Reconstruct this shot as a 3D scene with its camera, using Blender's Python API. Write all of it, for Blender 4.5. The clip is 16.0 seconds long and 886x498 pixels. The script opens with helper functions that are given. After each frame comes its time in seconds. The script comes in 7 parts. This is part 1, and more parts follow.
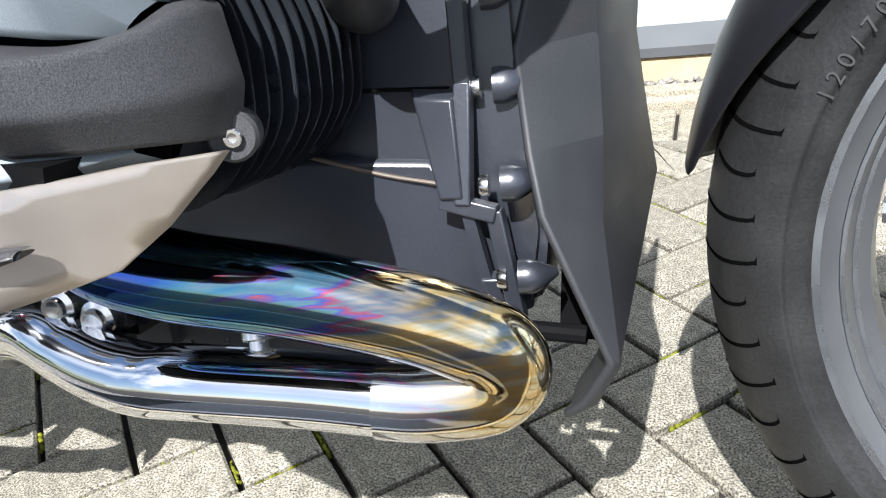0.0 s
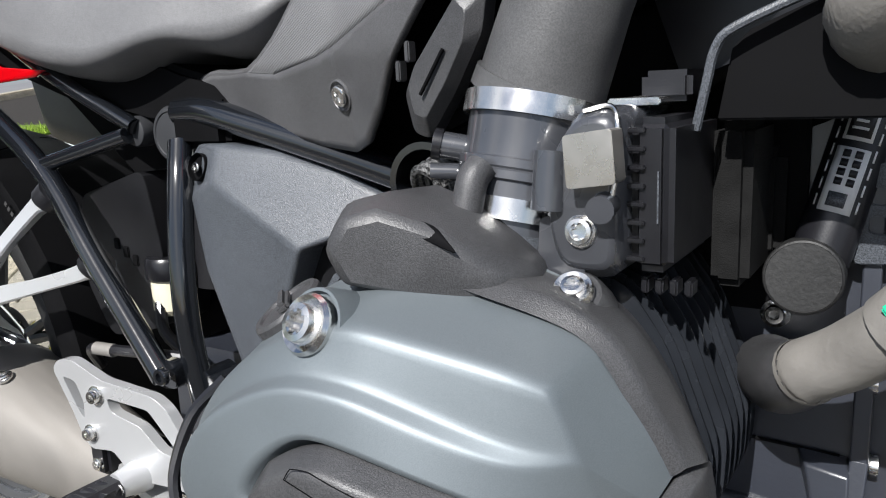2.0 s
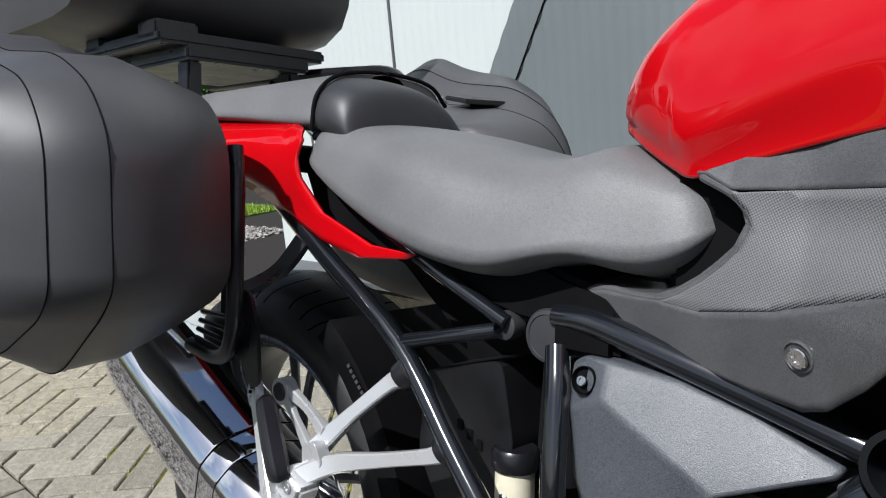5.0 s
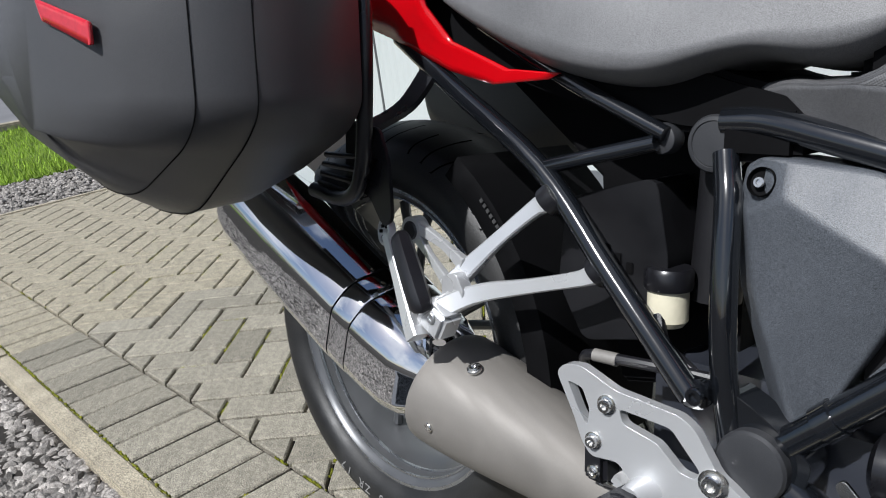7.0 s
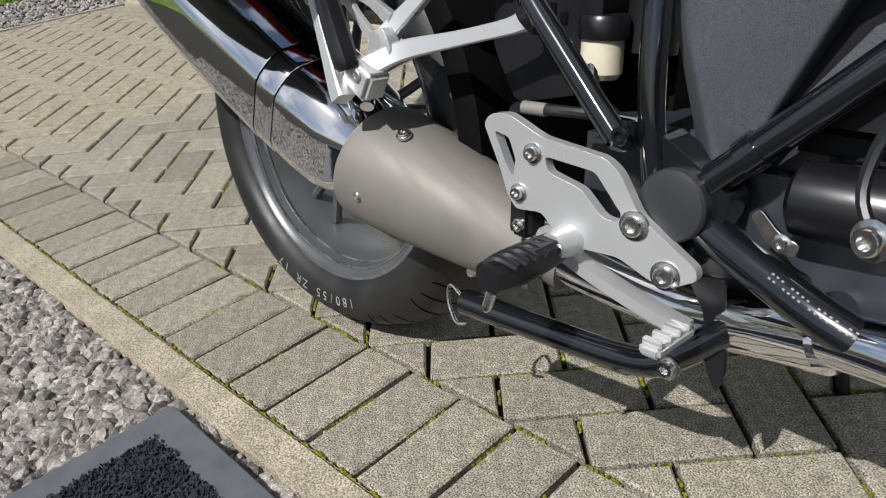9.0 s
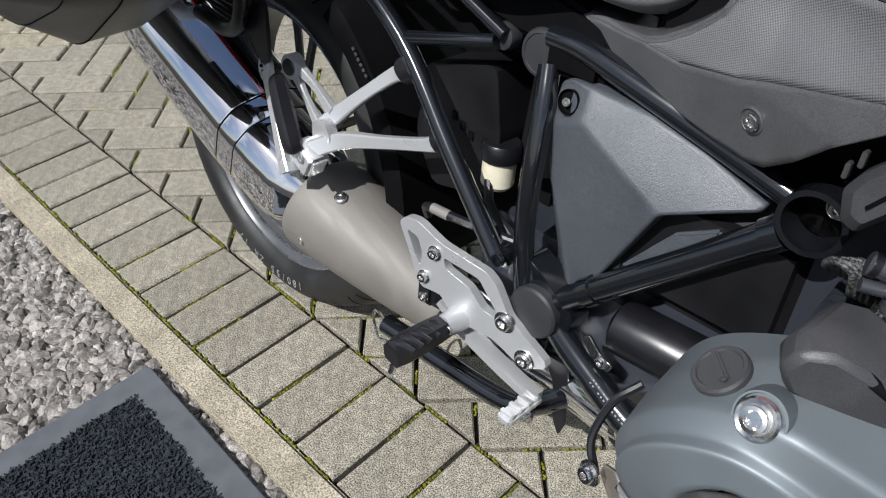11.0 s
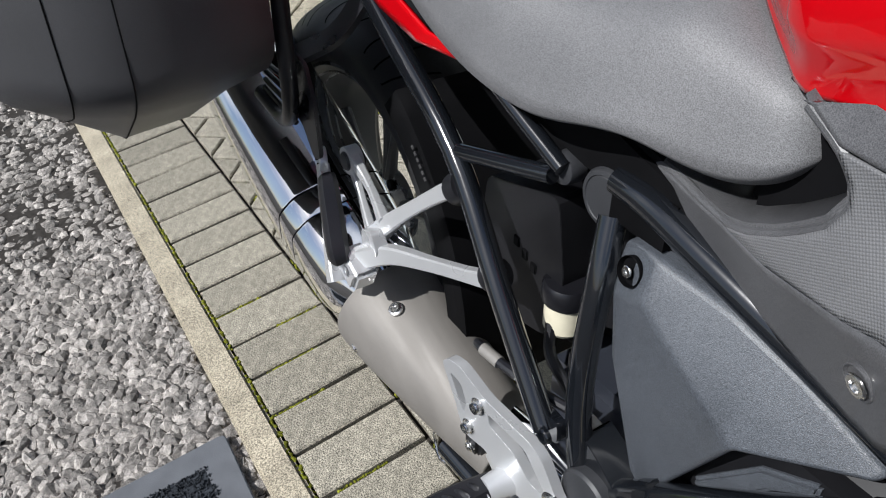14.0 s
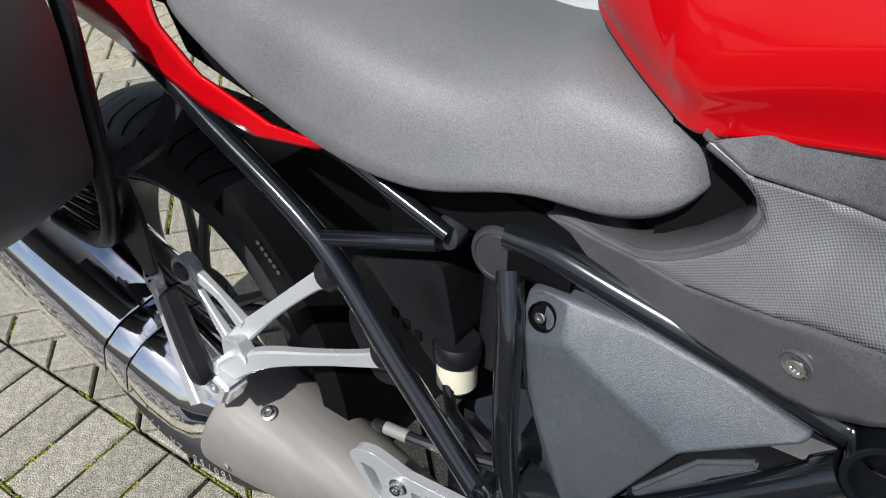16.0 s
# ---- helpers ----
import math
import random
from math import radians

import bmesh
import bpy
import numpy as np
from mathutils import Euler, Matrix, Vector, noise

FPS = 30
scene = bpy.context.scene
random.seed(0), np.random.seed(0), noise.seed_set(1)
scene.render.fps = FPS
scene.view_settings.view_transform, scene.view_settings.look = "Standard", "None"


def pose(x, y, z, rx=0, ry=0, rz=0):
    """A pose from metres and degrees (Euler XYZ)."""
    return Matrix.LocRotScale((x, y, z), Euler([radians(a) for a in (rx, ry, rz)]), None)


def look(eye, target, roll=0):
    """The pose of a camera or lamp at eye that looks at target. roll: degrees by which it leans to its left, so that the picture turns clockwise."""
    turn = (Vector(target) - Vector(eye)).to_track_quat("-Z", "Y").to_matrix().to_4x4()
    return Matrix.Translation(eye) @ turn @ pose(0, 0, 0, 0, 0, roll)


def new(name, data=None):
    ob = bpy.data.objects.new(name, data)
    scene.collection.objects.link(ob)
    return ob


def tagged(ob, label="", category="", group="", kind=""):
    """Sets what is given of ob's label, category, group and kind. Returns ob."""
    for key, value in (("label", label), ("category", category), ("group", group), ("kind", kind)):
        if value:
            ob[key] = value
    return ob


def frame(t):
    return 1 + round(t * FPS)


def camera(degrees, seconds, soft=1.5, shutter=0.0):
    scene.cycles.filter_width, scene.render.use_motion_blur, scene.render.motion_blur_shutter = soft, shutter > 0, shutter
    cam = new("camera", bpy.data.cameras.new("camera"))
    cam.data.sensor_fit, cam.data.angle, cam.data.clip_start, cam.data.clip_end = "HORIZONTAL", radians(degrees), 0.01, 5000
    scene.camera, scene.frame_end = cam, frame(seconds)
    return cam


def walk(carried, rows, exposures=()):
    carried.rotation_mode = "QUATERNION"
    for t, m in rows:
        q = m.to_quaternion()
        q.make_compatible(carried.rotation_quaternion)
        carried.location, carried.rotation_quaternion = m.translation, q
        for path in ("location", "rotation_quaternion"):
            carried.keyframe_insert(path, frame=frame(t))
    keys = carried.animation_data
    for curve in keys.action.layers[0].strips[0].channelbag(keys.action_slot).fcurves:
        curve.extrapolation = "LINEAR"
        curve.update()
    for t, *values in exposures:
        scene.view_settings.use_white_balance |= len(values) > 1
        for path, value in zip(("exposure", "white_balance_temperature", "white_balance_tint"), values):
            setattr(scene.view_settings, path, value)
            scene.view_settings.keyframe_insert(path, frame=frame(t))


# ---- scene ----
cam = camera(59.8, 16.0, soft=1.1)
PATH = [
    (0, (1.22, -0.439, 0.542), (0.562, 1.237, -0.328), -9.3),
    (0.5, (1.179, -0.458, 0.564), (0.383, 1.185, -0.253), -9.7),
    (1, (1.154, -0.472, 0.626), (0.211, 1.108, -0.158), -9.3),
    (1.2, (1.14, -0.47, 0.648), (0.172, 1.099, -0.127), -9.3),
    (1.5, (1.129, -0.468, 0.68), (0.116, 1.096, -0.046), -8.6),
    (2, (1.111, -0.47, 0.727), (0.049, 1.098, 0.085), -7.3),
    (2.5, (1.089, -0.474, 0.781), (-0.006, 1.103, 0.221), -6.1),
    (2.6, (1.085, -0.475, 0.794), (-0.011, 1.108, 0.252), -5.8),
    (3, (1.079, -0.472, 0.844), (-0.042, 1.119, 0.381), -4.7),
    (3.5, (1.062, -0.475, 0.883), (-0.093, 1.108, 0.485), -3.9),
    (4, (1.023, -0.497, 0.88), (-0.209, 1.031, 0.498), -4.3),
    (4.5, (0.976, -0.52, 0.87), (-0.345, 0.935, 0.501), -4.6),
    (4.7, (0.959, -0.533, 0.864), (-0.399, 0.888, 0.493), -4.9),
    (6.8, (0.852, -0.629, 0.797), (-0.601, 0.618, 0.218), -7.8),
    (7, (0.854, -0.631, 0.78), (-0.593, 0.608, 0.17), -7.9),
    (7.5, (0.858, -0.629, 0.74), (-0.565, 0.591, 0.041), -8.0),
    (8, (0.858, -0.627, 0.701), (-0.531, 0.577, -0.087), -7.8),
    (8.5, (0.864, -0.625, 0.665), (-0.491, 0.567, -0.197), -7.4),
    (8.7, (0.869, -0.625, 0.65), (-0.472, 0.563, -0.238), -7.2),
    (10.8, (0.961, -0.617, 0.967), (-0.103, 0.483, -0.321), -2.0),
    (11, (0.955, -0.578, 0.987), (-0.148, 0.472, -0.31), -2.4),
    (11.5, (0.905, -0.415, 1.009), (-0.342, 0.47, -0.279), -5.6),
    (12, (0.866, -0.323, 1.011), (-0.458, 0.443, -0.278), -7.9),
    (12.5, (0.865, -0.324, 1.013), (-0.489, 0.378, -0.28), -9.1),
    (13, (0.868, -0.327, 1.014), (-0.501, 0.346, -0.28), -9.6),
    (13.5, (0.873, -0.329, 1.014), (-0.496, 0.334, -0.285), -9.8),
    (14, (0.875, -0.329, 1.009), (-0.494, 0.339, -0.288), -9.8),
    (14.5, (0.876, -0.346, 1.016), (-0.484, 0.351, -0.274), -9.6),
    (15, (0.868, -0.347, 1.017), (-0.47, 0.391, -0.273), -9.8),
    (15.5, (0.839, -0.36, 1.022), (-0.421, 0.514, -0.262), -9.0),
    (15.8, (0.802, -0.397, 1.05), (-0.278, 0.698, -0.229), -6.6),
    (16, (0.773, -0.415, 1.039), (-0.181, 0.808, -0.224), -6.0),
]
walk(cam, [(t, look(e, g, r)) for t, e, g, r in PATH],
     exposures=[(0.0, 1.27, 5950, 10), (1.0, 0.85, 6100, 10), (2.0, 0.74, 6150, 10), (3.0, 0.58, 6150, 10), (3.4, 0.40, 6100, 10), (3.8, 0.37, 6100, 10), (4.5, 0.40, 6050, 10), (7.0, 0.26, 5950, 10), (8.7, 0.16, 6250, 10), (10.8, 0.24, 6050, 10), (12.0, 0.30, 6000, 10), (14.0, 0.34, 6000, 10), (16.0, 0.42, 6000, 10)])

# ---------------------------------------------------------------- world and light
SUN_TO = Vector((0.045, -0.641, 0.766)).normalized()      # direction towards the sun
w = bpy.data.worlds.new("sky_world")
scene.world = w
w.use_nodes = True
wn = w.node_tree
sky = wn.nodes.new("ShaderNodeTexSky")
sky.sky_type = 'NISHITA'
sky.sun_disc = False
sky.sun_elevation = math.asin(SUN_TO.z)
sky.sun_rotation = math.atan2(SUN_TO.x, SUN_TO.y)
sky.air_density = 1.0
sky.dust_density = 1.5
# broken white cloud over the blue
tc = wn.nodes.new("ShaderNodeTexCoord")
cn = wn.nodes.new("ShaderNodeTexNoise")
cn.inputs["Scale"].default_value = 2.6
cn.inputs["Detail"].default_value = 7
wn.links.new(tc.outputs["Generated"], cn.inputs["Vector"])
cr = wn.nodes.new("ShaderNodeValToRGB")
cr.color_ramp.elements[0].position = 0.48
cr.color_ramp.elements[1].position = 0.68
wn.links.new(cn.outputs["Fac"], cr.inputs["Fac"])
cm = wn.nodes.new("ShaderNodeMixRGB")
cm.inputs["Color2"].default_value = (11.0, 11.0, 11.2, 1)
wn.links.new(cr.outputs["Color"], cm.inputs["Fac"])
wn.links.new(sky.outputs["Color"], cm.inputs["Color1"])
bg = wn.nodes["Background"]
bg.inputs["Strength"].default_value = 0.062
wn.links.new(cm.outputs["Color"], bg.inputs["Color"])

sun_data = bpy.data.lights.new("sun", 'SUN')
sun_data.energy = 5.0
sun_data.angle = radians(0.55)
sun_data.color = (1.0, 0.955, 0.89)
sun = new("sun", sun_data)
sun.matrix_world = look(SUN_TO * 20, (0, 0, 0))


# ---------------------------------------------------------------- materials
def mat(name, color, rough=0.5, metal=0.0, coat=0.0, bump=0.0, bscale=400.0, vary=0.15, vscale=6.0, spec=0.5,
        rvary=0.1, island=False, objrand=False, stretch=None, coat_rough=0.03, speck=0.0, sscale=500.0):
    m = bpy.data.materials.new(name)
    m.use_nodes = True
    nt = m.node_tree
    b = nt.nodes["Principled BSDF"]
    b.inputs["Roughness"].default_value = rough
    b.inputs["Metallic"].default_value = metal
    b.inputs["Coat Weight"].default_value = coat
    b.inputs["Coat Roughness"].default_value = coat_rough
    b.inputs["Specular IOR Level"].default_value = spec
    co = nt.nodes.new("ShaderNodeTexCoord")
    src = co.outputs["Object"]
    if stretch:
        mp = nt.nodes.new("ShaderNodeMapping")
        mp.inputs["Scale"].default_value = stretch
        nt.links.new(src, mp.inputs["Vector"])
        src = mp.outputs["Vector"]
    n1 = nt.nodes.new("ShaderNodeTexNoise")
    n1.inputs["Scale"].default_value = vscale
    n1.inputs["Detail"].default_value = 6
    nt.links.new(src, n1.inputs["Vector"])
    mix = nt.nodes.new("ShaderNodeMixRGB")
    mix.blend_type = 'MULTIPLY'
    mix.inputs["Fac"].default_value = 1
    mix.inputs["Color1"].default_value = (*color, 1)
    rmp = nt.nodes.new("ShaderNodeMapRange")
    rmp.inputs["From Min"].default_value = 0.3
    rmp.inputs["From Max"].default_value = 0.7
    rmp.inputs["To Min"].default_value = 1 - vary
    rmp.inputs["To Max"].default_value = 1 + vary
    nt.links.new(n1.outputs["Fac"], rmp.inputs["Value"])
    nt.links.new(rmp.outputs["Result"], mix.inputs["Color2"])
    out = mix.outputs["Color"]
    if speck:
        n4 = nt.nodes.new("ShaderNodeTexNoise")
        n4.inputs["Scale"].default_value = sscale
        n4.inputs["Detail"].default_value = 2
        n4.inputs["Roughness"].default_value = 0.7
        nt.links.new(src, n4.inputs["Vector"])
        r4_ = nt.nodes.new("ShaderNodeMapRange")
        r4_.inputs["From Min"].default_value = 0.36
        r4_.inputs["From Max"].default_value = 0.64
        r4_.inputs["To Min"].default_value = 1 - speck
        r4_.inputs["To Max"].default_value = 1 + speck
        nt.links.new(n4.outputs["Fac"], r4_.inputs["Value"])
        m4_ = nt.nodes.new("ShaderNodeMixRGB")
        m4_.blend_type = 'MULTIPLY'
        m4_.inputs["Fac"].default_value = 1
        nt.links.new(out, m4_.inputs["Color1"])
        nt.links.new(r4_.outputs["Result"], m4_.inputs["Color2"])
        out = m4_.outputs["Color"]
    if island or objrand:
        g = nt.nodes.new("ShaderNodeNewGeometry" if island else "ShaderNodeObjectInfo")
        mr = nt.nodes.new("ShaderNodeMapRange")
        mr.inputs["To Min"].default_value = 0.8 if objrand else 0.45
        mr.inputs["To Max"].default_value = 1.12 if objrand else 1.35
        nt.links.new(g.outputs["Random Per Island" if island else "Random"], mr.inputs["Value"])
        m2 = nt.nodes.new("ShaderNodeMixRGB")
        m2.blend_type = 'MULTIPLY'
        m2.inputs["Fac"].default_value = 1
        nt.links.new(out, m2.inputs["Color1"])
        nt.links.new(mr.outputs["Result"], m2.inputs["Color2"])
        out = m2.outputs["Color"]
    nt.links.new(out, b.inputs["Base Color"])
    n3 = nt.nodes.new("ShaderNodeMapRange")
    n3.inputs["From Min"].default_value = 0.3
    n3.inputs["From Max"].default_value = 0.7
    n3.inputs["To Min"].default_value = max(rough - rvary, 0.0)
    n3.inputs["To Max"].default_value = min(rough + rvary, 1.0)
    nt.links.new(n1.outputs["Fac"], n3.inputs["Value"])
    nt.links.new(n3.outputs["Result"], b.inputs["Roughness"])
    if bump:
        n2 = nt.nodes.new("ShaderNodeTexNoise")
        n2.inputs["Scale"].default_value = bscale
        n2.inputs["Detail"].default_value = 3
        nt.links.new(src, n2.inputs["Vector"])
        bp = nt.nodes.new("ShaderNodeBump")
        bp.inputs["Strength"].default_value = bump
        bp.inputs["Distance"].default_value = 0.001
        nt.links.new(n2.outputs["Fac"], bp.inputs["Height"])
        nt.links.new(bp.outputs["Normal"], b.inputs["Normal"])
    m["shader"] = b.name
    return m


def nodes_of(m):
    return m.node_tree, m.node_tree.nodes["Principled BSDF"]


M_BLACK = mat("black_textured_plastic", (0.043, 0.043, 0.045), 0.42, bump=0.25, bscale=1500, vary=0.2, vscale=20, speck=0.38, sscale=1500)
M_SMOOTHBLACK = mat("satin_black_plastic", (0.008, 0.008, 0.010), 0.34, bump=0.06, bscale=900, vary=0.2, vscale=15)
M_CASE = mat("pannier_plastic", (0.050, 0.050, 0.053), 0.46, bump=0.2, bscale=1800, vary=0.15, vscale=5, speck=0.2, sscale=1500)
M_HOUSING = mat("dull_black_housing", (0.0060, 0.0060, 0.0072), 0.5, spec=0.3, vary=0.3, vscale=12)
# near-black: shade of cavities is put into the colour; also black plastic and seams
M_DARK = mat("near_black_shade_plastic", (0.0035, 0.0035, 0.004), 0.7, spec=0.08, vary=0.3, vscale=12)
M_GREY = mat("graphite_plastic_cover", (0.060, 0.066, 0.076), 0.4, bump=0.35, bscale=1300, vary=0.14, vscale=14, speck=0.6, sscale=1250, spec=0.6)
M_FRAME = mat("gloss_black_frame_paint", (0.006, 0.007, 0.009), 0.14, coat=1.0, vary=0.2, bump=0.05, bscale=120)
M_ENGINE = mat("satin_black_engine_casting", (0.025, 0.028, 0.037), 0.36, spec=0.8, coat=0.35, coat_rough=0.25, bump=0.15, bscale=320, vary=0.25)
M_FAIRING = mat("satin_black_fairing", (0.026, 0.027, 0.030), 0.5, bump=0.08, bscale=900, vary=0.15, vscale=15, speck=0.15, sscale=1200)
M_CASTBLACK = mat("gloss_black_moulding", (0.040, 0.042, 0.048), 0.28, coat=0.9, vary=0.15, vscale=20)
M_SHEEN = mat("satin_tin_plate", (0.55, 0.52, 0.48), 0.30, metal=0.9, vary=0.08, vscale=60)
M_PANELTOP = mat("smooth_black_panel", (0.074, 0.074, 0.077), 0.38, bump=0.1, bscale=1400, vary=0.15, vscale=20, speck=0.45, sscale=1300)
M_SEAT = mat("seat_vinyl", (0.116, 0.116, 0.119), 0.50, bump=0.2, bscale=1200, vary=0.10, vscale=8, speck=0.42, sscale=1350)
M_RED = mat("red_gloss_paint", (0.43, 0.0012, 0.004), 0.55, spec=0.0, coat=1.0, vary=0.03, vscale=3)
M_HEAD = mat("grey_green_metallic_paint", (0.150, 0.171, 0.183), 0.50, metal=0.55, bump=0.05, bscale=3000, vary=0.05, rvary=0.04, speck=0.14, sscale=3000)
M_ALU = mat("satin_cast_aluminium", (0.62, 0.63, 0.64), 0.34, metal=0.92, bump=0.12, bscale=1600, vary=0.06)
M_SILVER = mat("silver_painted_bracket", (0.57, 0.575, 0.58), 0.32, metal=0.55, bump=0.08, bscale=2200, vary=0.05)
M_STEEL = mat("bright_steel", (0.70, 0.69, 0.67), 0.22, metal=1.0, vary=0.1, vscale=60)
M_CHROME = mat("polished_chrome", (0.80, 0.81, 0.83), 0.045, metal=1.0, vary=0.03, vscale=30, rvary=0.02)
M_SHIELD = mat("brushed_heat_shield", (0.180, 0.168, 0.152), 0.62, metal=0.25, speck=0.08, sscale=900, bump=0.08, bscale=900, vary=0.08, vscale=12, stretch=(1, 8, 1))
M_GUARD = mat("satin_silver_guard", (0.66, 0.58, 0.50), 0.40, metal=0.85, vary=0.10, vscale=18, bump=0.05, bscale=900)
M_RUBBER = mat("tyre_rubber", (0.013, 0.013, 0.013), 0.52, spec=0.45, speck=0.25, sscale=500, bump=0.25, bscale=300, vary=0.35, vscale=18)
M_GROOVE = mat("tyre_groove", (0.003, 0.003, 0.003), 0.95, vary=0.1, spec=0.0)
M_PRINTDARK = mat("moulded_tyre_lettering", (0.036, 0.036, 0.036), 0.6, vary=0.2, vscale=60)
M_PRINT = mat("tyre_lettering", (0.22, 0.22, 0.215), 0.7, vary=0.3, vscale=60)
M_RIM = mat("grey_painted_rim", (0.10, 0.103, 0.108), 0.36, metal=0.4, vary=0.10, vscale=14, bump=0.04, bscale=700)
M_RIMLIP = mat("machined_rim_lip", (0.36, 0.37, 0.39), 0.28, metal=0.9, vary=0.1, vscale=25)
M_BLUE = mat("badge_blue", (0.02, 0.13, 0.55), 0.25, coat=0.6, vary=0.03)
M_WHITE = mat("white_enamel", (0.75, 0.75, 0.74), 0.35, vary=0.04)
M_LABEL = mat("white_print", (0.72, 0.72, 0.72), 0.5, vary=0.1, vscale=80)
M_REDLENS = mat("red_reflector", (0.45, 0.01, 0.02), 0.12, coat=0.8, vary=0.15, vscale=120)
M_HOSE = mat("dusty_grey_hose", (0.19, 0.18, 0.165), 0.55, bump=0.3, bscale=300, vary=0.2, vscale=30)
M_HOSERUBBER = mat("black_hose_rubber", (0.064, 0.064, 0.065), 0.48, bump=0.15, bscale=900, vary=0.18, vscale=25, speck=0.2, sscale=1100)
M_BRAID = mat("braided_cable_sleeve", (0.045, 0.045, 0.045), 0.5, bump=0.6, bscale=700, vary=0.3, vscale=60, speck=1.6, sscale=520)
M_FIN = mat("black_fin_casting", (0.016, 0.018, 0.022), 0.24, bump=0.1, bscale=400, vary=0.2, vscale=30)
M_GREEN = mat("green_clip", (0.02, 0.42, 0.24), 0.4, vary=0.05)
M_RESERVOIR = mat("cream_translucent_plastic", (0.62, 0.58, 0.44), 0.4, vary=0.12, vscale=40)
M_FOAM = mat("black_foam", (0.010, 0.010, 0.010), 0.95, bump=0.5, bscale=1300, vary=0.3, vscale=80, spec=0.1)
M_GASKET = mat("brown_gasket", (0.10, 0.075, 0.055), 0.5, vary=0.3, vscale=80)
M_BRONZE = mat("brown_straw_steel", (0.40, 0.24, 0.12), 0.30, metal=1.0, vary=0.2, vscale=90)

# textured knee panel: fine diamond knurl
M_KNURL = mat("knurled_black_plastic", (0.130, 0.130, 0.133), 0.40, vary=0.1, vscale=12)
nt, b = nodes_of(M_KNURL)
co = nt.nodes.new("ShaderNodeTexCoord")
mp = nt.nodes.new("ShaderNodeMapping")
mp.inputs["Rotation"].default_value = (0, radians(28), 0)
mp.inputs["Scale"].default_value = (520, 0, 520)
vor = nt.nodes.new("ShaderNodeTexVoronoi")
vor.inputs["Randomness"].default_value = 0.0
vor.inputs["Scale"].default_value = 1.0
bp = nt.nodes.new("ShaderNodeBump")
bp.inputs["Strength"].default_value = 0.8
bp.inputs["Distance"].default_value = 0.0008
bp.invert = True
nt.links.new(co.outputs["Object"], mp.inputs["Vector"])
nt.links.new(mp.outputs["Vector"], vor.inputs["Vector"])
nt.links.new(vor.outputs["Distance"], bp.inputs["Height"])
nt.links.new(bp.outputs["Normal"], b.inputs["Normal"])

# heat-blued header pipe: temper colours in streaks along the pipe
M_BLUED = mat("heat_blued_chrome", (0.8, 0.8, 0.8), 0.09, metal=1.0, vary=0.02, rvary=0.04)
nt, b = nodes_of(M_BLUED)
co = nt.nodes.new("ShaderNodeTexCoord")
mp = nt.nodes.new("ShaderNodeMapping")
mp.inputs["Rotation"].default_value = (0, radians(-17), 0)
mp.inputs["Scale"].default_value = (6.0, 40, 95)
ns = nt.nodes.new("ShaderNodeTexNoise")
ns.inputs["Scale"].default_value = 1.0
ns.inputs["Detail"].default_value = 3
sep = nt.nodes.new("ShaderNodeSeparateXYZ")
grad = nt.nodes.new("ShaderNodeMapRange")
grad.inputs["From Min"].default_value = 0.95
grad.inputs["From Max"].default_value = 1.15
grad.inputs["To Min"].default_value = -0.20
grad.inputs["To Max"].default_value = 0.34
add = nt.nodes.new("ShaderNodeMath")
ramp = nt.nodes.new("ShaderNodeValToRGB")
el = ramp.color_ramp.elements
el[0].position, el[0].color = 0.05, (0.10, 0.12, 0.42, 1)
el[1].position, el[1].color = 1.0, (0.80, 0.74, 0.60, 1)
for pos, c in ((0.20, (0.05, 0.12, 0.40)), (0.34, (0.09, 0.24, 0.33)), (0.46, (0.16, 0.27, 0.32)), (0.505, (0.12, 0.14, 0.42)), (0.54, (0.40, 0.10, 0.16)),
               (0.575, (0.20, 0.25, 0.30)), (0.66, (0.46, 0.40, 0.30)), (0.74, (0.62, 0.44, 0.18)), (0.84, (0.72, 0.66, 0.48))):
    e = el.new(pos)
    e.color = (*c, 1)
nt.links.new(co.outputs["Object"], mp.inputs["Vector"])
nt.links.new(mp.outputs["Vector"], ns.inputs["Vector"])
nt.links.new(co.outputs["Object"], sep.inputs[0])
nt.links.new(sep.outputs["X"], grad.inputs["Value"])
nt.links.new(ns.outputs["Fac"], add.inputs[0])
nt.links.new(grad.outputs["Result"], add.inputs[1])
nt.links.new(add.outputs[0], ramp.inputs["Fac"])
# the lower run goes back to bare chrome
bx = nt.nodes.new("ShaderNodeMapRange")
bx.inputs["From Min"].default_value, bx.inputs["From Max"].default_value = 1.105, 1.055
bz = nt.nodes.new("ShaderNodeMapRange")
bz.inputs["From Min"].default_value, bz.inputs["From Max"].default_value = 0.296, 0.286
ml = nt.nodes.new("ShaderNodeMath")
ml.operation = 'MULTIPLY'
bare = nt.nodes.new("ShaderNodeMixRGB")
bare.inputs["Color2"].default_value = (0.80, 0.81, 0.83, 1)
nt.links.new(sep.outputs["X"], bx.inputs["Value"])
nt.links.new(sep.outputs["Z"], bz.inputs["Value"])
nt.links.new(bx.outputs["Result"], ml.inputs[0])
nt.links.new(bz.outputs["Result"], ml.inputs[1])
nt.links.new(ml.outputs[0], bare.inputs["Fac"])
nt.links.new(ramp.outputs["Color"], bare.inputs["Color1"])
nt.links.new(bare.outputs["Color"], b.inputs["Base Color"])

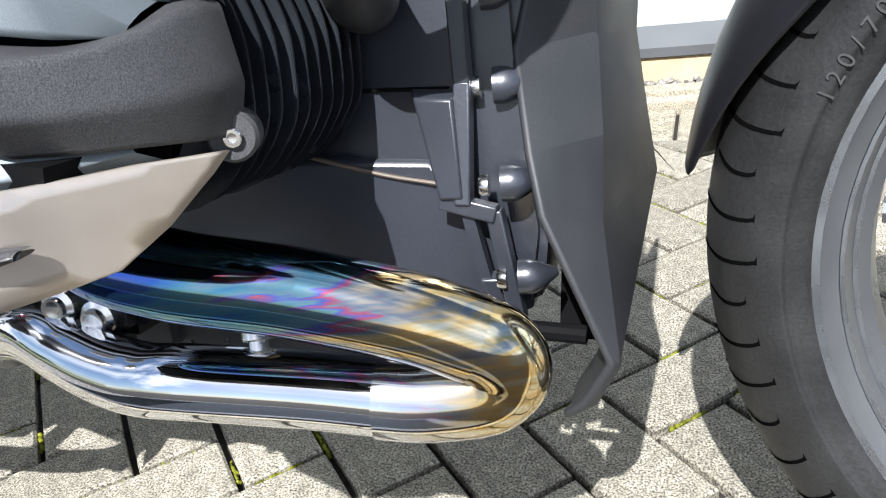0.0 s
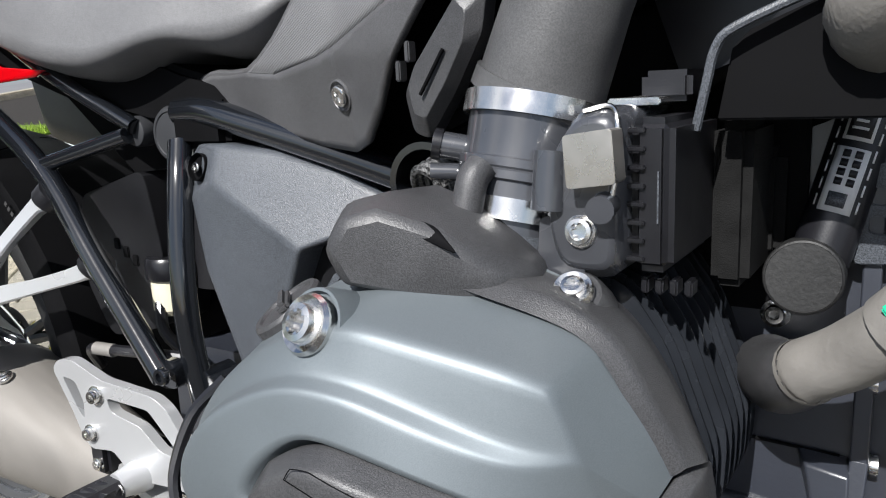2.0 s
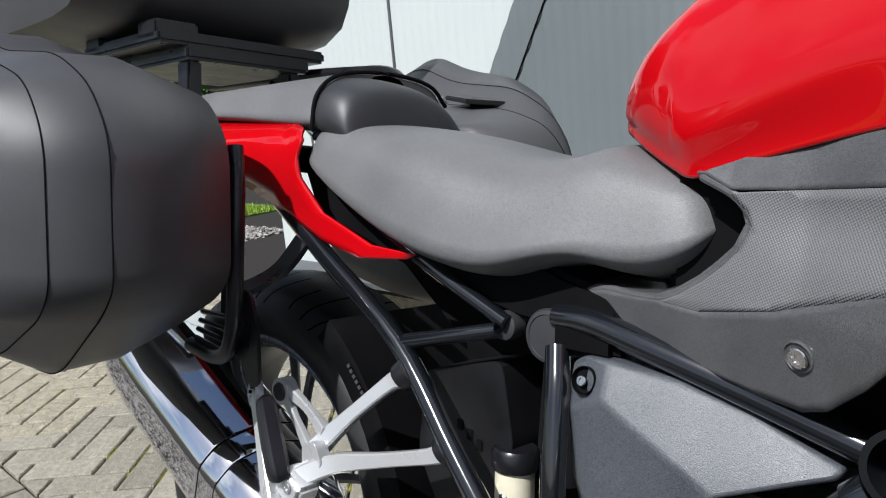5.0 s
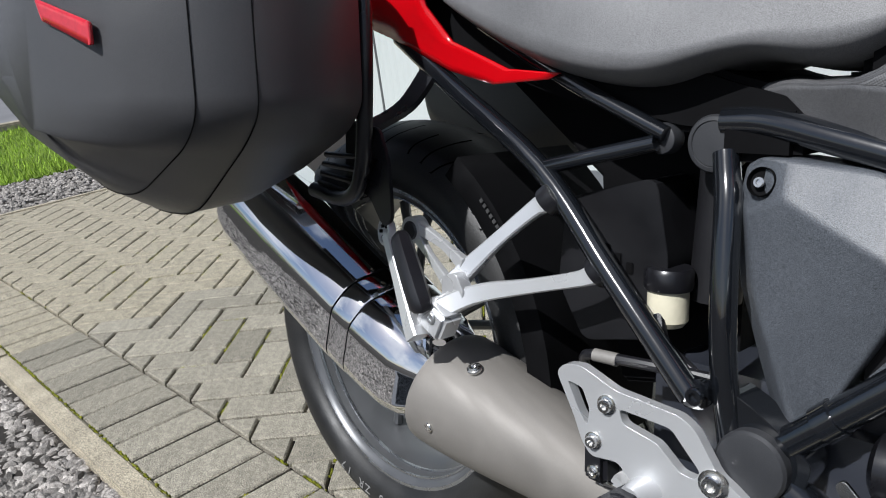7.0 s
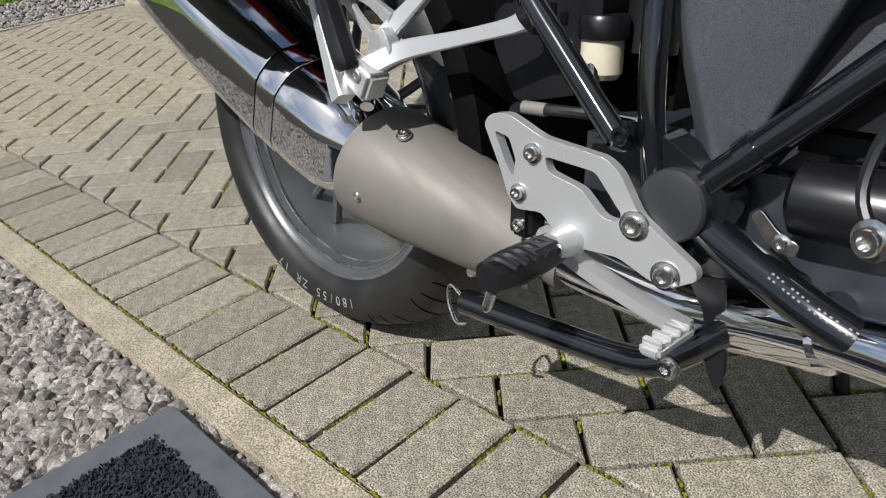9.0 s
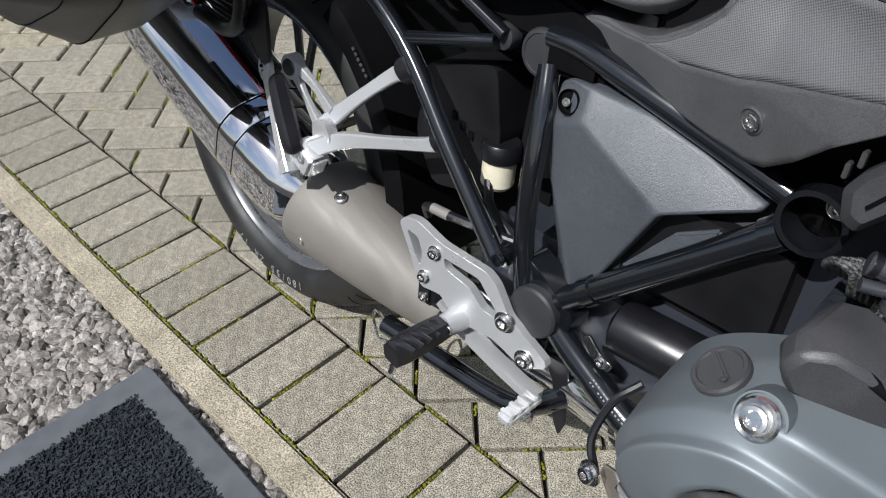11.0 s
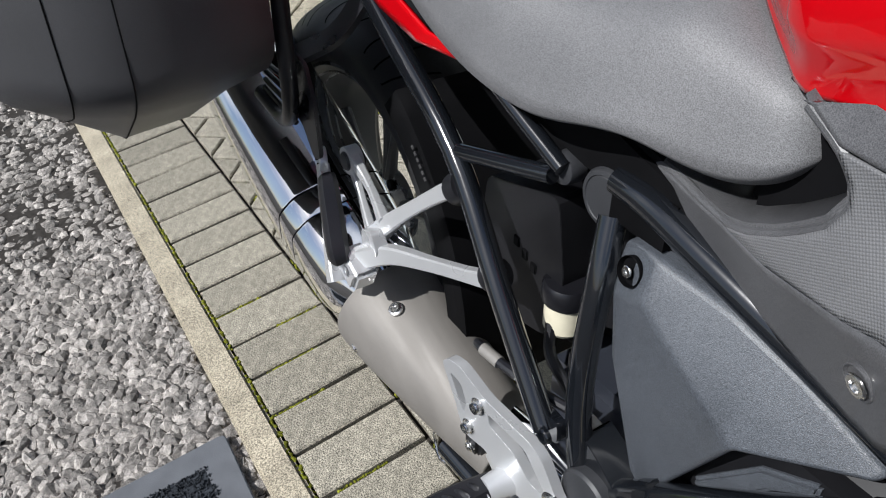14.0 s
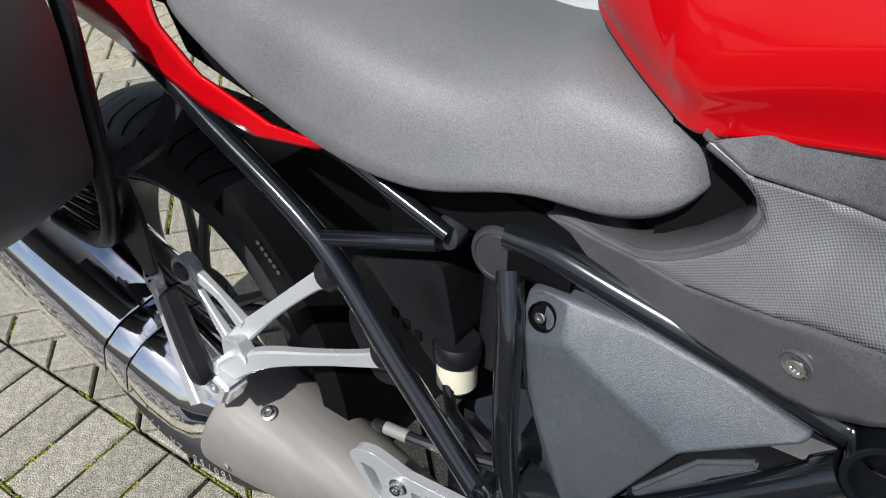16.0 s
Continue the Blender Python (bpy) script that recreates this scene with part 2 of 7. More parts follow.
# setting
M_PAVER = mat("concrete_paver", (0.232, 0.214, 0.172), 0.85, bump=1.0, bscale=320, vary=0.3, vscale=60, speck=0.78, sscale=420, objrand=True, spec=0.25)
M_PAVERS = mat("concrete_pavers_far", (0.262, 0.236, 0.178), 0.85, bump=1.0, bscale=320, vary=0.26, vscale=34, speck=0.85, sscale=420, spec=0.25)
M_KERB = mat("kerb_concrete", (0.315, 0.280, 0.212), 0.85, bump=1.0, bscale=260, vary=0.22, vscale=14, speck=0.6, sscale=380, spec=0.25)
M_SOIL = mat("joint_sand", (0.034, 0.030, 0.021), 0.95, bump=1.0, bscale=300, vary=0.4, vscale=40, spec=0.1)
M_BED = mat("gravel_bed", (0.032, 0.029, 0.026), 0.95, bump=1.0, bscale=90, vary=0.35, vscale=70, spec=0.1)
M_MOSS = mat("joint_moss", (0.16, 0.17, 0.018), 0.95, bump=1.0, bscale=900, vary=0.4, vscale=60, island=True, spec=0.1)
M_STONE = mat("granite_gravel", (0.255, 0.236, 0.216), 0.75, bump=0.8, bscale=500, vary=0.5, vscale=90, speck=0.6, sscale=700, island=True, spec=0.3)
M_MATPILE = mat("doormat_pile", (0.030, 0.034, 0.040), 0.95, bump=1.0, bscale=500, vary=0.5, vscale=140, spec=0.1)
M_MATEDGE = mat("doormat_rubber_edge", (0.085, 0.090, 0.100), 0.7, bump=0.3, bscale=400, vary=0.15, vscale=30)
M_GRASS = mat("grass_blades", (0.24, 0.36, 0.04), 0.7, vary=0.3, vscale=3, island=True, spec=0.2)
M_TURF = mat("turf", (0.10, 0.15, 0.025), 0.95, bump=1.0, bscale=60, vary=0.4, vscale=2, spec=0.1)
M_ROAD = mat("road_asphalt", (0.16, 0.16, 0.165), 0.9, bump=0.6, bscale=80, vary=0.15, vscale=1.5, spec=0.2)
M_WALL = mat("white_cladding", (0.47, 0.505, 0.495), 0.45, vary=0.04, vscale=1.5, bump=0.02, bscale=50)
M_WALLDARK = mat("dark_grey_cladding", (0.125, 0.145, 0.150), 0.45, vary=0.06, vscale=1.5)
M_SILL = mat("galvanised_flashing", (0.10, 0.105, 0.11), 0.4, metal=0.3, vary=0.15, vscale=3)
M_BRICK = mat("buff_brick_plinth", (0.48, 0.36, 0.21), 0.85, bump=0.5, bscale=150, vary=0.2, vscale=14, objrand=True)
M_POST = mat("galvanised_post", (0.40, 0.42, 0.44), 0.45, metal=0.6, vary=0.15, vscale=8)
M_LEAF = mat("shrub_leaf", (0.05, 0.10, 0.02), 0.6, vary=0.3, vscale=5, island=True)
M_BARK = mat("bark", (0.10, 0.075, 0.05), 0.9, bump=1, bscale=60, vary=0.3, vscale=20)
M_HOUSE = mat("far_render_wall", (0.55, 0.54, 0.50), 0.8, vary=0.08, vscale=0.6)
M_ROOF = mat("far_roof", (0.09, 0.10, 0.12), 0.7, vary=0.2, vscale=1.0)
M_GLASS = mat("window_glass", (0.03, 0.04, 0.05), 0.06, vary=0.05, spec=0.8)


# ---------------------------------------------------------------- mesh helpers
def part(name, bm, material, parent=None, label="", angle=34, sub=0, solid=0.0, bevel=0.0):
    bmesh.ops.recalc_face_normals(bm, faces=bm.faces)
    me = bpy.data.meshes.new(name)
    bm.to_mesh(me)
    bm.free()
    me.materials.append(material)
    me.shade_smooth()
    if not sub:
        me.set_sharp_from_angle(angle=radians(angle))
    ob = new(name, me)
    if parent is not None:
        ob.parent = parent
    if label:
        ob["label"] = label
    if solid:
        md = ob.modifiers.new("thickness", 'SOLIDIFY')
        md.thickness, md.offset = solid, 0.0
    if bevel:
        md = ob.modifiers.new("edge", 'BEVEL')
        md.width, md.segments, md.limit_method, md.angle_limit = bevel, 2, 'ANGLE', radians(40)
    if sub:
        md = ob.modifiers.new("round", 'SUBSURF')
        md.levels = md.render_levels = sub
    return ob


def catmull(pts, per=6):
    """A smooth line through pts, given as tuples of any length."""
    p = [np.array(q, float) for q in pts]
    if len(p) < 3:
        return p
    p = [2 * p[0] - p[1]] + p + [2 * p[-1] - p[-2]]
    out = []
    for i in range(1, len(p) - 2):
        a, b_, c, d = p[i - 1:i + 3]
        for k in range(per):
            t = k / per
            out.append(0.5 * (2 * b_ + (c - a) * t + (2 * a - 5 * b_ + 4 * c - d) * t * t + (3 * b_ - 3 * c + d - a) * t ** 3))
    out.append(p[-2])
    return out


def tube(pts, r, n=14, per=6, section=None, bm=None, caps=True, up=(0, 1, 0)):
    """A swept tube: pts are (x, y, z) or (x, y, z, scale). section: own outline in units of r."""
    line = catmull([(*q, 1.0) if len(q) == 3 else q for q in pts], per)
    bm = bm or bmesh.new()
    sec = section or [(math.cos(2 * math.pi * k / n), math.sin(2 * math.pi * k / n)) for k in range(n)]
    rings = []
    for i, q in enumerate(line):
        a, c = line[max(i - 1, 0)], line[min(i + 1, len(line) - 1)]
        d = Vector(c[:3] - a[:3]).normalized()
        side = d.cross(Vector(up))
        side = side.normalized() if side.length > 1e-4 else d.orthogonal().normalized()
        top = side.cross(d).normalized()
        rings.append([bm.verts.new(Vector(q[:3]) + (side * u + top * v) * r * q[3]) for u, v in sec])
    m = len(sec)
    for a, c in zip(rings, rings[1:]):
        for k in range(m):
            bm.faces.new((a[k], a[(k + 1) % m], c[(k + 1) % m], c[k]))
    if caps:
        bm.faces.new(rings[0][::-1])
        bm.faces.new(rings[-1])
    return bm


def lathe(profile, centre=(0, 0, 0), axis=(0, 1, 0), n=32, bm=None, closed=False, caps=True):
    """Turn (radius, along) about an axis."""
    bm = bm or bmesh.new()
    ax = Vector(axis).normalized()
    u = ax.orthogonal().normalized()
    if abs(ax.y) > 0.9:
        u = Vector((1, 0, 0))
        u = (u - ax * u.dot(ax)).normalized()
    v = ax.cross(u)
    c0 = Vector(centre)
    rings = []
    for r, a in profile:
        rings.append([bm.verts.new(c0 + ax * a + (u * math.cos(2 * math.pi * k / n) + v * math.sin(2 * math.pi * k / n)) * r) for k in range(n)])
    pairs = list(zip(rings, rings[1:])) + ([(rings[-1], rings[0])] if closed else [])
    for a, c in pairs:
        for k in range(n):
            bm.faces.new((a[k], a[(k + 1) % n], c[(k + 1) % n], c[k]))
    if caps and not closed:
        if profile[0][0] > 1e-5:
            bm.faces.new(rings[0][::-1])
        if profile[-1][0] > 1e-5:
            bm.faces.new(rings[-1])
    bmesh.ops.remove_doubles(bm, verts=bm.verts, dist=1e-6)
    return bm


def sheet(outlines, yf, cuts=0, bm=None):
    """A flat-filled outline in x and z (further outlines are holes), laid on y = yf(x, z)."""
    bm = bm or bmesh.new()
    edges = []
    for o in outlines:
        vs = [bm.verts.new((x, 0, z)) for x, z in o]
        edges += [bm.edges.new((vs[k], vs[(k + 1) % len(vs)])) for k in range(len(vs))]
    bmesh.ops.triangle_fill(bm, use_beauty=True, use_dissolve=False, edges=edges)
    if cuts:
        bmesh.ops.subdivide_edges(bm, edges=bm.edges[:], cuts=cuts, use_grid_fill=True)
        bmesh.ops.triangulate(bm, faces=bm.faces[:])
    for v in bm.verts:
        v.co.y = yf(v.co.x, v.co.z)
    return bm


def plate(outlines, y0, y1, bevel=0.0015):
    """A plate cut to an outline in x and z, from y0 to y1, with broken edges."""
    bm = sheet(outlines, lambda x, z: y0)
    faces = bm.faces[:]
    got = bmesh.ops.extrude_face_region(bm, geom=faces)
    for e in got["geom"]:
        if isinstance(e, bmesh.types.BMVert):
            e.co.y = y1
    bmesh.ops.recalc_face_normals(bm, faces=bm.faces)
    if bevel:
        sharp = [e for e in bm.edges if len(e.link_faces) == 2 and e.calc_face_angle(0) > 0.9]
        bmesh.ops.bevel(bm, geom=sharp, offset=bevel, segments=2, affect='EDGES', clamp_overlap=True)
    return bm


def loft(rings, closed_ring=True, caps=True, bm=None):
    bm = bm or bmesh.new()
    vs = [[bm.verts.new(p) for p in r] for r in rings]
    m = len(vs[0])
    for a, c in zip(vs, vs[1:]):
        for k in range(m if closed_ring else m - 1):
            bm.faces.new((a[k], a[(k + 1) % m], c[(k + 1) % m], c[k]))
    if caps and closed_ring:
        bm.faces.new(vs[0][::-1])
        bm.faces.new(vs[-1])
    return bm


def skin(rows, rowc=(), colc=(), closed=False):
    """A patch woven through rows of points; rowc and colc sharpen rows and columns, as (index, 0 to 1)."""
    bm = loft(rows, closed_ring=closed, caps=False)
    bm.verts.ensure_lookup_table()
    lay = bm.edges.layers.float.new("crease_edge")
    m = len(rows[0])
    for i, c in rowc:
        for k in range(m if closed else m - 1):
            bm.edges.get((bm.verts[i * m + k], bm.verts[i * m + (k + 1) % m]))[lay] = c
    for k, c in colc:
        for i in range(len(rows) - 1):
            bm.edges.get((bm.verts[i * m + k], bm.verts[(i + 1) * m + k]))[lay] = c
    return bm


def star_bolt(parent, at, r, axis, washer):
    """A domed bolt with a six-lobed socket on a cupped washer."""
    w = part("washer", lathe([(washer * 0.98, -0.004), (washer, 0.0), (washer * 0.9, 0.0022), (washer * 0.72, 0.0010), (r, 0.0006)], at, axis, 28), M_STEEL, parent, angle=30)
    ob = part("bolt", lathe([(r, 0.0), (r, r * 0.42), (r * 0.90, r * 0.66), (r * 0.62, r * 0.72), (r * 0.60, r * 0.25), (0.0, r * 0.2)], at, axis, 24), M_STEEL, parent, angle=30)
    q = Vector(axis).normalized().orthogonal().normalized()
    for k in range(6):
        d = Matrix.Rotation(radians(60 * k), 3, Vector(axis)) @ q
        c = Vector(at) + d * (r * 0.58) + Vector(axis).normalized() * (r * 0.22)
        part("lobe", lathe([(r * 0.13, 0), (r * 0.13, r * 0.48), (0, r * 0.48)], tuple(c), axis, 8), M_STEEL, ob)
    return w


def box(x0, x1, y0, y1, z0, z1, bevel=0.0, seg=2, bm=None):
    bm2 = bmesh.new()
    bmesh.ops.create_cube(bm2, size=1)
    for v in bm2.verts:
        v.co = Vector(((x0 + x1) / 2 + v.co.x * (x1 - x0), (y0 + y1) / 2 + v.co.y * (y1 - y0), (z0 + z1) / 2 + v.co.z * (z1 - z0)))
    if bevel:
        bmesh.ops.bevel(bm2, geom=bm2.edges[:], offset=bevel, segments=seg, affect='EDGES', clamp_overlap=True)
    if bm is None:
        return bm2
    me = bpy.data.meshes.new("tmp")
    bm2.to_mesh(me)
    bm2.free()
    bm.from_mesh(me)
    bpy.data.meshes.remove(me)
    return bm


def turned(bm, m):
    bmesh.ops.transform(bm, matrix=m, verts=bm.verts)
    return bm


def bolt(parent, at, r=0.006, axis=(0, -1, 0), h=0.004, material=None, washer=True, name="bolt"):
    """A socket-head bolt with a washer, its head pointing along axis."""
    prof = []
    if washer:
        prof += [(r * 1.45, -0.002), (r * 1.45, 0.0), (r * 1.05, 0.0004)]
    prof += [(r, 0.0006), (r, h * 0.75), (r * 0.88, h), (r * 0.52, h), (r * 0.46, h * 0.35), (0.0, h * 0.3)]
    bm = lathe(prof, at, axis, 16)
    return part(name, bm, material or M_STEEL, parent, angle=30)


def scaled(outline, f, cx=None, cz=None):
    cx = sum(p[0] for p in outline) / len(outline) if cx is None else cx
    cz = sum(p[1] for p in outline) / len(outline) if cz is None else cz
    return [(cx + (x - cx) * f, cz + (z - cz) * f) for x, z in outline]


def rounded(outline, r, seg=3):
    """Round the corners of an outline in x and z."""
    out = []
    n = len(outline)
    for i in range(n):
        p0, p1, p2 = (Vector(outline[(i + k) % n]) for k in (-1, 0, 1))
        a, c = p0 - p1, p2 - p1
        d = min(r, a.length * 0.45, c.length * 0.45)
        a, c = p1 + a.normalized() * d, p1 + c.normalized() * d
        for k in range(seg + 1):
            t = k / seg
            q = a * (1 - t) ** 2 + p1 * 2 * t * (1 - t) + c * t * t
            out.append((q.x, q.y))
    return out


# ---------------------------------------------------------------- the motorcycle, on its side stand
LEAN = pose(0, 0, 0, -8.4)
bike = new("motorcycle")
bike.matrix_world = LEAN
tagged(bike, "red and black roadster motorcycle leaning on its side stand", "motorcycle")


# -- wheels
def wheel(name, cx, cz, r_tyre, half, rim_half, spokes, hub_y, label, turn=None, dish=0.0):
    rh = rim_half
    side_in = [(0.2285, rh + 0.004), (0.2225, rh + 0.004), (0.2190, rh - 0.001), (0.2135, rh - 0.004), (0.2105, rh - 0.012), (0.2075, rh - 0.020), (0.2035, rh * 0.45), (0.1990, 0.016)]
    side_out = [(0.2050, 0.014), (0.2090, rh * 0.45), (0.2130, rh - 0.018), (0.2190, rh - 0.008), (0.2285, rh - 0.002)]
    half_rim = side_out + side_in
    root = part(name, lathe([(r, y) for r, y in half_rim] + [(r, -y) for r, y in half_rim[::-1]], (cx, 0, cz), (0, 1, 0), 72, closed=True), M_RIM, bike, label)
    for r0, yy, wd in ((0.2118, rh - 0.006, 0.0012), (0.2066, rh - 0.021, 0.0014)):
        part("rim_step", lathe([(r0 - wd, -yy - 0.002), (r0 + 0.001, -yy - 0.002), (r0 + 0.001, -yy + 0.002), (r0 - wd, -yy + 0.002)], (cx, 0, cz), (0, 1, 0), 72, closed=True), M_RIMLIP, root)
    h = half
    tp = [(0.224, -rim_half + 0.004), (0.228, -rim_half - 0.006), (0.240, -h * 0.96), (r_tyre - 0.056, -h), (r_tyre - 0.040, -h * 0.955), (r_tyre - 0.021, -h * 0.78),
          (r_tyre - 0.0075, -h * 0.46), (r_tyre - 0.001, -h * 0.18), (r_tyre, 0)]
    tp = [(float(q[0]), float(q[1])) for q in catmull(tp, 3)]
    tp = tp + [(r, -y) for r, y in tp[-2::-1]]
    tyre = part("tyre", lathe(tp, (cx, 0, cz), (0, 1, 0), 96, caps=False), M_RUBBER, root, "black rubber road tyre, dusty on the sidewall", angle=60)
    lip = part("rim_lip", lathe([(0.2300, -rim_half - 0.0045), (0.2300, -rim_half - 0.001), (0.2225, -rim_half + 0.001), (0.2225, -rim_half - 0.0045)],
                                (cx, 0, cz), (0, 1, 0), 72, closed=True), M_RIMLIP, root, "bright machined rim edge")
    # tread grooves follow the crown
    bm = bmesh.new()

    def crown(y):
        for (r0, y0), (r1, y1) in zip(tp, tp[1:]):
            if y0 <= y <= y1 and r0 > r_tyre - 0.0575 and r1 > r_tyre - 0.0575:
                return r0 + (r1 - r0) * (y - y0) / max(y1 - y0, 1e-6)
        return r_tyre - 0.05
    front = half < 0.07
    count = 60 if front else 48
    for i in range(count):
        for side in (-1, 1):
            a0 = 2 * math.pi * (i + (0.5 if side > 0 else 0)) / count
            kind = i % 3
            ys = ([(0.10, 0.975), (0.45, 0.93), (0.20, 0.96)] if front else [(0.16, 0.92), (0.42, 0.90), (0.30, 0.94)])[kind]
            sw = (0.012 if front else 1.0) * [0.05, 0.02, 0.10][kind]
            prev = None
            for k in range(12):
                t = k / 11
                y = (ys[0] + (ys[1] - ys[0]) * (1 - (1 - t) ** 2)) * half
                ang = a0 + sw * t + 0.02 * math.sin(t * 3)
                wd = (0.0015 if k < 11 else 0.0034) / r_tyre
                r = crown(-y) + 0.0007
                row = []
                for s in (-1, 1):
                    aa = ang + s * wd
                    row.append(bm.verts.new((cx + math.cos(aa) * r, side * y, cz + math.sin(aa) * r)))
                if prev:
                    bm.faces.new((prev[0], prev[1], row[1], row[0]))
                prev = row
    g = part("tread_pattern", bm, M_GROOVE, tyre)
    g["kind"] = "stuff"
    # cast spokes
    hub = part("hub", lathe([(0.0, hub_y - 0.03), (0.028, hub_y - 0.03), (0.034, hub_y - 0.024), (0.036, hub_y - 0.01), (0.055, hub_y), (0.058, hub_y + 0.012), (0.04, hub_y + 0.02), (0.0, hub_y + 0.02)],
                            (cx, 0, cz), (0, 1, 0), 32), M_RIMLIP, root, "bright cast wheel hub with round holes")
    for k in range(6):
        a = 2 * math.pi * (k + 0.2) / 6
        part("hub_hole", lathe([(0.0085, -0.0005), (0.0085, 0.004), (0, 0.004)], (cx + math.cos(a) * 0.046, hub_y - 0.0065, cz + math.sin(a) * 0.046), (0, -1, 0), 16), M_DARK, hub)
    for k in range(spokes):
        a = 2 * math.pi * (k + 0.3) / spokes
        for off in (-0.085, 0.085):
            p = []
            for t in (0.0, 0.35, 0.7, 1.0):
                rr = 0.045 + (0.196 - 0.045) * t
                aa = a + off * (0.6 + 1.2 * t)
                p.append((cx + math.cos(aa) * rr, hub_y + (0.0 - hub_y + dish) * t, cz + math.sin(aa) * rr, 1.15 - 0.4 * math.sin(t * 2.6)))
            part("spoke", tube(p, 0.009, 8, 3), M_RIM, root)
    return root


rear_wheel = wheel("rear_wheel", 0.0, 0.313, 0.3145, 0.090, 0.070, 5, -0.02, "grey cast rear wheel with twin spokes")
front_wheel = wheel("front_wheel", 1.515, 0.302, 0.300, 0.060, 0.047, 5, 0.0, "grey cast front wheel")


def lettering(text, cx, cz, r, y, mid, size, parent, material):
    """Raised letters round a sidewall."""
    step = size * 0.78 / r
    for k, ch in enumerate(text):
        if ch == " ":
            continue
        cu = bpy.data.curves.new("letter", 'FONT')
        cu.body, cu.size, cu.extrude = ch, size, 0.0003
        cu.align_x, cu.align_y = 'CENTER', 'CENTER'
        ob = new("letter", cu)
        dep = bpy.context.evaluated_depsgraph_get()
        me = bpy.data.meshes.new_from_object(ob.evaluated_get(dep))
        bpy.data.objects.remove(ob)
        me.materials.clear()
        me.materials.append(material)
        a = mid + (k - (len(text) - 1) / 2) * step * -1
        m = Matrix.Translation((cx + math.cos(a) * r, y, cz + math.sin(a) * r)) @ Matrix.Rotation(-(a - math.pi / 2), 4, 'Y') @ Matrix.Rotation(radians(90), 4, 'X')
        me.transform(m)
        o = new("letter", me)
        o.parent = parent


steer = Matrix.Translation((1.509, -0.044, 0.302)) @ Matrix.Rotation(radians(-14.3), 4, 'Z') @ Matrix.Translation((-1.515, 0, -0.302))
front_wheel.matrix_local = steer
rear_tyre = [o for o in rear_wheel.children if o.name.startswith("tyre")][0]
front_tyre = [o for o in front_wheel.children if o.name.startswith("tyre")][0]
lettering("180/55", 0.0, 0.313, 0.258, -0.0906, radians(-84), 0.021, rear_tyre, M_PRINT)
lettering("ZR 17", 0.0, 0.313, 0.258, -0.0906, radians(-108), 0.021, rear_tyre, M_PRINT)
lettering("120/70", 1.515, 0.302, 0.2435, -0.0606, radians(150), 0.013, front_tyre, M_PRINTDARK)

# front mudguard: a shell over the rear of the tyre
rings = []
for k in range(15):
    a = radians(172 - 6.5 * k)
    r = 0.316 + 0.006 * math.sin(k / 14 * 3)
    hw = 0.034 + 0.034 * min(1, (k + 0.3) / 4)
    ring = []
    for j in range(9):
        s = -1 + j / 4
        rr = r - 0.050 * abs(s) ** 2.6 * min(1, (k + 1) / 5)
        ring.append((1.515 + math.cos(a) * rr, s * hw, 0.302 + math.sin(a) * rr))
    rings.append(ring)
mudguard = part("front_mudguard", loft(rings, closed_ring=False), M_SMOOTHBLACK, bike, "glossy black front mudguard", solid=0.004, sub=1)
mudguard.matrix_local = steer

# -- engine
engine = part("engine_block", box(0.80, 1.085, -0.075, 0.10, 0.235, 0.60, 0.012), M_ENGINE, bike, "satin black cast engine case")
front_case = part("front_cover", plate([[(0.985, 0.600), (1.083, 0.640), (1.118, 0.600), (1.120, 0.44), (1.128, 0.335), (1.120, 0.285), (1.085, 0.268), (1.045, 0.30), (1.01, 0.36), (0.985, 0.43)]], -0.080, 0.08, 0.006),
                  M_ENGINE, bike, "black cast front engine cover")
SQ = [(-1, -1), (1, -1), (1, 1), (-1, 1)]
for pts in ([(1.086, -0.088, 0.615), (1.086, -0.088, 0.424)], [(1.086, -0.088, 0.426), (1.083, -0.098, 0.356)], [(1.068, -0.096, 0.359), (1.102, -0.096, 0.350)], [(1.100, -0.094, 0.352), (1.110, -0.094, 0.282)]):
    part("flange", tube(pts, 0.0050, section=SQ, per=1), M_ENGINE, front_case, bevel=0.0012)
part("flange", tube([(1.084, -0.094, 0.350), (1.096, -0.092, 0.284)], 0.0036, section=SQ, per=1), M_ENGINE, front_case)
for x, y, z in ((1.096, -0.086, 0.474), (1.099, -0.084, 0.422), (1.103, -0.098, 0.368), (1.109, -0.098, 0.311)):
    part("boss", tube([(x + 0.003, y + 0.002, z, 1.0), (x + 0.012, y + 0.004, z, 0.95), (x + 0.024, y + 0.012, z, 0.25)], 0.0105, 16, 4), M_ENGINE, front_case)
    bolt(front_case, (x - 0.003, y - 0.001, z), 0.0062, (-1, -0.12, 0), 0.006, M_STEEL, False)
part("rib", loft([[(1.050, -0.080, 0.424), (1.080, -0.080, 0.422), (1.084, -0.080, 0.356), (1.066, -0.080, 0.356)],
                  [(1.0575, -0.096, 0.419), (1.082, -0.101, 0.418), (1.084, -0.104, 0.361), (1.070, -0.104, 0.361)]]), M_ENGINE, front_case, bevel=0.0015)
part("rib", loft([[(1.085, -0.088, 0.312), (1.102, -0.088, 0.312), (1.103, -0.088, 0.292), (1.094, -0.088, 0.290)],
                  [(1.089, -0.099, 0.309), (1.101, -0.097, 0.309), (1.102, -0.095, 0.294), (1.095, -0.096, 0.293)]]), M_ENGINE, front_case, bevel=0.001)
part("seam", tube([(1.020, -0.0815, 0.424), (1.075, -0.0815, 0.422)], 0.0012, 6, 1), M_DARK, front_case)
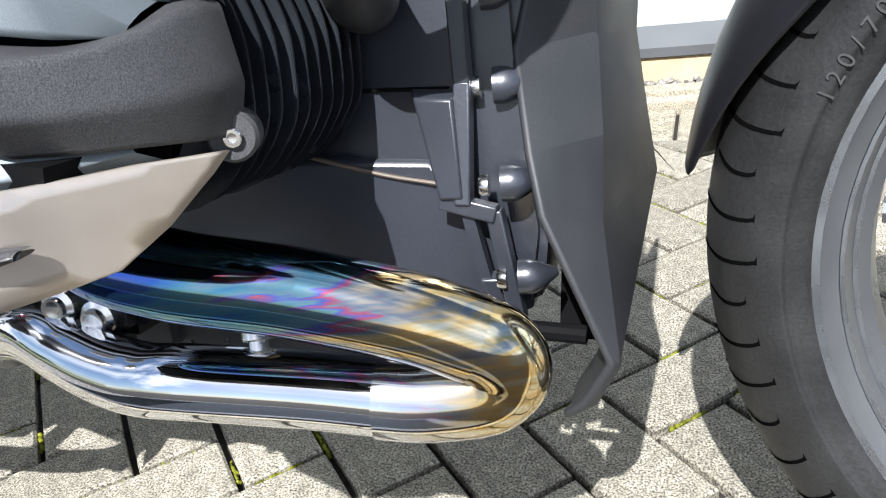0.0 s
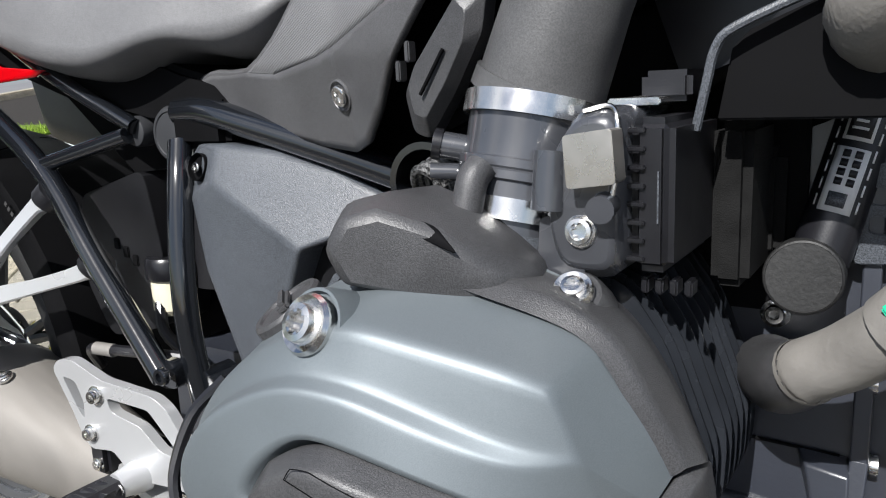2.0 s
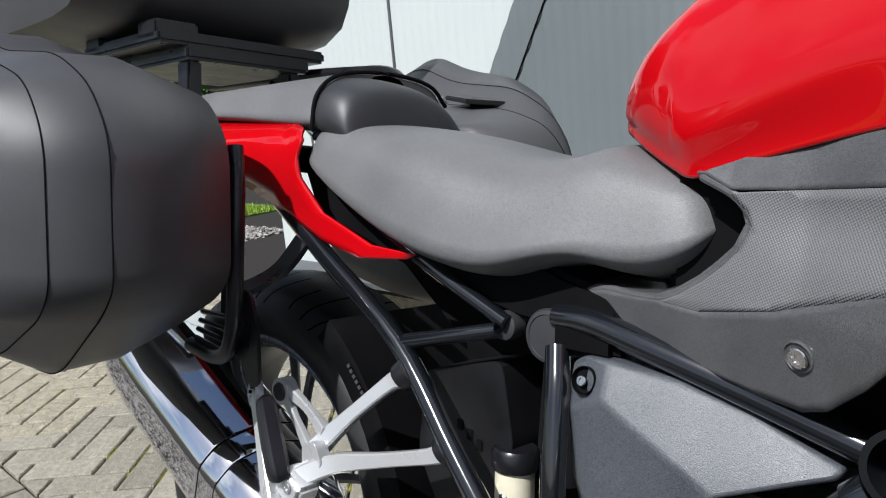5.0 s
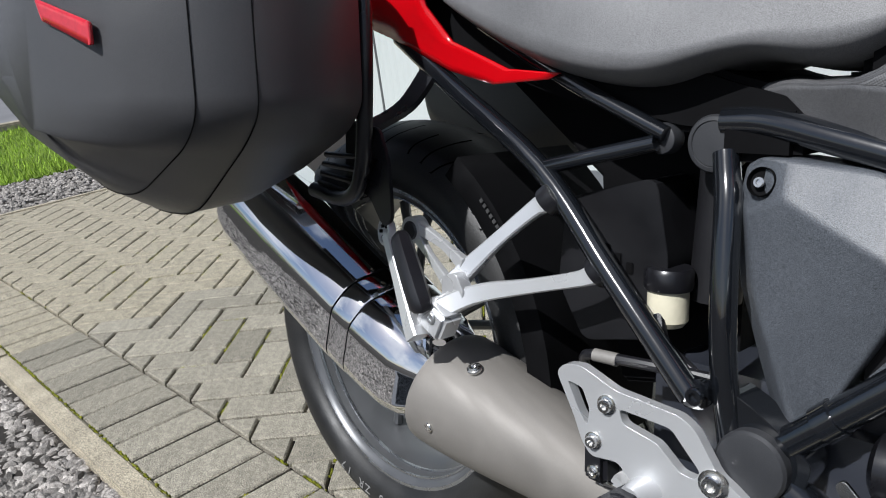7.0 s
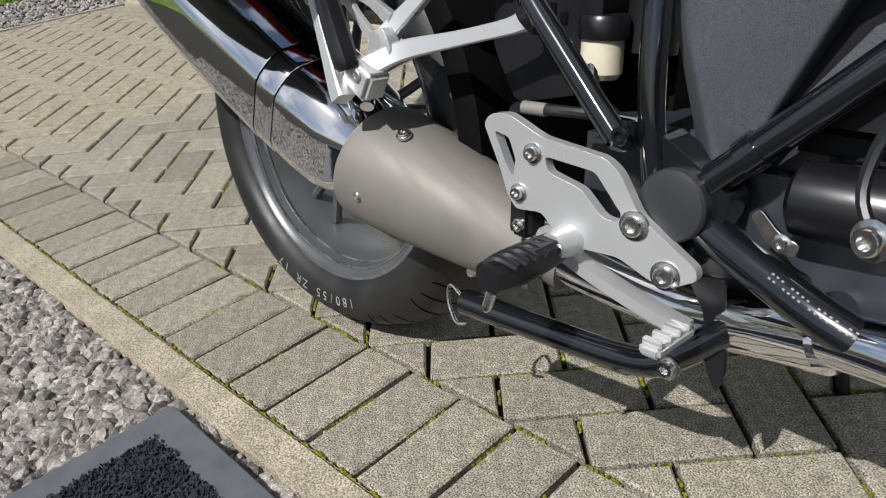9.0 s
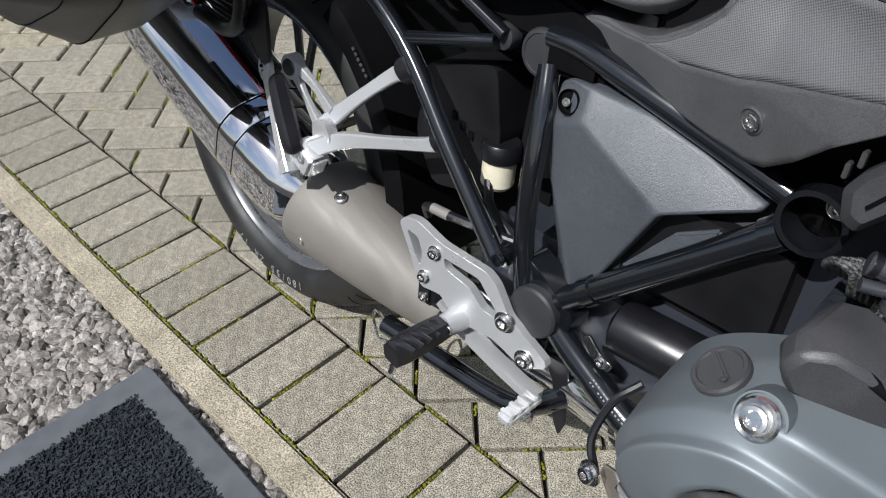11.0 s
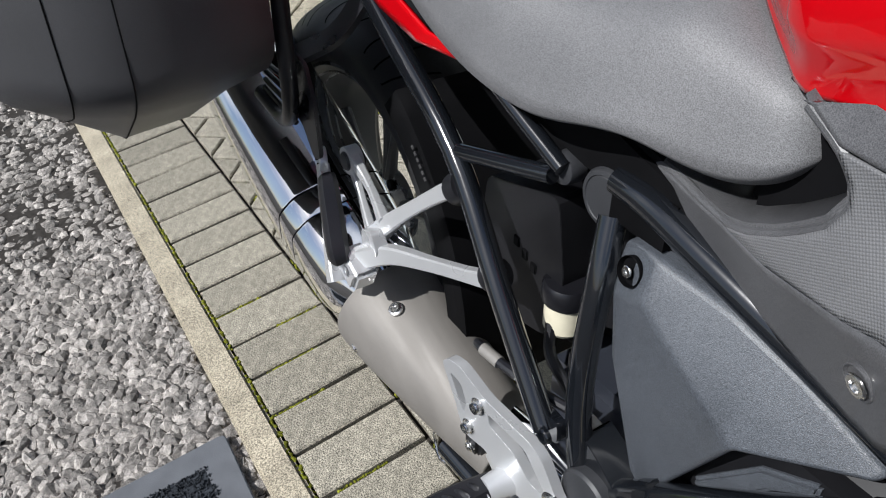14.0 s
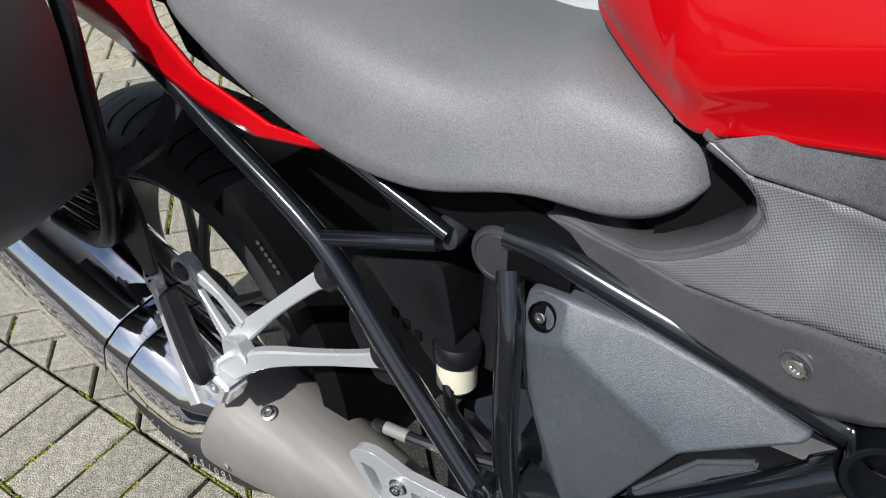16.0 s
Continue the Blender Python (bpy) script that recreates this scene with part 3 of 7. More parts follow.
# sloping lower flank of the case
part("sump_flank", loft([[(0.86, -0.105, 0.392), (1.060, -0.083, 0.380), (1.085, -0.083, 0.345), (1.095, -0.083, 0.285), (0.86, -0.095, 0.315)],
                         [(0.86, -0.05, 0.392), (1.060, -0.05, 0.38), (1.085, -0.05, 0.345), (1.095, -0.05, 0.285), (0.86, -0.05, 0.315)]]),
     M_ENGINE, bike, bevel=0.004)
part("gasket_edge", tube([(0.950, -0.098, 0.398), (0.985, -0.092, 0.386), (1.03, -0.088, 0.373), (1.066, -0.086, 0.366)], 0.0014, 8, 4), M_GASKET, front_case)

# finned cylinder barrel
FIN = rounded([(0.852, 0.556), (0.984, 0.557), (1.007, 0.525), (1.029, 0.466), (1.027, 0.424), (1.008, 0.398), (0.984, 0.384), (0.852, 0.384)], 0.012, 3)
barrel = part("cylinder_barrel", plate([scaled(FIN, 0.80)], -0.075, -0.245, 0.0), M_FIN, bike, "black finned cylinder barrel")
for k in range(10):
    y = -0.094 - 0.0128 * k
    part("fin", plate([scaled(FIN, (1.0 if k < 7 else 0.975) + 0.006 * math.sin(k * 0.8))], y, y - 0.0026, 0.0008), M_FIN, barrel)

# cylinder head cover: one skin of columns from the lid's front tip over the top, round the rear and along the foot
HEADCOLS = [
    [(1.027, -0.240, 0.478), (1.025, -0.261, 0.482), (1.023, -0.270, 0.478), (1.021, -0.275, 0.474), (1.018, -0.276, 0.470)],
    [(1.020, -0.240, 0.505), (1.017, -0.258, 0.508), (1.013, -0.281, 0.494), (1.014, -0.285, 0.482), (1.012, -0.288, 0.471)],
    [(0.998, -0.240, 0.540), (0.995, -0.259, 0.541), (0.986, -0.304, 0.529), (0.999, -0.303, 0.500), (1.007, -0.298, 0.472)],
    [(0.983, -0.240, 0.554), (0.980, -0.265, 0.550), (0.972, -0.309, 0.535), (0.978, -0.319, 0.500), (0.986, -0.321, 0.478)],
    [(0.940, -0.240, 0.570), (0.944, -0.272, 0.559), (0.946, -0.315, 0.541), (0.943, -0.328, 0.512), (0.945, -0.336, 0.493)],
    [(0.895, -0.240, 0.575), (0.893, -0.270, 0.570), (0.905, -0.323, 0.550), (0.910, -0.335, 0.523), (0.912, -0.342, 0.502)],
    [(0.860, -0.240, 0.560), (0.868, -0.272, 0.564), (0.882, -0.324, 0.549), (0.878, -0.339, 0.527), (0.888, -0.344, 0.506)],
    [(0.815, -0.240, 0.535), (0.835, -0.288, 0.545), (0.846, -0.320, 0.536), (0.853, -0.341, 0.519), (0.873, -0.346, 0.499)],
    [(0.795, -0.240, 0.508), (0.803, -0.290, 0.513), (0.810, -0.324, 0.510), (0.822, -0.345, 0.502), (0.860, -0.349, 0.488)],
    [(0.785, -0.240, 0.478), (0.786, -0.290, 0.478), (0.790, -0.327, 0.476), (0.803, -0.347, 0.474), (0.849, -0.351, 0.472)],
    [(0.789, -0.240, 0.452), (0.790, -0.295, 0.453), (0.796, -0.333, 0.453), (0.810, -0.349, 0.454), (0.855, -0.351, 0.463)],
    [(0.830, -0.240, 0.430), (0.830, -0.300, 0.428), (0.832, -0.335, 0.430), (0.842, -0.350, 0.437), (0.874, -0.349, 0.457)],
    [(0.880, -0.240, 0.408), (0.880, -0.300, 0.406), (0.880, -0.334, 0.411), (0.887, -0.348, 0.423), (0.905, -0.345, 0.446)],
    [(0.922, -0.240, 0.394), (0.922, -0.300, 0.397), (0.922, -0.328, 0.404), (0.922, -0.341, 0.421), (0.923, -0.340, 0.440)],
    [(0.960, -0.240, 0.398), (0.960, -0.295, 0.402), (0.961, -0.323, 0.410), (0.962, -0.336, 0.430), (0.957, -0.335, 0.446)],
    [(1.000, -0.240, 0.405), (1.000, -0.285, 0.408), (1.000, -0.308, 0.415), (0.997, -0.322, 0.427), (0.996, -0.318, 0.435)],
    [(1.026, -0.235, 0.414), (1.024, -0.262, 0.419), (1.023, -0.272, 0.424), (1.021, -0.286, 0.430), (1.019, -0.286, 0.435)]]
STEP = (0, 0, 0, 0.7, 1, 1, 1, 1, 1, 0.9, 0.6, 0.3, 0, 0, 0, 0, 0)
rows = [[c[i] for c in HEADCOLS] for i in range(3)]
rows.append([(c[3][0] + (c[2][0] - c[3][0]) * 0.16, c[3][1] + (c[2][1] - c[3][1]) * 0.16 + 0.0035 * a, c[3][2] + (c[2][2] - c[3][2]) * 0.16) for c, a in zip(HEADCOLS, STEP)])
rows.append([(c[3][0], c[3][1] - 0.0020 * a, c[3][2] - 0.001 * a) for c, a in zip(HEADCOLS, STEP)])
rows.append([c[4] for c in HEADCOLS])
rows.append([(x + (0.930 - x) * 0.22, y + 0.022, z + (0.472 - z) * 0.22) for x, y, z in rows[5]])
head = part("cylinder_head_cover", skin(rows, ((1, 0.5), (2, 0.60), (3, 0.45), (4, 0.50), (5, 1.0)), ((2, 0.85), (5, 0.3), (13, 0.8))), M_HEAD, bike, "grey-green metallic painted cylinder head cover", sub=3)
part("head_core", loft([[(0.910 + (c[1][0] - 0.910) * 0.9, y, 0.480 + (c[1][2] - 0.480) * 0.82) for c in HEADCOLS] for y in (-0.225, -0.252)]), M_ENGINE, head)
# matt black trim: a long cap that wraps round the front of the head
TRIMCOLS = [
    [(0.872, -0.325, 0.474), (0.853, -0.344, 0.473), (0.857, -0.351, 0.472), (0.857, -0.351, 0.470), (0.853, -0.344, 0.469), (0.872, -0.325, 0.468)],
    [(0.885, -0.322, 0.484), (0.866, -0.345, 0.489), (0.871, -0.355, 0.483), (0.872, -0.357, 0.469), (0.870, -0.346, 0.461), (0.885, -0.322, 0.465)],
    [(0.898, -0.318, 0.496), (0.889, -0.342, 0.504), (0.893, -0.355, 0.498), (0.900, -0.358, 0.464), (0.898, -0.343, 0.450), (0.900, -0.318, 0.455)],
    [(0.915, -0.316, 0.492), (0.912, -0.339, 0.501), (0.914, -0.353, 0.493), (0.921, -0.355, 0.456), (0.922, -0.338, 0.443), (0.922, -0.316, 0.45)],
    [(0.946, -0.310, 0.485), (0.945, -0.333, 0.492), (0.945, -0.347, 0.485), (0.946, -0.349, 0.459), (0.945, -0.334, 0.447), (0.946, -0.310, 0.452)],
    [(0.972, -0.300, 0.476), (0.974, -0.325, 0.483), (0.975, -0.339, 0.476), (0.978, -0.340, 0.452), (0.968, -0.330, 0.446), (0.970, -0.300, 0.452)],
    [(0.984, -0.288, 0.466), (0.988, -0.315, 0.474), (0.997, -0.330, 0.468), (1.001, -0.330, 0.449), (0.996, -0.317, 0.435), (0.990, -0.290, 0.440)],
    [(0.998, -0.268, 0.462), (1.008, -0.293, 0.468), (1.017, -0.305, 0.466), (1.021, -0.305, 0.446), (1.018, -0.300, 0.433), (1.005, -0.270, 0.438)],
    [(1.010, -0.250, 0.470), (1.021, -0.270, 0.473), (1.031, -0.274, 0.473), (1.036, -0.272, 0.447), (1.032, -0.270, 0.430), (1.015, -0.250, 0.436)],
    [(1.015, -0.240, 0.478), (1.029, -0.255, 0.484), (1.036, -0.252, 0.481), (1.041, -0.248, 0.449), (1.035, -0.246, 0.427), (1.018, -0.238, 0.434)],
    [(1.012, -0.230, 0.478), (1.028, -0.236, 0.483), (1.035, -0.236, 0.479), (1.040, -0.236, 0.448), (1.034, -0.236, 0.427), (1.015, -0.230, 0.434)]]
rows = [[c[i] for c in TRIMCOLS] for i in range(6)]
trim = part("trim_cap", skin(rows, ((1, 1.0), (2, 0.96), (3, 0.96), (4, 1.0)), ((1, 0.6), (3, 0.85), (5, 0.8), (6, 0.9))), M_BLACK, head, "matt black plastic trim cap", sub=3)
# fine groove round the inlaid strip of the trim


def on_trim(c, v):
    """A point on the trim's face: column c (fractional), v from its upper to its lower crest."""
    k = min(int(c), 9)
    a, b2 = (Vector(TRIMCOLS[k + j][2]).lerp(Vector(TRIMCOLS[k + j][3]), v) for j in (0, 1))
    return tuple(a.lerp(b2, c - k) + Vector((0, -0.0006, 0)))


def trim_at(x, z):
    """The point of the trim's face nearest to x and z."""
    return min((on_trim(c / 20, v / 30) for c in range(20, 140) for v in range(31)), key=lambda p: (p[0] - x) ** 2 + (p[2] - z) ** 2)


CORN = [(0.886, 0.4905), (0.890, 0.4960), (0.899, 0.4965), (0.976, 0.4715), (0.958, 0.4675), (0.886, 0.4905)]
for (x0, z0), (x1, z1) in zip(CORN, CORN[1:]):
    n_ = max(2, int(math.hypot(x1 - x0, z1 - z0) / 0.012))
    part("inlay_groove", tube([trim_at(x0 + (x1 - x0) * j / n_, z0 + (z1 - z0) * j / n_) for j in range(n_ + 1)], 0.00028, 6, 2), M_DARK, trim)
# black trim running up the front edge of the lid and over the top
UPPER = [[(1.022, -0.264, 0.478), (1.030, -0.260, 0.486), (1.036, -0.246, 0.484), (1.030, -0.224, 0.478), (1.01, -0.23, 0.47)],
         [(1.013, -0.268, 0.502), (1.019, -0.264, 0.508), (1.024, -0.242, 0.506), (1.015, -0.208, 0.498), (1.0, -0.22, 0.49)],
         [(0.997, -0.271, 0.535), (1.002, -0.265, 0.541), (1.006, -0.242, 0.537), (0.997, -0.204, 0.525), (0.98, -0.22, 0.51)],
         [(0.983, -0.273, 0.547), (0.986, -0.266, 0.554), (0.990, -0.242, 0.552), (0.979, -0.202, 0.543), (0.96, -0.22, 0.53)],
         [(0.945, -0.283, 0.559), (0.950, -0.270, 0.566), (0.950, -0.242, 0.566), (0.945, -0.202, 0.560), (0.94, -0.22, 0.54)],
         [(0.893, -0.279, 0.569), (0.900, -0.264, 0.575), (0.900, -0.242, 0.575), (0.900, -0.202, 0.568), (0.90, -0.22, 0.55)]]
part("trim_band", skin([[c[i] for c in UPPER] for i in range(5)], ((0, 0.8), (1, 0.8), (2, 0.5), (3, 0.8)), ()), M_BLACK, head, sub=2)
part("lug", lathe([(0.0, -0.012), (0.0110, -0.012), (0.0110, 0.002), (0.0095, 0.004), (0, 0.004)], (1.033, -0.241, 0.427), (0.45, -1, 0), 20), M_BLACK, head)
bolt(head, (1.0355, -0.2455, 0.427), 0.0040, (0.45, -1, 0), 0.002, M_STEEL, False)
# cover bolts on raised bosses
BIGAX = (-0.12, -0.88, 0.42)
part("boss", lathe([(0.024, -0.050), (0.0195, -0.010), (0.0180, -0.0035), (0.0165, -0.0035), (0.0160, -0.007), (0, -0.007)], (0.876, -0.324, 0.549), BIGAX, 28), M_HEAD, head)
star_bolt(head, (0.876, -0.324, 0.549), 0.0098, BIGAX, 0.0148)
part("boss", lathe([(0.019, -0.016), (0.0145, -0.004), (0.0125, -0.002), (0, -0.002)], (0.975, -0.251, 0.557), (0.15, -0.62, 0.77), 24), M_BLACK, head)
star_bolt(head, (0.975, -0.252, 0.558), 0.0060, (0.15, -0.62, 0.77), 0.0098)
# oil filler cap
part("oil_filler_cap", lathe([(0.0205, -0.010), (0.0205, 0.003), (0.019, 0.005), (0.0165, 0.005), (0.0155, 0.0035), (0, 0.0035)], (0.838, -0.294, 0.543), (-0.42, -0.40, 0.82), 28), M_BLACK, head, "round black oil filler cap")
part("cap_grip", turned(box(-0.0145, 0.0145, -0.0035, 0.0035, 0, 0.006, 0.002), Matrix.Translation((0.8365, -0.295, 0.5455)) @ Vector((-0.42, -0.40, 0.82)).to_track_quat('Z', 'Y').to_matrix().to_4x4()), M_BLACK, head)
# spark plug / coil cover on top of the head
CV = [(0.862, 0.588), (0.872, 0.606), (0.892, 0.611), (0.924, 0.600), (0.958, 0.574), (0.960, 0.562), (0.940, 0.556), (0.872, 0.568)]


def cov_y(x):
    return -0.306 + 0.42 * max(0.0, x - 0.872)


DZ = 0.007
coil = part("coil_cover", loft([[(x, -0.232, z - DZ) for x, z in scaled(CV, 0.92)], [(x, cov_y(x) + 0.020, z - DZ) for x, z in CV], [(x, cov_y(x), z - 0.002 - DZ) for x, z in scaled(CV, 0.80)],
                                [(x, cov_y(x) - 0.001, z - 0.002 - DZ) for x, z in scaled(CV, 0.4)]]), M_BLACK, bike, "matt black plastic coil cover", bevel=0.005, angle=45)
part("pocket", sheet([rounded([(0.890, 0.594), (0.897, 0.5975), (0.921, 0.589), (0.934, 0.578)], 0.003)], lambda x, z: cov_y(x) + 0.0125 - 0.8 * (0.600 - z), 0), M_DARK, coil, solid=0.001)
part("plug_boot", tube([(0.918, -0.250, 0.590), (0.920, -0.246, 0.606), (0.922, -0.240, 0.612)], 0.008, 14, 4), M_BLACK, coil)

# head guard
# added near-black plate: the shade inside the guard, as colour
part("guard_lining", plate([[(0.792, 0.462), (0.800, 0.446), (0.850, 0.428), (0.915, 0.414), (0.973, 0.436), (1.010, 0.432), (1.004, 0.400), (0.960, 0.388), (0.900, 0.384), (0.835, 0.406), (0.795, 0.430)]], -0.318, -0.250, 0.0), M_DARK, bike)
GU = [(0.792, 0.436), (0.806, 0.444), (0.845, 0.436), (0.922, 0.4165), (0.980, 0.439), (1.001, 0.427), (1.022, 0.426), (1.036, 0.423), (1.033, 0.416), (1.025, 0.401), (1.021, 0.396), (1.016, 0.390), (1.009, 0.389), (0.992, 0.387), (0.960, 0.380), (0.900, 0.376), (0.830, 0.402), (0.790, 0.424)]
guard = part("head_guard", sheet([GU], lambda x, z: -0.343 + 0.095 * min(1, max(0, (x - 0.985) / 0.052)) ** 1.6 + max(0, 0.82 - x) * 0.5, 4), M_GUARD, bike,
             "satin metal cylinder head guard", solid=0.003, angle=25)
part("guard_hoop", tube([(0.790, -0.338, 0.430), (0.776, -0.330, 0.452), (0.778, -0.315, 0.482), (0.790, -0.300, 0.500)], 0.0034, 8, 5), M_SMOOTHBLACK, guard)
BUMP = [(0.812, 0.447, 0.444, -0.347), (0.829, 0.442, 0.424, -0.352), (0.860, 0.433, 0.407, -0.355), (0.900, 0.421, 0.397, -0.357), (0.921, 0.4135, 0.395, -0.358), (0.945, 0.417, 0.395, -0.358), (0.972, 0.412, 0.397, -0.355), (0.996, 0.4105, 0.401, -0.347), (1.010, 0.409, 0.407, -0.336)]
bump_strip = part("bumper_strip", skin([[(x, y + 0.010, zt - 0.001) for x, zt, zb, y in BUMP], [(x, y + 0.002, zt) for x, zt, zb, y in BUMP], [(x, y - 0.002, zt - 0.003) for x, zt, zb, y in BUMP], [(x, y - 0.003, zt * 0.45 + zb * 0.55) for x, zt, zb, y in BUMP],
                                        [(x, y, zb + 0.002) for x, zt, zb, y in BUMP], [(x, y + 0.012, zb) for x, zt, zb, y in BUMP]], ((1, 0.8), (2, 0.6), (4, 0.7)), ((4, 0.7), (5, 0.7))), M_BLACK, guard, "black rubber bumper strip with raised bars", sub=2)
for k in range(3):
    part("raised_bar", turned(box(-0.0055, 0.0055, -0.0008, 0.0008, -0.0060, 0.0060, 0.0006), Matrix.Translation((0.862 + 0.0150 * k, -0.3580 - 0.0005 * k, 0.4200 - 0.0050 * k)) @ Matrix.Rotation(radians(18), 4, 'Y')), M_BLACK, bump_strip)
for x, z in ((0.842, 0.4305), (0.950, 0.402)):
    part("raised_bar", turned(box(-0.010, 0.010, -0.0008, 0.0008, -0.0014, 0.0014, 0.0006), Matrix.Translation((x, -0.3608 if x > 0.9 else -0.3558, z)) @ Matrix.Rotation(radians(22), 4, 'Y')), M_BLACK, bump_strip)
bolt(guard, (0.788, -0.345, 0.435), 0.0072, (-0.25, -1, 0), 0.006)

# -- exhaust
header = part("exhaust_header", tube([(0.905, -0.205, 0.396, 0.95), (0.916, -0.212, 0.368), (0.952, -0.205, 0.351), (1.012, -0.185, 0.334), (1.070, -0.170, 0.316), (1.103, -0.160, 0.300)], 0.0245, 24, 8),
              M_BLUED, bike, "chromed exhaust header tinted blue and gold by heat")
part("loop", tube([(1.097, -0.1605, 0.3025, 0.99), (1.111, -0.155, 0.293), (1.116, -0.150, 0.278), (1.104, -0.152, 0.265), (1.072, -0.160, 0.262), (1.045, -0.164, 0.2635)], 0.0243, 24, 8), M_BLUED, header)
part("lower_pipe", tube([(1.051, -0.1635, 0.2632, 1.0), (1.00, -0.168, 0.267), (0.93, -0.177, 0.2715), (0.895, -0.176, 0.2700), (0.862, -0.170, 0.2715), (0.825, -0.160, 0.2770), (0.780, -0.146, 0.2840), (0.70, -0.12, 0.270)], 0.0230, 24, 8), M_CHROME, header,
                "bright chromed lower pipe")
part("collector", tube([(0.72, -0.12, 0.275), (0.60, -0.08, 0.24), (0.50, -0.09, 0.25), (0.42, -0.12, 0.28)], 0.034, 20, 5), M_CHROME, header)
SEN, SAX = (0.9755, -0.172, 0.2780), (-0.0060, 0.0120, 0.0295)
sens = part("oxygen_sensor", lathe([(0.0, -0.01), (0.0085, -0.01), (0.0085, 0.008), (0.006, 0.010), (0.006, 0.018), (0.0095, 0.019), (0.0095, 0.026), (0.0065, 0.028), (0.0065, 0.044), (0, 0.044)],
                                   SEN, SAX, 18), M_STEEL, header, "steel oxygen sensor with brown copper rings")
for a in (0.029, 0.035, 0.041):
    part("ring", lathe([(0.0065, a - 0.002), (0.0088, a - 0.001), (0.0088, a + 0.001), (0.0065, a + 0.002)], SEN, SAX, 16), M_BRONZE, sens)
for dx, dz in ((0, 0), (0.030, 0.007)):
    part("mount_sleeve", lathe([(0, -0.03), (0.012, -0.03), (0.012, 0.0), (0.008, 0.002), (0.008, 0.006), (0.0045, 0.006), (0, 0.004)], (0.818 + dx, -0.156, 0.307 - dz), (0.1, -1, 0), 18), M_STEEL, bike)
part("mount_block", box(0.795, 0.872, -0.148, -0.07, 0.282, 0.328, 0.008), M_SMOOTHBLACK, bike)
part("lug_plate", plate([rounded([(0.925, 0.314), (0.960, 0.318), (0.966, 0.302), (0.952, 0.296), (0.927, 0.302)], 0.006), rounded([(0.945, 0.313), (0.957, 0.313), (0.957, 0.303), (0.945, 0.303)], 0.004)], -0.132, -0.124, 0.001), M_ALU, bike)

# muffler: rounded five-sided can running up to the rear
AX0, AX1 = Vector((0.215, -0.138, 0.326)), Vector((-0.205, -0.150, 0.536))
axd = (AX1 - AX0).normalized()
side = Vector((0, 1, 0))
upv = side.cross(axd)
upv = upv if upv.z > 0 else -upv
CAN = rounded([(-0.076, 0.010), (-0.057, 0.041), (0.0, 0.058), (0.058, 0.040), (0.066, -0.030), (0.040, -0.082), (-0.046, -0.088), (-0.066, -0.064)], 0.012, 3)


def can_ring(t, f):
    c = AX0.lerp(AX1, t)
    return [c + side * (u * f) + upv * (v * f) for u, v in CAN]


muffler = part("muffler", loft([can_ring(-0.05, 0.50), can_ring(0.03, 0.70), can_ring(0.07, 0.86), can_ring(0.12, 0.95), can_ring(0.20, 1.0), can_ring(0.262, 1.02), can_ring(0.266, 1.015)]), M_CHROME, bike, "polished chrome five-sided muffler")
part("can", loft([can_ring(0.271, 1.015), can_ring(0.275, 1.025), can_ring(0.335, 1.045), can_ring(0.341, 1.04)]), M_CHROME, muffler)
part("rear_can", loft([can_ring(0.347, 1.04), can_ring(0.352, 1.05), can_ring(0.70, 1.06), can_ring(0.94, 1.03), can_ring(1.0, 0.97), can_ring(1.02, 0.8)]), M_CHROME, muffler)
for t_ in (0.264, 0.339):
    part("band", loft([can_ring(t_, 0.995), can_ring(t_ + 0.010, 0.995)]), M_DARK, muffler)
# heat shield over the link pipe
HS0, HS1 = Vector((0.196, -0.132, 0.312)), Vector((0.445, -0.112, 0.252))
hd = (HS1 - HS0).normalized()
hup = side.cross(hd)
hup = hup if hup.z > 0 else -hup
rings = []
for t, rv, ru in ((0, 0.071, 0.074), (0.02, 0.073, 0.076), (0.06, 0.073, 0.076), (0.25, 0.070, 0.072), (0.5, 0.062, 0.062), (0.72, 0.054, 0.054), (0.9, 0.046, 0.046), (1.0, 0.040, 0.042)):
    c = HS0.lerp(HS1, t)
    ring = []
    for k in range(17):
        a = radians(34 + 223 * k / 16)
        ring.append(c - side * (-math.cos(a)) * ru * 1.0 + hup * math.sin(a) * rv)
    rings.append(ring)
shield = part("heat_shield", loft(rings, closed_ring=False), M_SHIELD, bike, "brushed steel exhaust heat shield", solid=0.002, sub=1)
part("link_pipe", tube([(0.46, -0.105, 0.255), (0.34, -0.115, 0.280), (0.20, -0.132, 0.318)], 0.034, 20, 4), M_SHIELD, bike)
for p, ax in (((0.266, -0.1605, 0.3625), (0.12, -0.45, 0.88)), ((0.232, -0.2000, 0.2935), (-0.1, -0.98, -0.12))):
    bolt(shield, p, 0.0062, ax, 0.004)
part("clamp", tube([(0.205, -0.165, 0.405), (0.225, -0.175, 0.402), (0.235, -0.185, 0.392)], 0.008, 10, 3), M_CHROME, muffler)

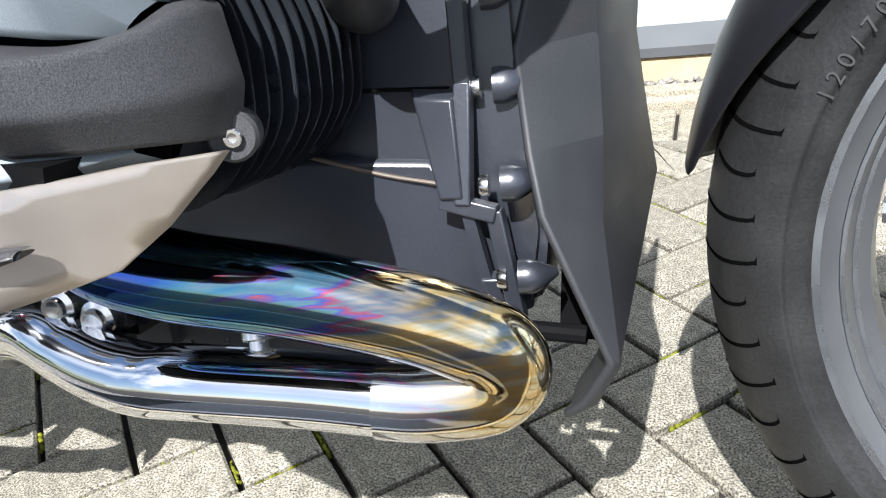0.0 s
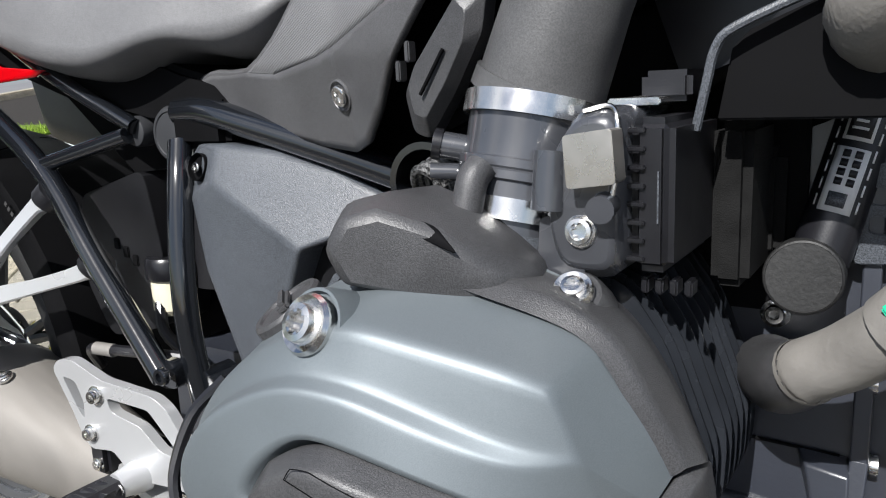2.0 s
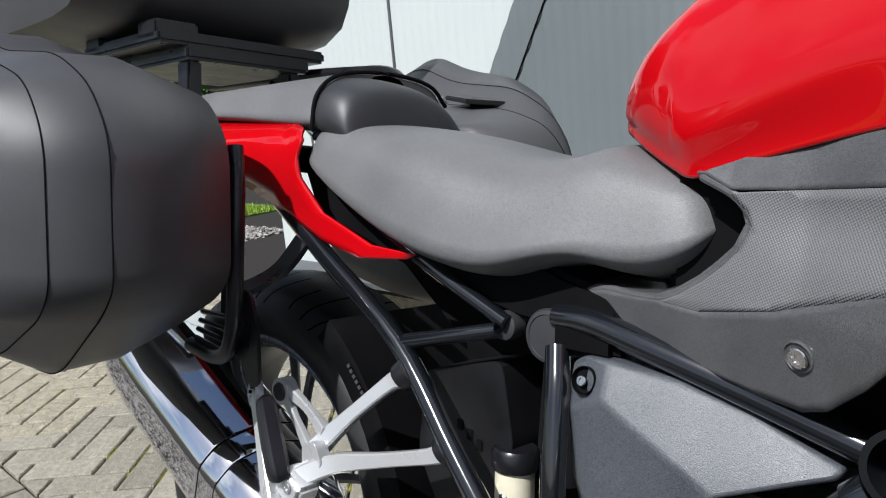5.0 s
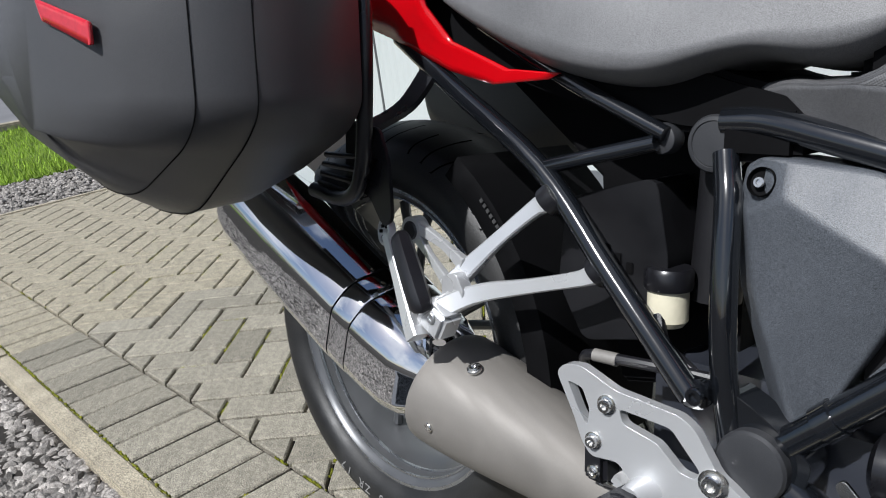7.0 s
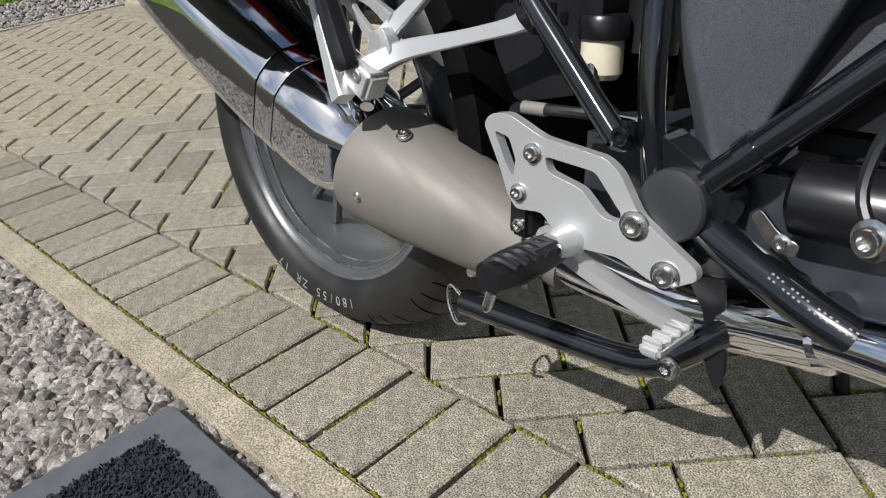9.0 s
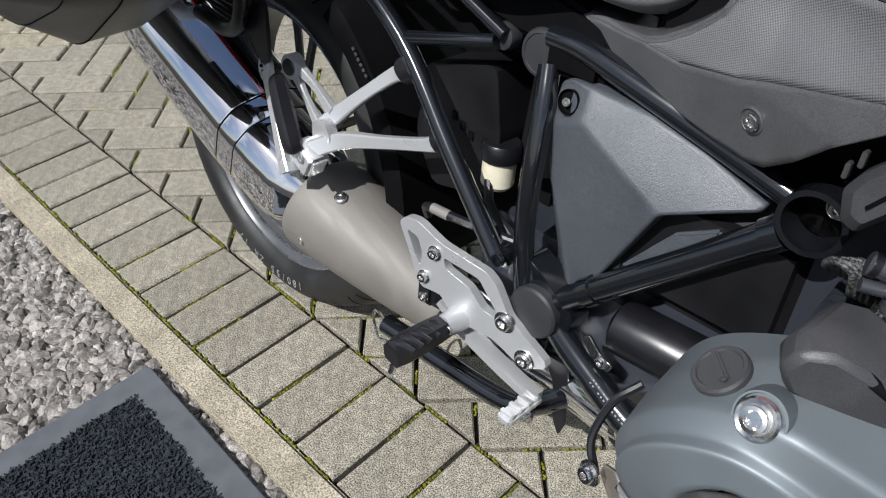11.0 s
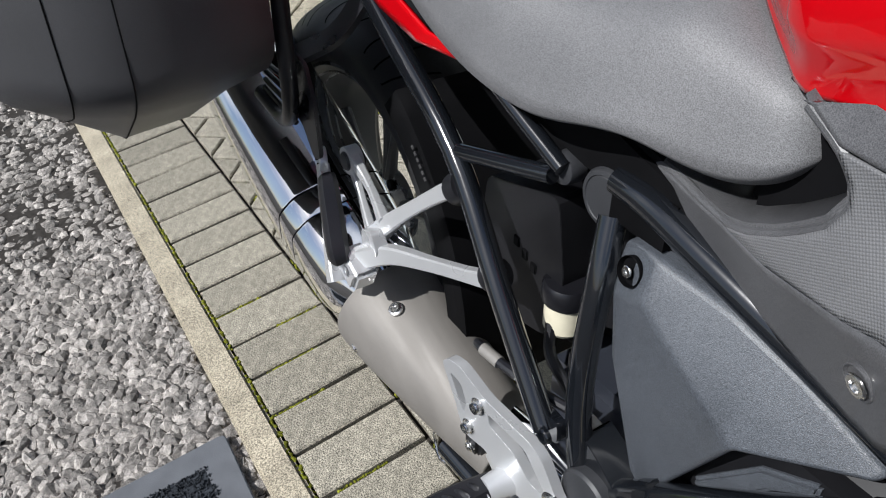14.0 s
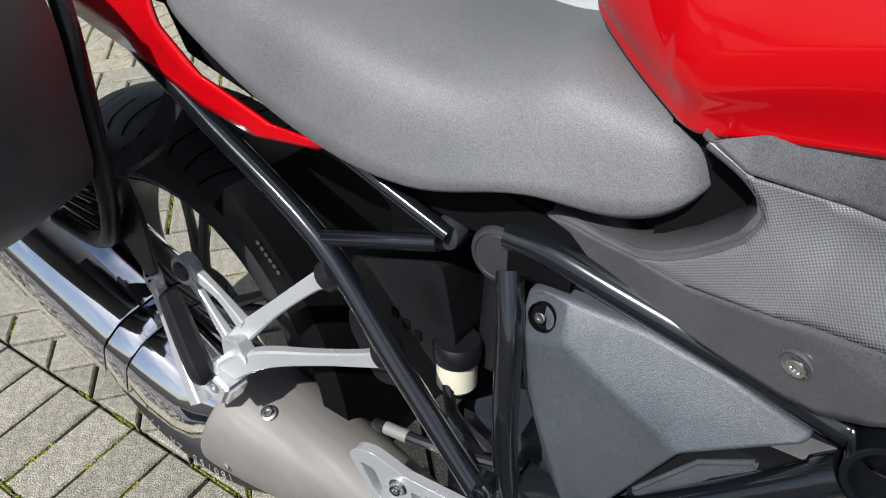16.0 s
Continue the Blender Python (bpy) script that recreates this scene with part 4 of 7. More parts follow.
# -- frame
frame_root = part("frame", tube([(0.105, -0.118, 0.735), (0.20, -0.119, 0.672), (0.329, -0.121, 0.590), (0.43, -0.135, 0.494), (0.527, -0.148, 0.402)], 0.0118, 16, 5), M_FRAME, bike, "gloss black tubular steel frame")
part("tube", tube([(0.329, -0.121, 0.590), (0.455, -0.104, 0.620)], 0.0082, 14, 2), M_FRAME, frame_root)
part("tube", tube([(0.225, -0.098, 0.742), (0.340, -0.104, 0.684), (0.462, -0.100, 0.628)], 0.0080, 14, 4), M_FRAME, frame_root)
part("tube", tube([(0.515, -0.088, 0.640), (0.555, -0.092, 0.640), (0.610, -0.094, 0.628), (0.700, -0.094, 0.606), (0.790, -0.094, 0.582)], 0.0128, 16, 5), M_FRAME, frame_root)
part("tube", tube([(0.520, -0.095, 0.612), (0.533, -0.112, 0.570), (0.540, -0.125, 0.50), (0.545, -0.128, 0.43), (0.556, -0.125, 0.350)], 0.0120, 16, 5), M_FRAME, frame_root)
part("tube", tube([(0.585, -0.120, 0.356), (0.68, -0.118, 0.448), (0.795, -0.114, 0.560)], 0.0145, 16, 4), M_FRAME, frame_root)
part("collar", tube([(0.628, -0.120, 0.398), (0.640, -0.119, 0.410)], 0.0165, 18, 1), M_FRAME, frame_root)
part("collar", tube([(0.783, -0.114, 0.549), (0.796, -0.114, 0.561)], 0.0165, 18, 1), M_FRAME, frame_root)
part("tube", tube([(0.585, -0.115, 0.340), (0.66, -0.130, 0.312), (0.74, -0.140, 0.285), (0.83, -0.12, 0.262)], 0.0175, 16, 4), M_FRAME, frame_root)
low_line = catmull([(0.66, -0.130, 0.312), (0.74, -0.140, 0.285), (0.83, -0.12, 0.262)], 18)
for k in range(3, 26):
    d_ = Vector(low_line[k + 1] - low_line[k]).normalized()
    n_ = (Vector((0, -0.78, 0.62)) - d_ * Vector((0, -0.78, 0.62)).dot(d_)).normalized()
    for off in (-0.0028, 0.0028):
        if (k * 7 + int(off > 0) * 3) % 5 == 0:
            continue
        m_ = Matrix((d_.to_4d(), n_.to_4d(), n_.cross(d_).to_4d(), (0, 0, 0, 1))).transposed()
        p_ = Vector(low_line[k]) + n_ * 0.0172 + n_.cross(d_) * (off * 0.8)
        for r_ in range(3):
            m_[r_][3] = p_[r_]
        m_[3][0] = m_[3][1] = m_[3][2] = 0
        m_[3][3] = 1
        part("label_bar", turned(box(-0.0011, 0.0011, -0.0004, 0.0004, -0.0008, 0.0008), m_), M_PRINT, frame_root)
ring_bm = lathe([(0.0285, -0.020), (0.0285, 0.012), (0.0235, 0.012), (0.0235, -0.020)], (0.818, -0.118, 0.588), (0, 1, 0), 28, closed=True)
part("open_collar", ring_bm, M_FRAME, frame_root, "open black frame boss")
part("boss_floor", lathe([(0.0, 0), (0.0235, 0)], (0.818, -0.104, 0.588), (0, 1, 0), 24), M_DARK, frame_root)
bolt(frame_root, (0.826, -0.106, 0.594), 0.007, (0, -1, 0), 0.006)


def cap(at, r, depth, lip=True):
    p = [(r * 0.98, 0.0), (r, -0.002), (r, -depth), (r * 0.93, -depth - 0.003), (r * 0.80, -depth - 0.0038)]
    if lip:
        p += [(r * 0.77, -depth - 0.0026), (r * 0.74, -depth - 0.0036)]
    p += [(0.0, -depth - 0.0048)]
    return part("frame_cap", lathe(p, at, (0, 1, 0), 36), M_FAIRING, frame_root, "round black plastic frame cap")


cap((0.507, -0.070, 0.620), 0.0265, 0.022)
cap((0.455, -0.079, 0.623), 0.0150, 0.014, False)
cap((0.580, -0.102, 0.351), 0.0320, 0.038, False)
part("gusset", plate([rounded([(0.545, 0.345), (0.552, 0.41), (0.575, 0.40), (0.628, 0.365), (0.62, 0.33), (0.57, 0.318)], 0.008)], -0.095, -0.130, 0.004), M_FRAME, frame_root)
part("joint_block", box(0.512, 0.585, -0.10, -0.05, 0.606, 0.650, 0.008), M_DARK, frame_root)
part("tab", plate([rounded([(0.512, 0.418), (0.540, 0.418), (0.542, 0.392), (0.516, 0.388)], 0.008)], -0.135, -0.146, 0.002), M_FRAME, frame_root)
bolt(frame_root, (0.535, -0.154, 0.407), 0.0085, (0, -1, 0), 0.006, M_FRAME, False)
# black boxes and the shock, seen through the frame
part("suspension_box", plate([rounded([(0.335, 0.555), (0.445, 0.585), (0.462, 0.50), (0.445, 0.42), (0.36, 0.40), (0.325, 0.46)], 0.014)], -0.02, -0.085, 0.006), M_HOUSING, bike, "black suspension unit housing with raised marks")
for k in range(3):
    part("raised_mark", box(0.385 + 0.014 * k, 0.394 + 0.014 * k, -0.0868, -0.084, 0.500 - 0.008 * k, 0.512 - 0.008 * k, 0.001), M_DARK, bike)
# added filler plates, coloured near black for the shade within frame and under seat
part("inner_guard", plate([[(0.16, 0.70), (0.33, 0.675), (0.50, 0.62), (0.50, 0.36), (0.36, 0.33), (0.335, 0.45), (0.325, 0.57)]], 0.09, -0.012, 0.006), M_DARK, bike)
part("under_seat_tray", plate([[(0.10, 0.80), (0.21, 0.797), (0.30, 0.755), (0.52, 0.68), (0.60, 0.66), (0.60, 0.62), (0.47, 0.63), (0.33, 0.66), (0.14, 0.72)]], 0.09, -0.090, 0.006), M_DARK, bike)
reservoir = part("brake_reservoir", lathe([(0, -0.032), (0.016, -0.032), (0.0205, -0.026), (0.0205, 0.008), (0, 0.008)], (0.456, -0.074, 0.468), (0, 0, 1), 28), M_RESERVOIR, bike, "cream brake fluid reservoir with a black cap")
part("cap", lathe([(0.0, 0.006), (0.0235, 0.006), (0.0245, 0.009), (0.0245, 0.024), (0.022, 0.028), (0, 0.0285)], (0.456, -0.074, 0.468), (0, 0, 1), 28), M_SMOOTHBLACK, reservoir, "black screw cap")
part("brake_hose", tube([(0.456, -0.09, 0.450), (0.470, -0.10, 0.425), (0.500, -0.10, 0.405), (0.52, -0.10, 0.39)], 0.006, 10, 4), M_SMOOTHBLACK, bike)
line = part("brake_line", tube([(0.395, -0.125, 0.385), (0.405, -0.140, 0.408), (0.43, -0.142, 0.413), (0.490, -0.134, 0.415), (0.53, -0.12, 0.412)], 0.0055, 10, 4), M_SMOOTHBLACK, bike)
part("ferrule", tube([(0.418, -0.1425, 0.4125), (0.444, -0.1405, 0.4130)], 0.0066, 12, 1), M_HOSE, line)
part("spring", tube([(0.490, -0.03, 0.60), (0.485, -0.035, 0.46)], 0.026, 20, 2), M_HOUSING, bike, "black body of the rear shock")
part("lower_engine", box(0.44, 0.86, -0.085, 0.09, 0.225, 0.40, 0.02), M_ENGINE, bike, "dark gearbox and engine underside")
part("starter_motor", lathe([(0, 0), (0.020, 0), (0.030, 0.006), (0.031, 0.016), (0.031, 0.12), (0.026, 0.13), (0, 0.13)], (0.665, -0.105, 0.372), (1, 0.05, 0.02), 28), M_SMOOTHBLACK, bike, "black cylindrical starter motor cover")
part("starter_bracket", plate([rounded([(0.655, 0.368), (0.672, 0.352), (0.690, 0.346), (0.686, 0.334), (0.664, 0.340), (0.648, 0.360)], 0.005)], -0.140, -0.136, 0.001), M_STEEL, bike)
bolt(bike, (0.676, -0.141, 0.344), 0.0055, (0, -1, 0), 0.004)
part("gear_housing", box(0.62, 0.84, -0.10, 0.08, 0.40, 0.56, 0.03, 3), M_HOUSING, bike, "black engine housing behind the frame tube")
for k in range(4):
    dx = 0.0045 * k
    part("cable_loop", tube([(0.8482 + dx, -0.165, 0.5754), (0.8502 + dx, -0.192, 0.5934 + 0.3 * dx), (0.8582 + dx, -0.203, 0.6054 + 0.5 * dx), (0.8702 + dx, -0.203, 0.6014 + 0.3 * dx), (0.8722 + dx, -0.195, 0.5834), (0.8702 + dx, -0.175, 0.5694)], 0.0030, 8, 5), M_BRAID, bike)
# added box that closes the view behind the cover, its shade given by colour
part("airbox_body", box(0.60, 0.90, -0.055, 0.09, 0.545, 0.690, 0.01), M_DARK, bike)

# airbox side cover: faceted grey plastic
AV = [(0.541, -0.100, 0.604), (0.556, -0.108, 0.612), (0.584, -0.106, 0.612), (0.645, -0.100, 0.606), (0.706, -0.096, 0.590), (0.770, -0.095, 0.565), (0.766, -0.098, 0.556),
      (0.690, -0.131, 0.529), (0.584, -0.122, 0.580), (0.550, -0.115, 0.566), (0.534, -0.098, 0.570), (0.536, -0.090, 0.495), (0.574, -0.086, 0.378), (0.606, -0.104, 0.372), (0.636, -0.114, 0.420),
      (0.560, -0.114, 0.500), (0.596, -0.106, 0.385)]
bm = bmesh.new()
vs = [bm.verts.new(p) for p in AV]
for f in ((2, 3, 4, 5, 6, 7, 8), (0, 1, 2, 8, 9, 10), (10, 9, 15, 16, 12, 11), (9, 8, 7, 14, 13, 16, 15), (12, 16, 13)):
    bm.faces.new([vs[k] for k in f])
rim = (0, 1, 2, 3, 4, 5, 6, 7, 14, 13, 12, 11, 10)
back = {k: bm.verts.new((AV[k][0], -0.060, AV[k][2])) for k in rim}
for a, c in zip(rim, rim[1:] + rim[:1]):
    bm.faces.new((vs[a], vs[c], back[c], back[a]))
airbox = part("airbox_cover", bm, M_GREY, bike, "graphite grey plastic side cover with folded facets", bevel=0.005, angle=40)
airbox.modifiers["edge"].angle_limit = radians(7)
airbox.modifiers["edge"].segments = 4
part("bolt_pocket", lathe([(0.0125, 0.006), (0.0125, 0.0004), (0.0120, 0.0000), (0.0112, 0.005), (0.0, 0.006)], (0.5615, -0.1150, 0.593), (0.10, 1, -0.25), 28), M_DARK, airbox)
bolt(airbox, (0.5605, -0.1140, 0.592), 0.0048, (-0.1, -1, 0.2), 0.0022, M_STEEL, False)
part("lower_fin", plate([[(0.652, 0.440), (0.700, 0.505), (0.742, 0.530), (0.742, 0.520), (0.712, 0.492), (0.668, 0.428)]], -0.075, -0.105, 0.003), M_GREY, airbox)
# thin near-black plate: the gap's shade as colour
part("shadow_gap", plate([[(0.640, 0.425), (0.70, 0.51), (0.765, 0.552), (0.70, 0.505)]], -0.072, -0.078, 0.0), M_DARK, airbox)

# -- rider footrest plate
FP = rounded([(0.396, 0.398), (0.404, 0.408), (0.422, 0.410), (0.458, 0.393), (0.520, 0.384), (0.534, 0.374), (0.556, 0.338), (0.609, 0.302), (0.611, 0.292), (0.590, 0.280), (0.572, 0.281), (0.540, 0.296),
              (0.500, 0.296), (0.478, 0.304), (0.462, 0.322), (0.434, 0.320), (0.424, 0.334), (0.416, 0.356)], 0.006, 3)
H1 = rounded([(0.408, 0.392), (0.424, 0.388), (0.432, 0.368), (0.430, 0.350), (0.422, 0.362)], 0.004)
H2 = rounded([(0.462, 0.376), (0.512, 0.370), (0.540, 0.336), (0.536, 0.328), (0.522, 0.330), (0.500, 0.352), (0.466, 0.362)], 0.005)
SHEAR = Matrix(((1, 0, 0, 0.005), (0.15, 1, 0, -0.0690), (0, 0, 1, 0.003), (0, 0, 0, 1)))
footplate = part("footrest_plate", turned(plate([FP, H1, H2], -0.160, -0.171, 0.0026), SHEAR), M_SILVER, bike, "silver cast footrest plate with slots")
for x, z, r in ((0.450, 0.377, 0.0068), (0.437, 0.337, 0.0062), (0.552, 0.329, 0.0095), (0.584, 0.290, 0.0095)):
    bolt(footplate, tuple(SHEAR @ Vector((x, -0.172, z))), r, (0.1, -1, 0), 0.006)
part("plate_mount", box(0.535, 0.60, -0.136, -0.09, 0.285, 0.34, 0.008), M_FRAME, bike)
part("clevis", tube([(0.496, -0.160, 0.304, 1.1), (0.494, -0.176, 0.303, 1.0), (0.493, -0.188, 0.302, 0.9)], 0.015, 18, 3), M_SILVER, footplate)
bolt(footplate, (0.503, -0.191, 0.304), 0.0055, (0, -1, 0), 0.002, M_STEEL, False)
peg = part("footrest", tube([(0.492, -0.176, 0.301, 0.85), (0.488, -0.205, 0.297, 1.0), (0.484, -0.240, 0.293, 1.05), (0.482, -0.262, 0.291, 0.9)], 0.0155, section=[(-1, -0.5), (-0.7, -0.9), (0.7, -0.9), (1, -0.5), (1, 0.55), (0.7, 0.85), (-0.7, 0.85), (-1, 0.55)], up=(0, 0, 1)), M_SMOOTHBLACK, bike,
           "black ribbed rubber rider footrest")
for k in range(6):
    y = -0.186 - 0.0135 * k
    part("rib", tube([(0.476, y - 0.004, 0.301), (0.487, y, 0.3085), (0.503, y + 0.006, 0.303)], 0.0042, 8, 4), M_SMOOTHBLACK, peg)
part("feeler", tube([(0.482, -0.252, 0.285, 1), (0.478, -0.256, 0.262, 0.9), (0.477, -0.257, 0.256, 0.4)], 0.0052, 10, 3), M_STEEL, peg)
sw = part("brake_switch", box(0.425, 0.452, -0.170, -0.140, 0.292, 0.330, 0.005), M_SMOOTHBLACK, bike, "small black brake light switch")
bolt(sw, (0.440, -0.172, 0.305), 0.005, (0, -1, 0), 0.003)
lever = part("brake_pedal", tube([(0.455, -0.152, 0.300, 0.8), (0.490, -0.152, 0.283), (0.545, -0.151, 0.265), (0.590, -0.150, 0.254), (0.614, -0.150, 0.251, 0.9)], 0.0105, section=[(-0.5, -1), (0.5, -1), (0.6, 0), (0.5, 1), (-0.5, 1), (-0.6, 0)], per=5), M_SILVER, bike, "silver brake pedal with a toothed tip")
pad = part("pedal_tip", box(0.600, 0.620, -0.207, -0.146, 0.243, 0.254, 0.003), M_SILVER, lever)
for k in range(4):
    part("tooth", box(0.601, 0.619, -0.203 + 0.015 * k, -0.197 + 0.015 * k, 0.252, 0.2585, 0.001), M_SILVER, lever)
part("heat_tab", plate([rounded([(0.590, 0.288), (0.628, 0.290), (0.640, 0.205), (0.634, 0.180), (0.622, 0.200), (0.612, 0.255)], 0.005)], -0.116, -0.120, 0.001), M_SMOOTHBLACK, bike, "thin dark metal tab")
stand = part("centre_stand", tube([(0.338, -0.135, 0.176), (0.45, -0.132, 0.180), (0.560, -0.128, 0.187), (0.600, -0.12, 0.210), (0.64, -0.11, 0.25)], 0.0150, 16, 5), M_FRAME, bike, "folded black tubular centre stand")
part("foot", tube([(0.338, -0.135, 0.176), (0.318, -0.138, 0.192), (0.316, -0.14, 0.172), (0.330, -0.142, 0.150), (0.345, -0.14, 0.152)], 0.0022, 8, 5), M_STEEL, stand)
bolt(stand, (0.594, -0.138, 0.198), 0.0085, (0, -1, 0), 0.006)
part("axle_end", tube([(0.345, -0.11, 0.21), (0.345, -0.135, 0.215)], 0.006, 10, 1), M_STEEL, bike)

# -- passenger footrest hanger
RECT = [(-1, -0.5), (-0.8, -0.75), (0.8, -0.75), (1, -0.5), (1, 0.5), (0.8, 0.75), (-0.8, 0.75), (-1, 0.5)]
hanger = part("passenger_hanger", tube([(0.345, -0.130, 0.556, 1.0), (0.332, -0.134, 0.548, 0.80), (0.295, -0.148, 0.514, 0.72), (0.262, -0.160, 0.480, 0.95), (0.246, -0.172, 0.458, 1.1)], 0.0108, section=RECT, per=5), M_SILVER, bike, "silver cast passenger footrest hanger")
part("arm", tube([(0.408, -0.131, 0.491, 1.0), (0.392, -0.136, 0.484, 0.75), (0.340, -0.150, 0.470, 0.72), (0.285, -0.168, 0.456, 0.95), (0.255, -0.186, 0.440, 1.1), (0.245, -0.196, 0.430, 1.0)], 0.0108, section=RECT, per=5), M_SILVER, hanger)
part("web", plate([rounded([(0.240, 0.470), (0.262, 0.478), (0.276, 0.456), (0.262, 0.434), (0.240, 0.432)], 0.006)], -0.168, -0.184, 0.003), M_SILVER, hanger)
part("strut", tube([(0.258, -0.164, 0.482, 0.9), (0.215, -0.156, 0.498, 0.62), (0.170, -0.152, 0.512, 0.9)], 0.009, section=RECT, per=4), M_SILVER, hanger)
part("strut", tube([(0.238, -0.170, 0.458, 0.9), (0.196, -0.160, 0.482, 0.62), (0.164, -0.152, 0.502, 0.9)], 0.008, section=RECT, per=4), M_SILVER, hanger)
part("eye", lathe([(0.0165, -0.008), (0.0165, 0.008), (0.010, 0.008), (0.010, -0.008)], (0.160, -0.151, 0.508), (0, 1, 0), 24, closed=True), M_SILVER, hanger)
part("bush", lathe([(0.0, -0.011), (0.010, -0.011), (0.0115, -0.009), (0.0115, 0.012), (0.0, 0.012)], (0.160, -0.151, 0.508), (0, 1, 0), 20), M_SMOOTHBLACK, hanger)
for x, z in ((0.346, 0.557), (0.409, 0.492)):
    part("clamp", lathe([(0.0, -0.004), (0.0155, -0.004), (0.0165, -0.002), (0.0165, 0.012), (0, 0.012)], (x, -0.128, z), (0.6, 0.2, 0.55), 18), M_SMOOTHBLACK, hanger)
pivot = part("pivot", turned(box(-0.021, 0.021, -0.016, 0.016, -0.017, 0.017, 0.005, 3), Matrix.Translation((0.246, -0.194, 0.426)) @ Matrix.Rotation(radians(28), 4, 'Y')), M_SILVER, hanger)
bolt(hanger, (0.251, -0.2105, 0.430), 0.0065, (0, -1, 0), 0.002, M_ALU, False)
ppeg = part("passenger_footrest", tube([(0.232, -0.214, 0.404, 1.25), (0.222, -0.211, 0.417, 1.2), (0.184, -0.197, 0.462, 0.9), (0.148, -0.183, 0.505, 0.8)], 0.0082, section=[(-1, -0.8), (-0.8, -1), (0.8, -1), (1, -0.8), (1, 0.8), (0.8, 1), (-0.8, 1), (-1, 0.8)], per=3), M_SILVER, bike, "folded passenger footrest with black rubber")
part("rubber", tube([(0.240, -0.210, 0.436, 0.75), (0.236, -0.210, 0.444, 1.0), (0.208, -0.201, 0.478, 1.0), (0.184, -0.193, 0.507, 0.85), (0.180, -0.192, 0.511, 0.4)], 0.0120, section=[(-0.9, -0.9), (-0.4, -1.1), (0.4, -1.1), (0.9, -0.9), (1.05, 0.2), (0.6, 0.8), (-0.6, 0.8), (-1.05, 0.2)], per=4), M_SMOOTHBLACK, ppeg, "black rubber pad")
end_ = part("round_end", lathe([(0.0, -0.004), (0.0165, -0.004), (0.0175, 0), (0.0165, 0.005), (0.0135, 0.0055), (0.0125, 0.0025), (0, 0.002)], (0.144, -0.182, 0.508), (-0.25, -1, 0.1), 28), M_SILVER, ppeg)
for a in range(6):
    part("hole", lathe([(0.0022, 0.0), (0.0022, 0.003), (0, 0.003)], (0.144 + 0.0075 * math.cos(a * 1.047), -0.1835, 0.508 + 0.0075 * math.sin(a * 1.047)), (-0.25, -1, 0.1), 8), M_DARK, end_)

# -- rear splash guard and case bracket
rings = []
for k in range(12):
    a = radians(-14 + 6.4 * k)
    r_ = 0.334 - 0.004 * math.sin(k * 0.28)
    rings.append([(math.cos(a) * (r_ - (0.026 if abs(s) > 1.0 else 0.0)), s * 0.103, 0.313 + math.sin(a) * (r_ - (0.026 if abs(s) > 1.0 else 0.0))) for s in (-1.06, -1, -0.6, 0, 0.6, 1, 1.06)])
gf = part("mud_guard", loft(rings, closed_ring=False), M_DARK, bike, "black plastic mud guard hugging the front of the rear tyre", solid=0.004, angle=40)
for k in range(6):
    part("print_bar", turned(box(-0.0022, 0.0022, -0.0004, 0.0004, -0.0024, 0.0024), Matrix.Translation((0.232 + 0.0050 * k, -0.1115, 0.545 - 0.0055 * k)) @ Matrix.Rotation(radians(48), 4, 'Y')), M_PRINTDARK, gf)
bracket = part("case_bracket", tube([(0.16, -0.115, 0.70, 1), (0.150, -0.150, 0.655, 1), (0.125, -0.185, 0.630, 1), (0.118, -0.192, 0.620, 1)], 0.016, section=[(-0.2, -1), (0.2, -1), (0.2, 1), (-0.2, 1)], per=5, up=(1, 0, 0)), M_SMOOTHBLACK, bike, "black sheet-metal side case bracket")
part("side_plate", plate([rounded([(0.085, 0.640), (0.150, 0.630), (0.165, 0.590), (0.168, 0.525), (0.150, 0.515), (0.125, 0.550), (0.080, 0.560)], 0.008)], -0.188, -0.193, 0.001), M_SMOOTHBLACK, bracket)
part("hoop", tube([(0.142, -0.205, 0.80), (0.150, -0.208, 0.76), (0.150, -0.21, 0.68), (0.130, -0.205, 0.580), (0.09, -0.20, 0.545), (0.02, -0.20, 0.55)], 0.0095, 12, 6), M_SMOOTHBLACK, bracket)
for k in range(4):
    part("grille_bar", tube([(0.03 + 0.006 * k, -0.198, 0.560 + 0.012 * k), (0.115, -0.196, 0.548 + 0.016 * k)], 0.0035, 8, 1), M_SMOOTHBLACK, bracket)

# -- seats
def saddle(stations, name, label, material):
    """Loft of cross-sections: x, half width at the base, base height, shoulder half width, shoulder height, top height."""
    rings = []
    for x, wb, zb, ws, zs, zt in stations:
        half = [(0.0, zt), (-0.50 * ws, zt - 0.003), (-0.80 * ws, (zt * 2 + zs) / 3), (-(ws - 0.010), zs), (-(ws + 0.002), zs + (zb - zs) * 0.66), (-max(wb, ws - 0.036), zb)]
        ring = [(x, y, z) for y, z in half] + [(x, -y, z) for y, z in reversed(half[1:])] + []
        rings.append(ring)
    rings = [[(rings[0][0][0] - 0.001, y * 0.3, (z + rings[0][0][2]) / 2) for _, y, z in rings[0]]] + rings + [[(rings[-1][0][0] + 0.001, y * 0.3, (z + rings[-1][0][2]) / 2) for _, y, z in rings[-1]]]
    return part(name, skin(rings, (), ((3, 0.25), (4, 0.6), (7, 0.6), (8, 0.25)), True), material, bike, label, sub=2)


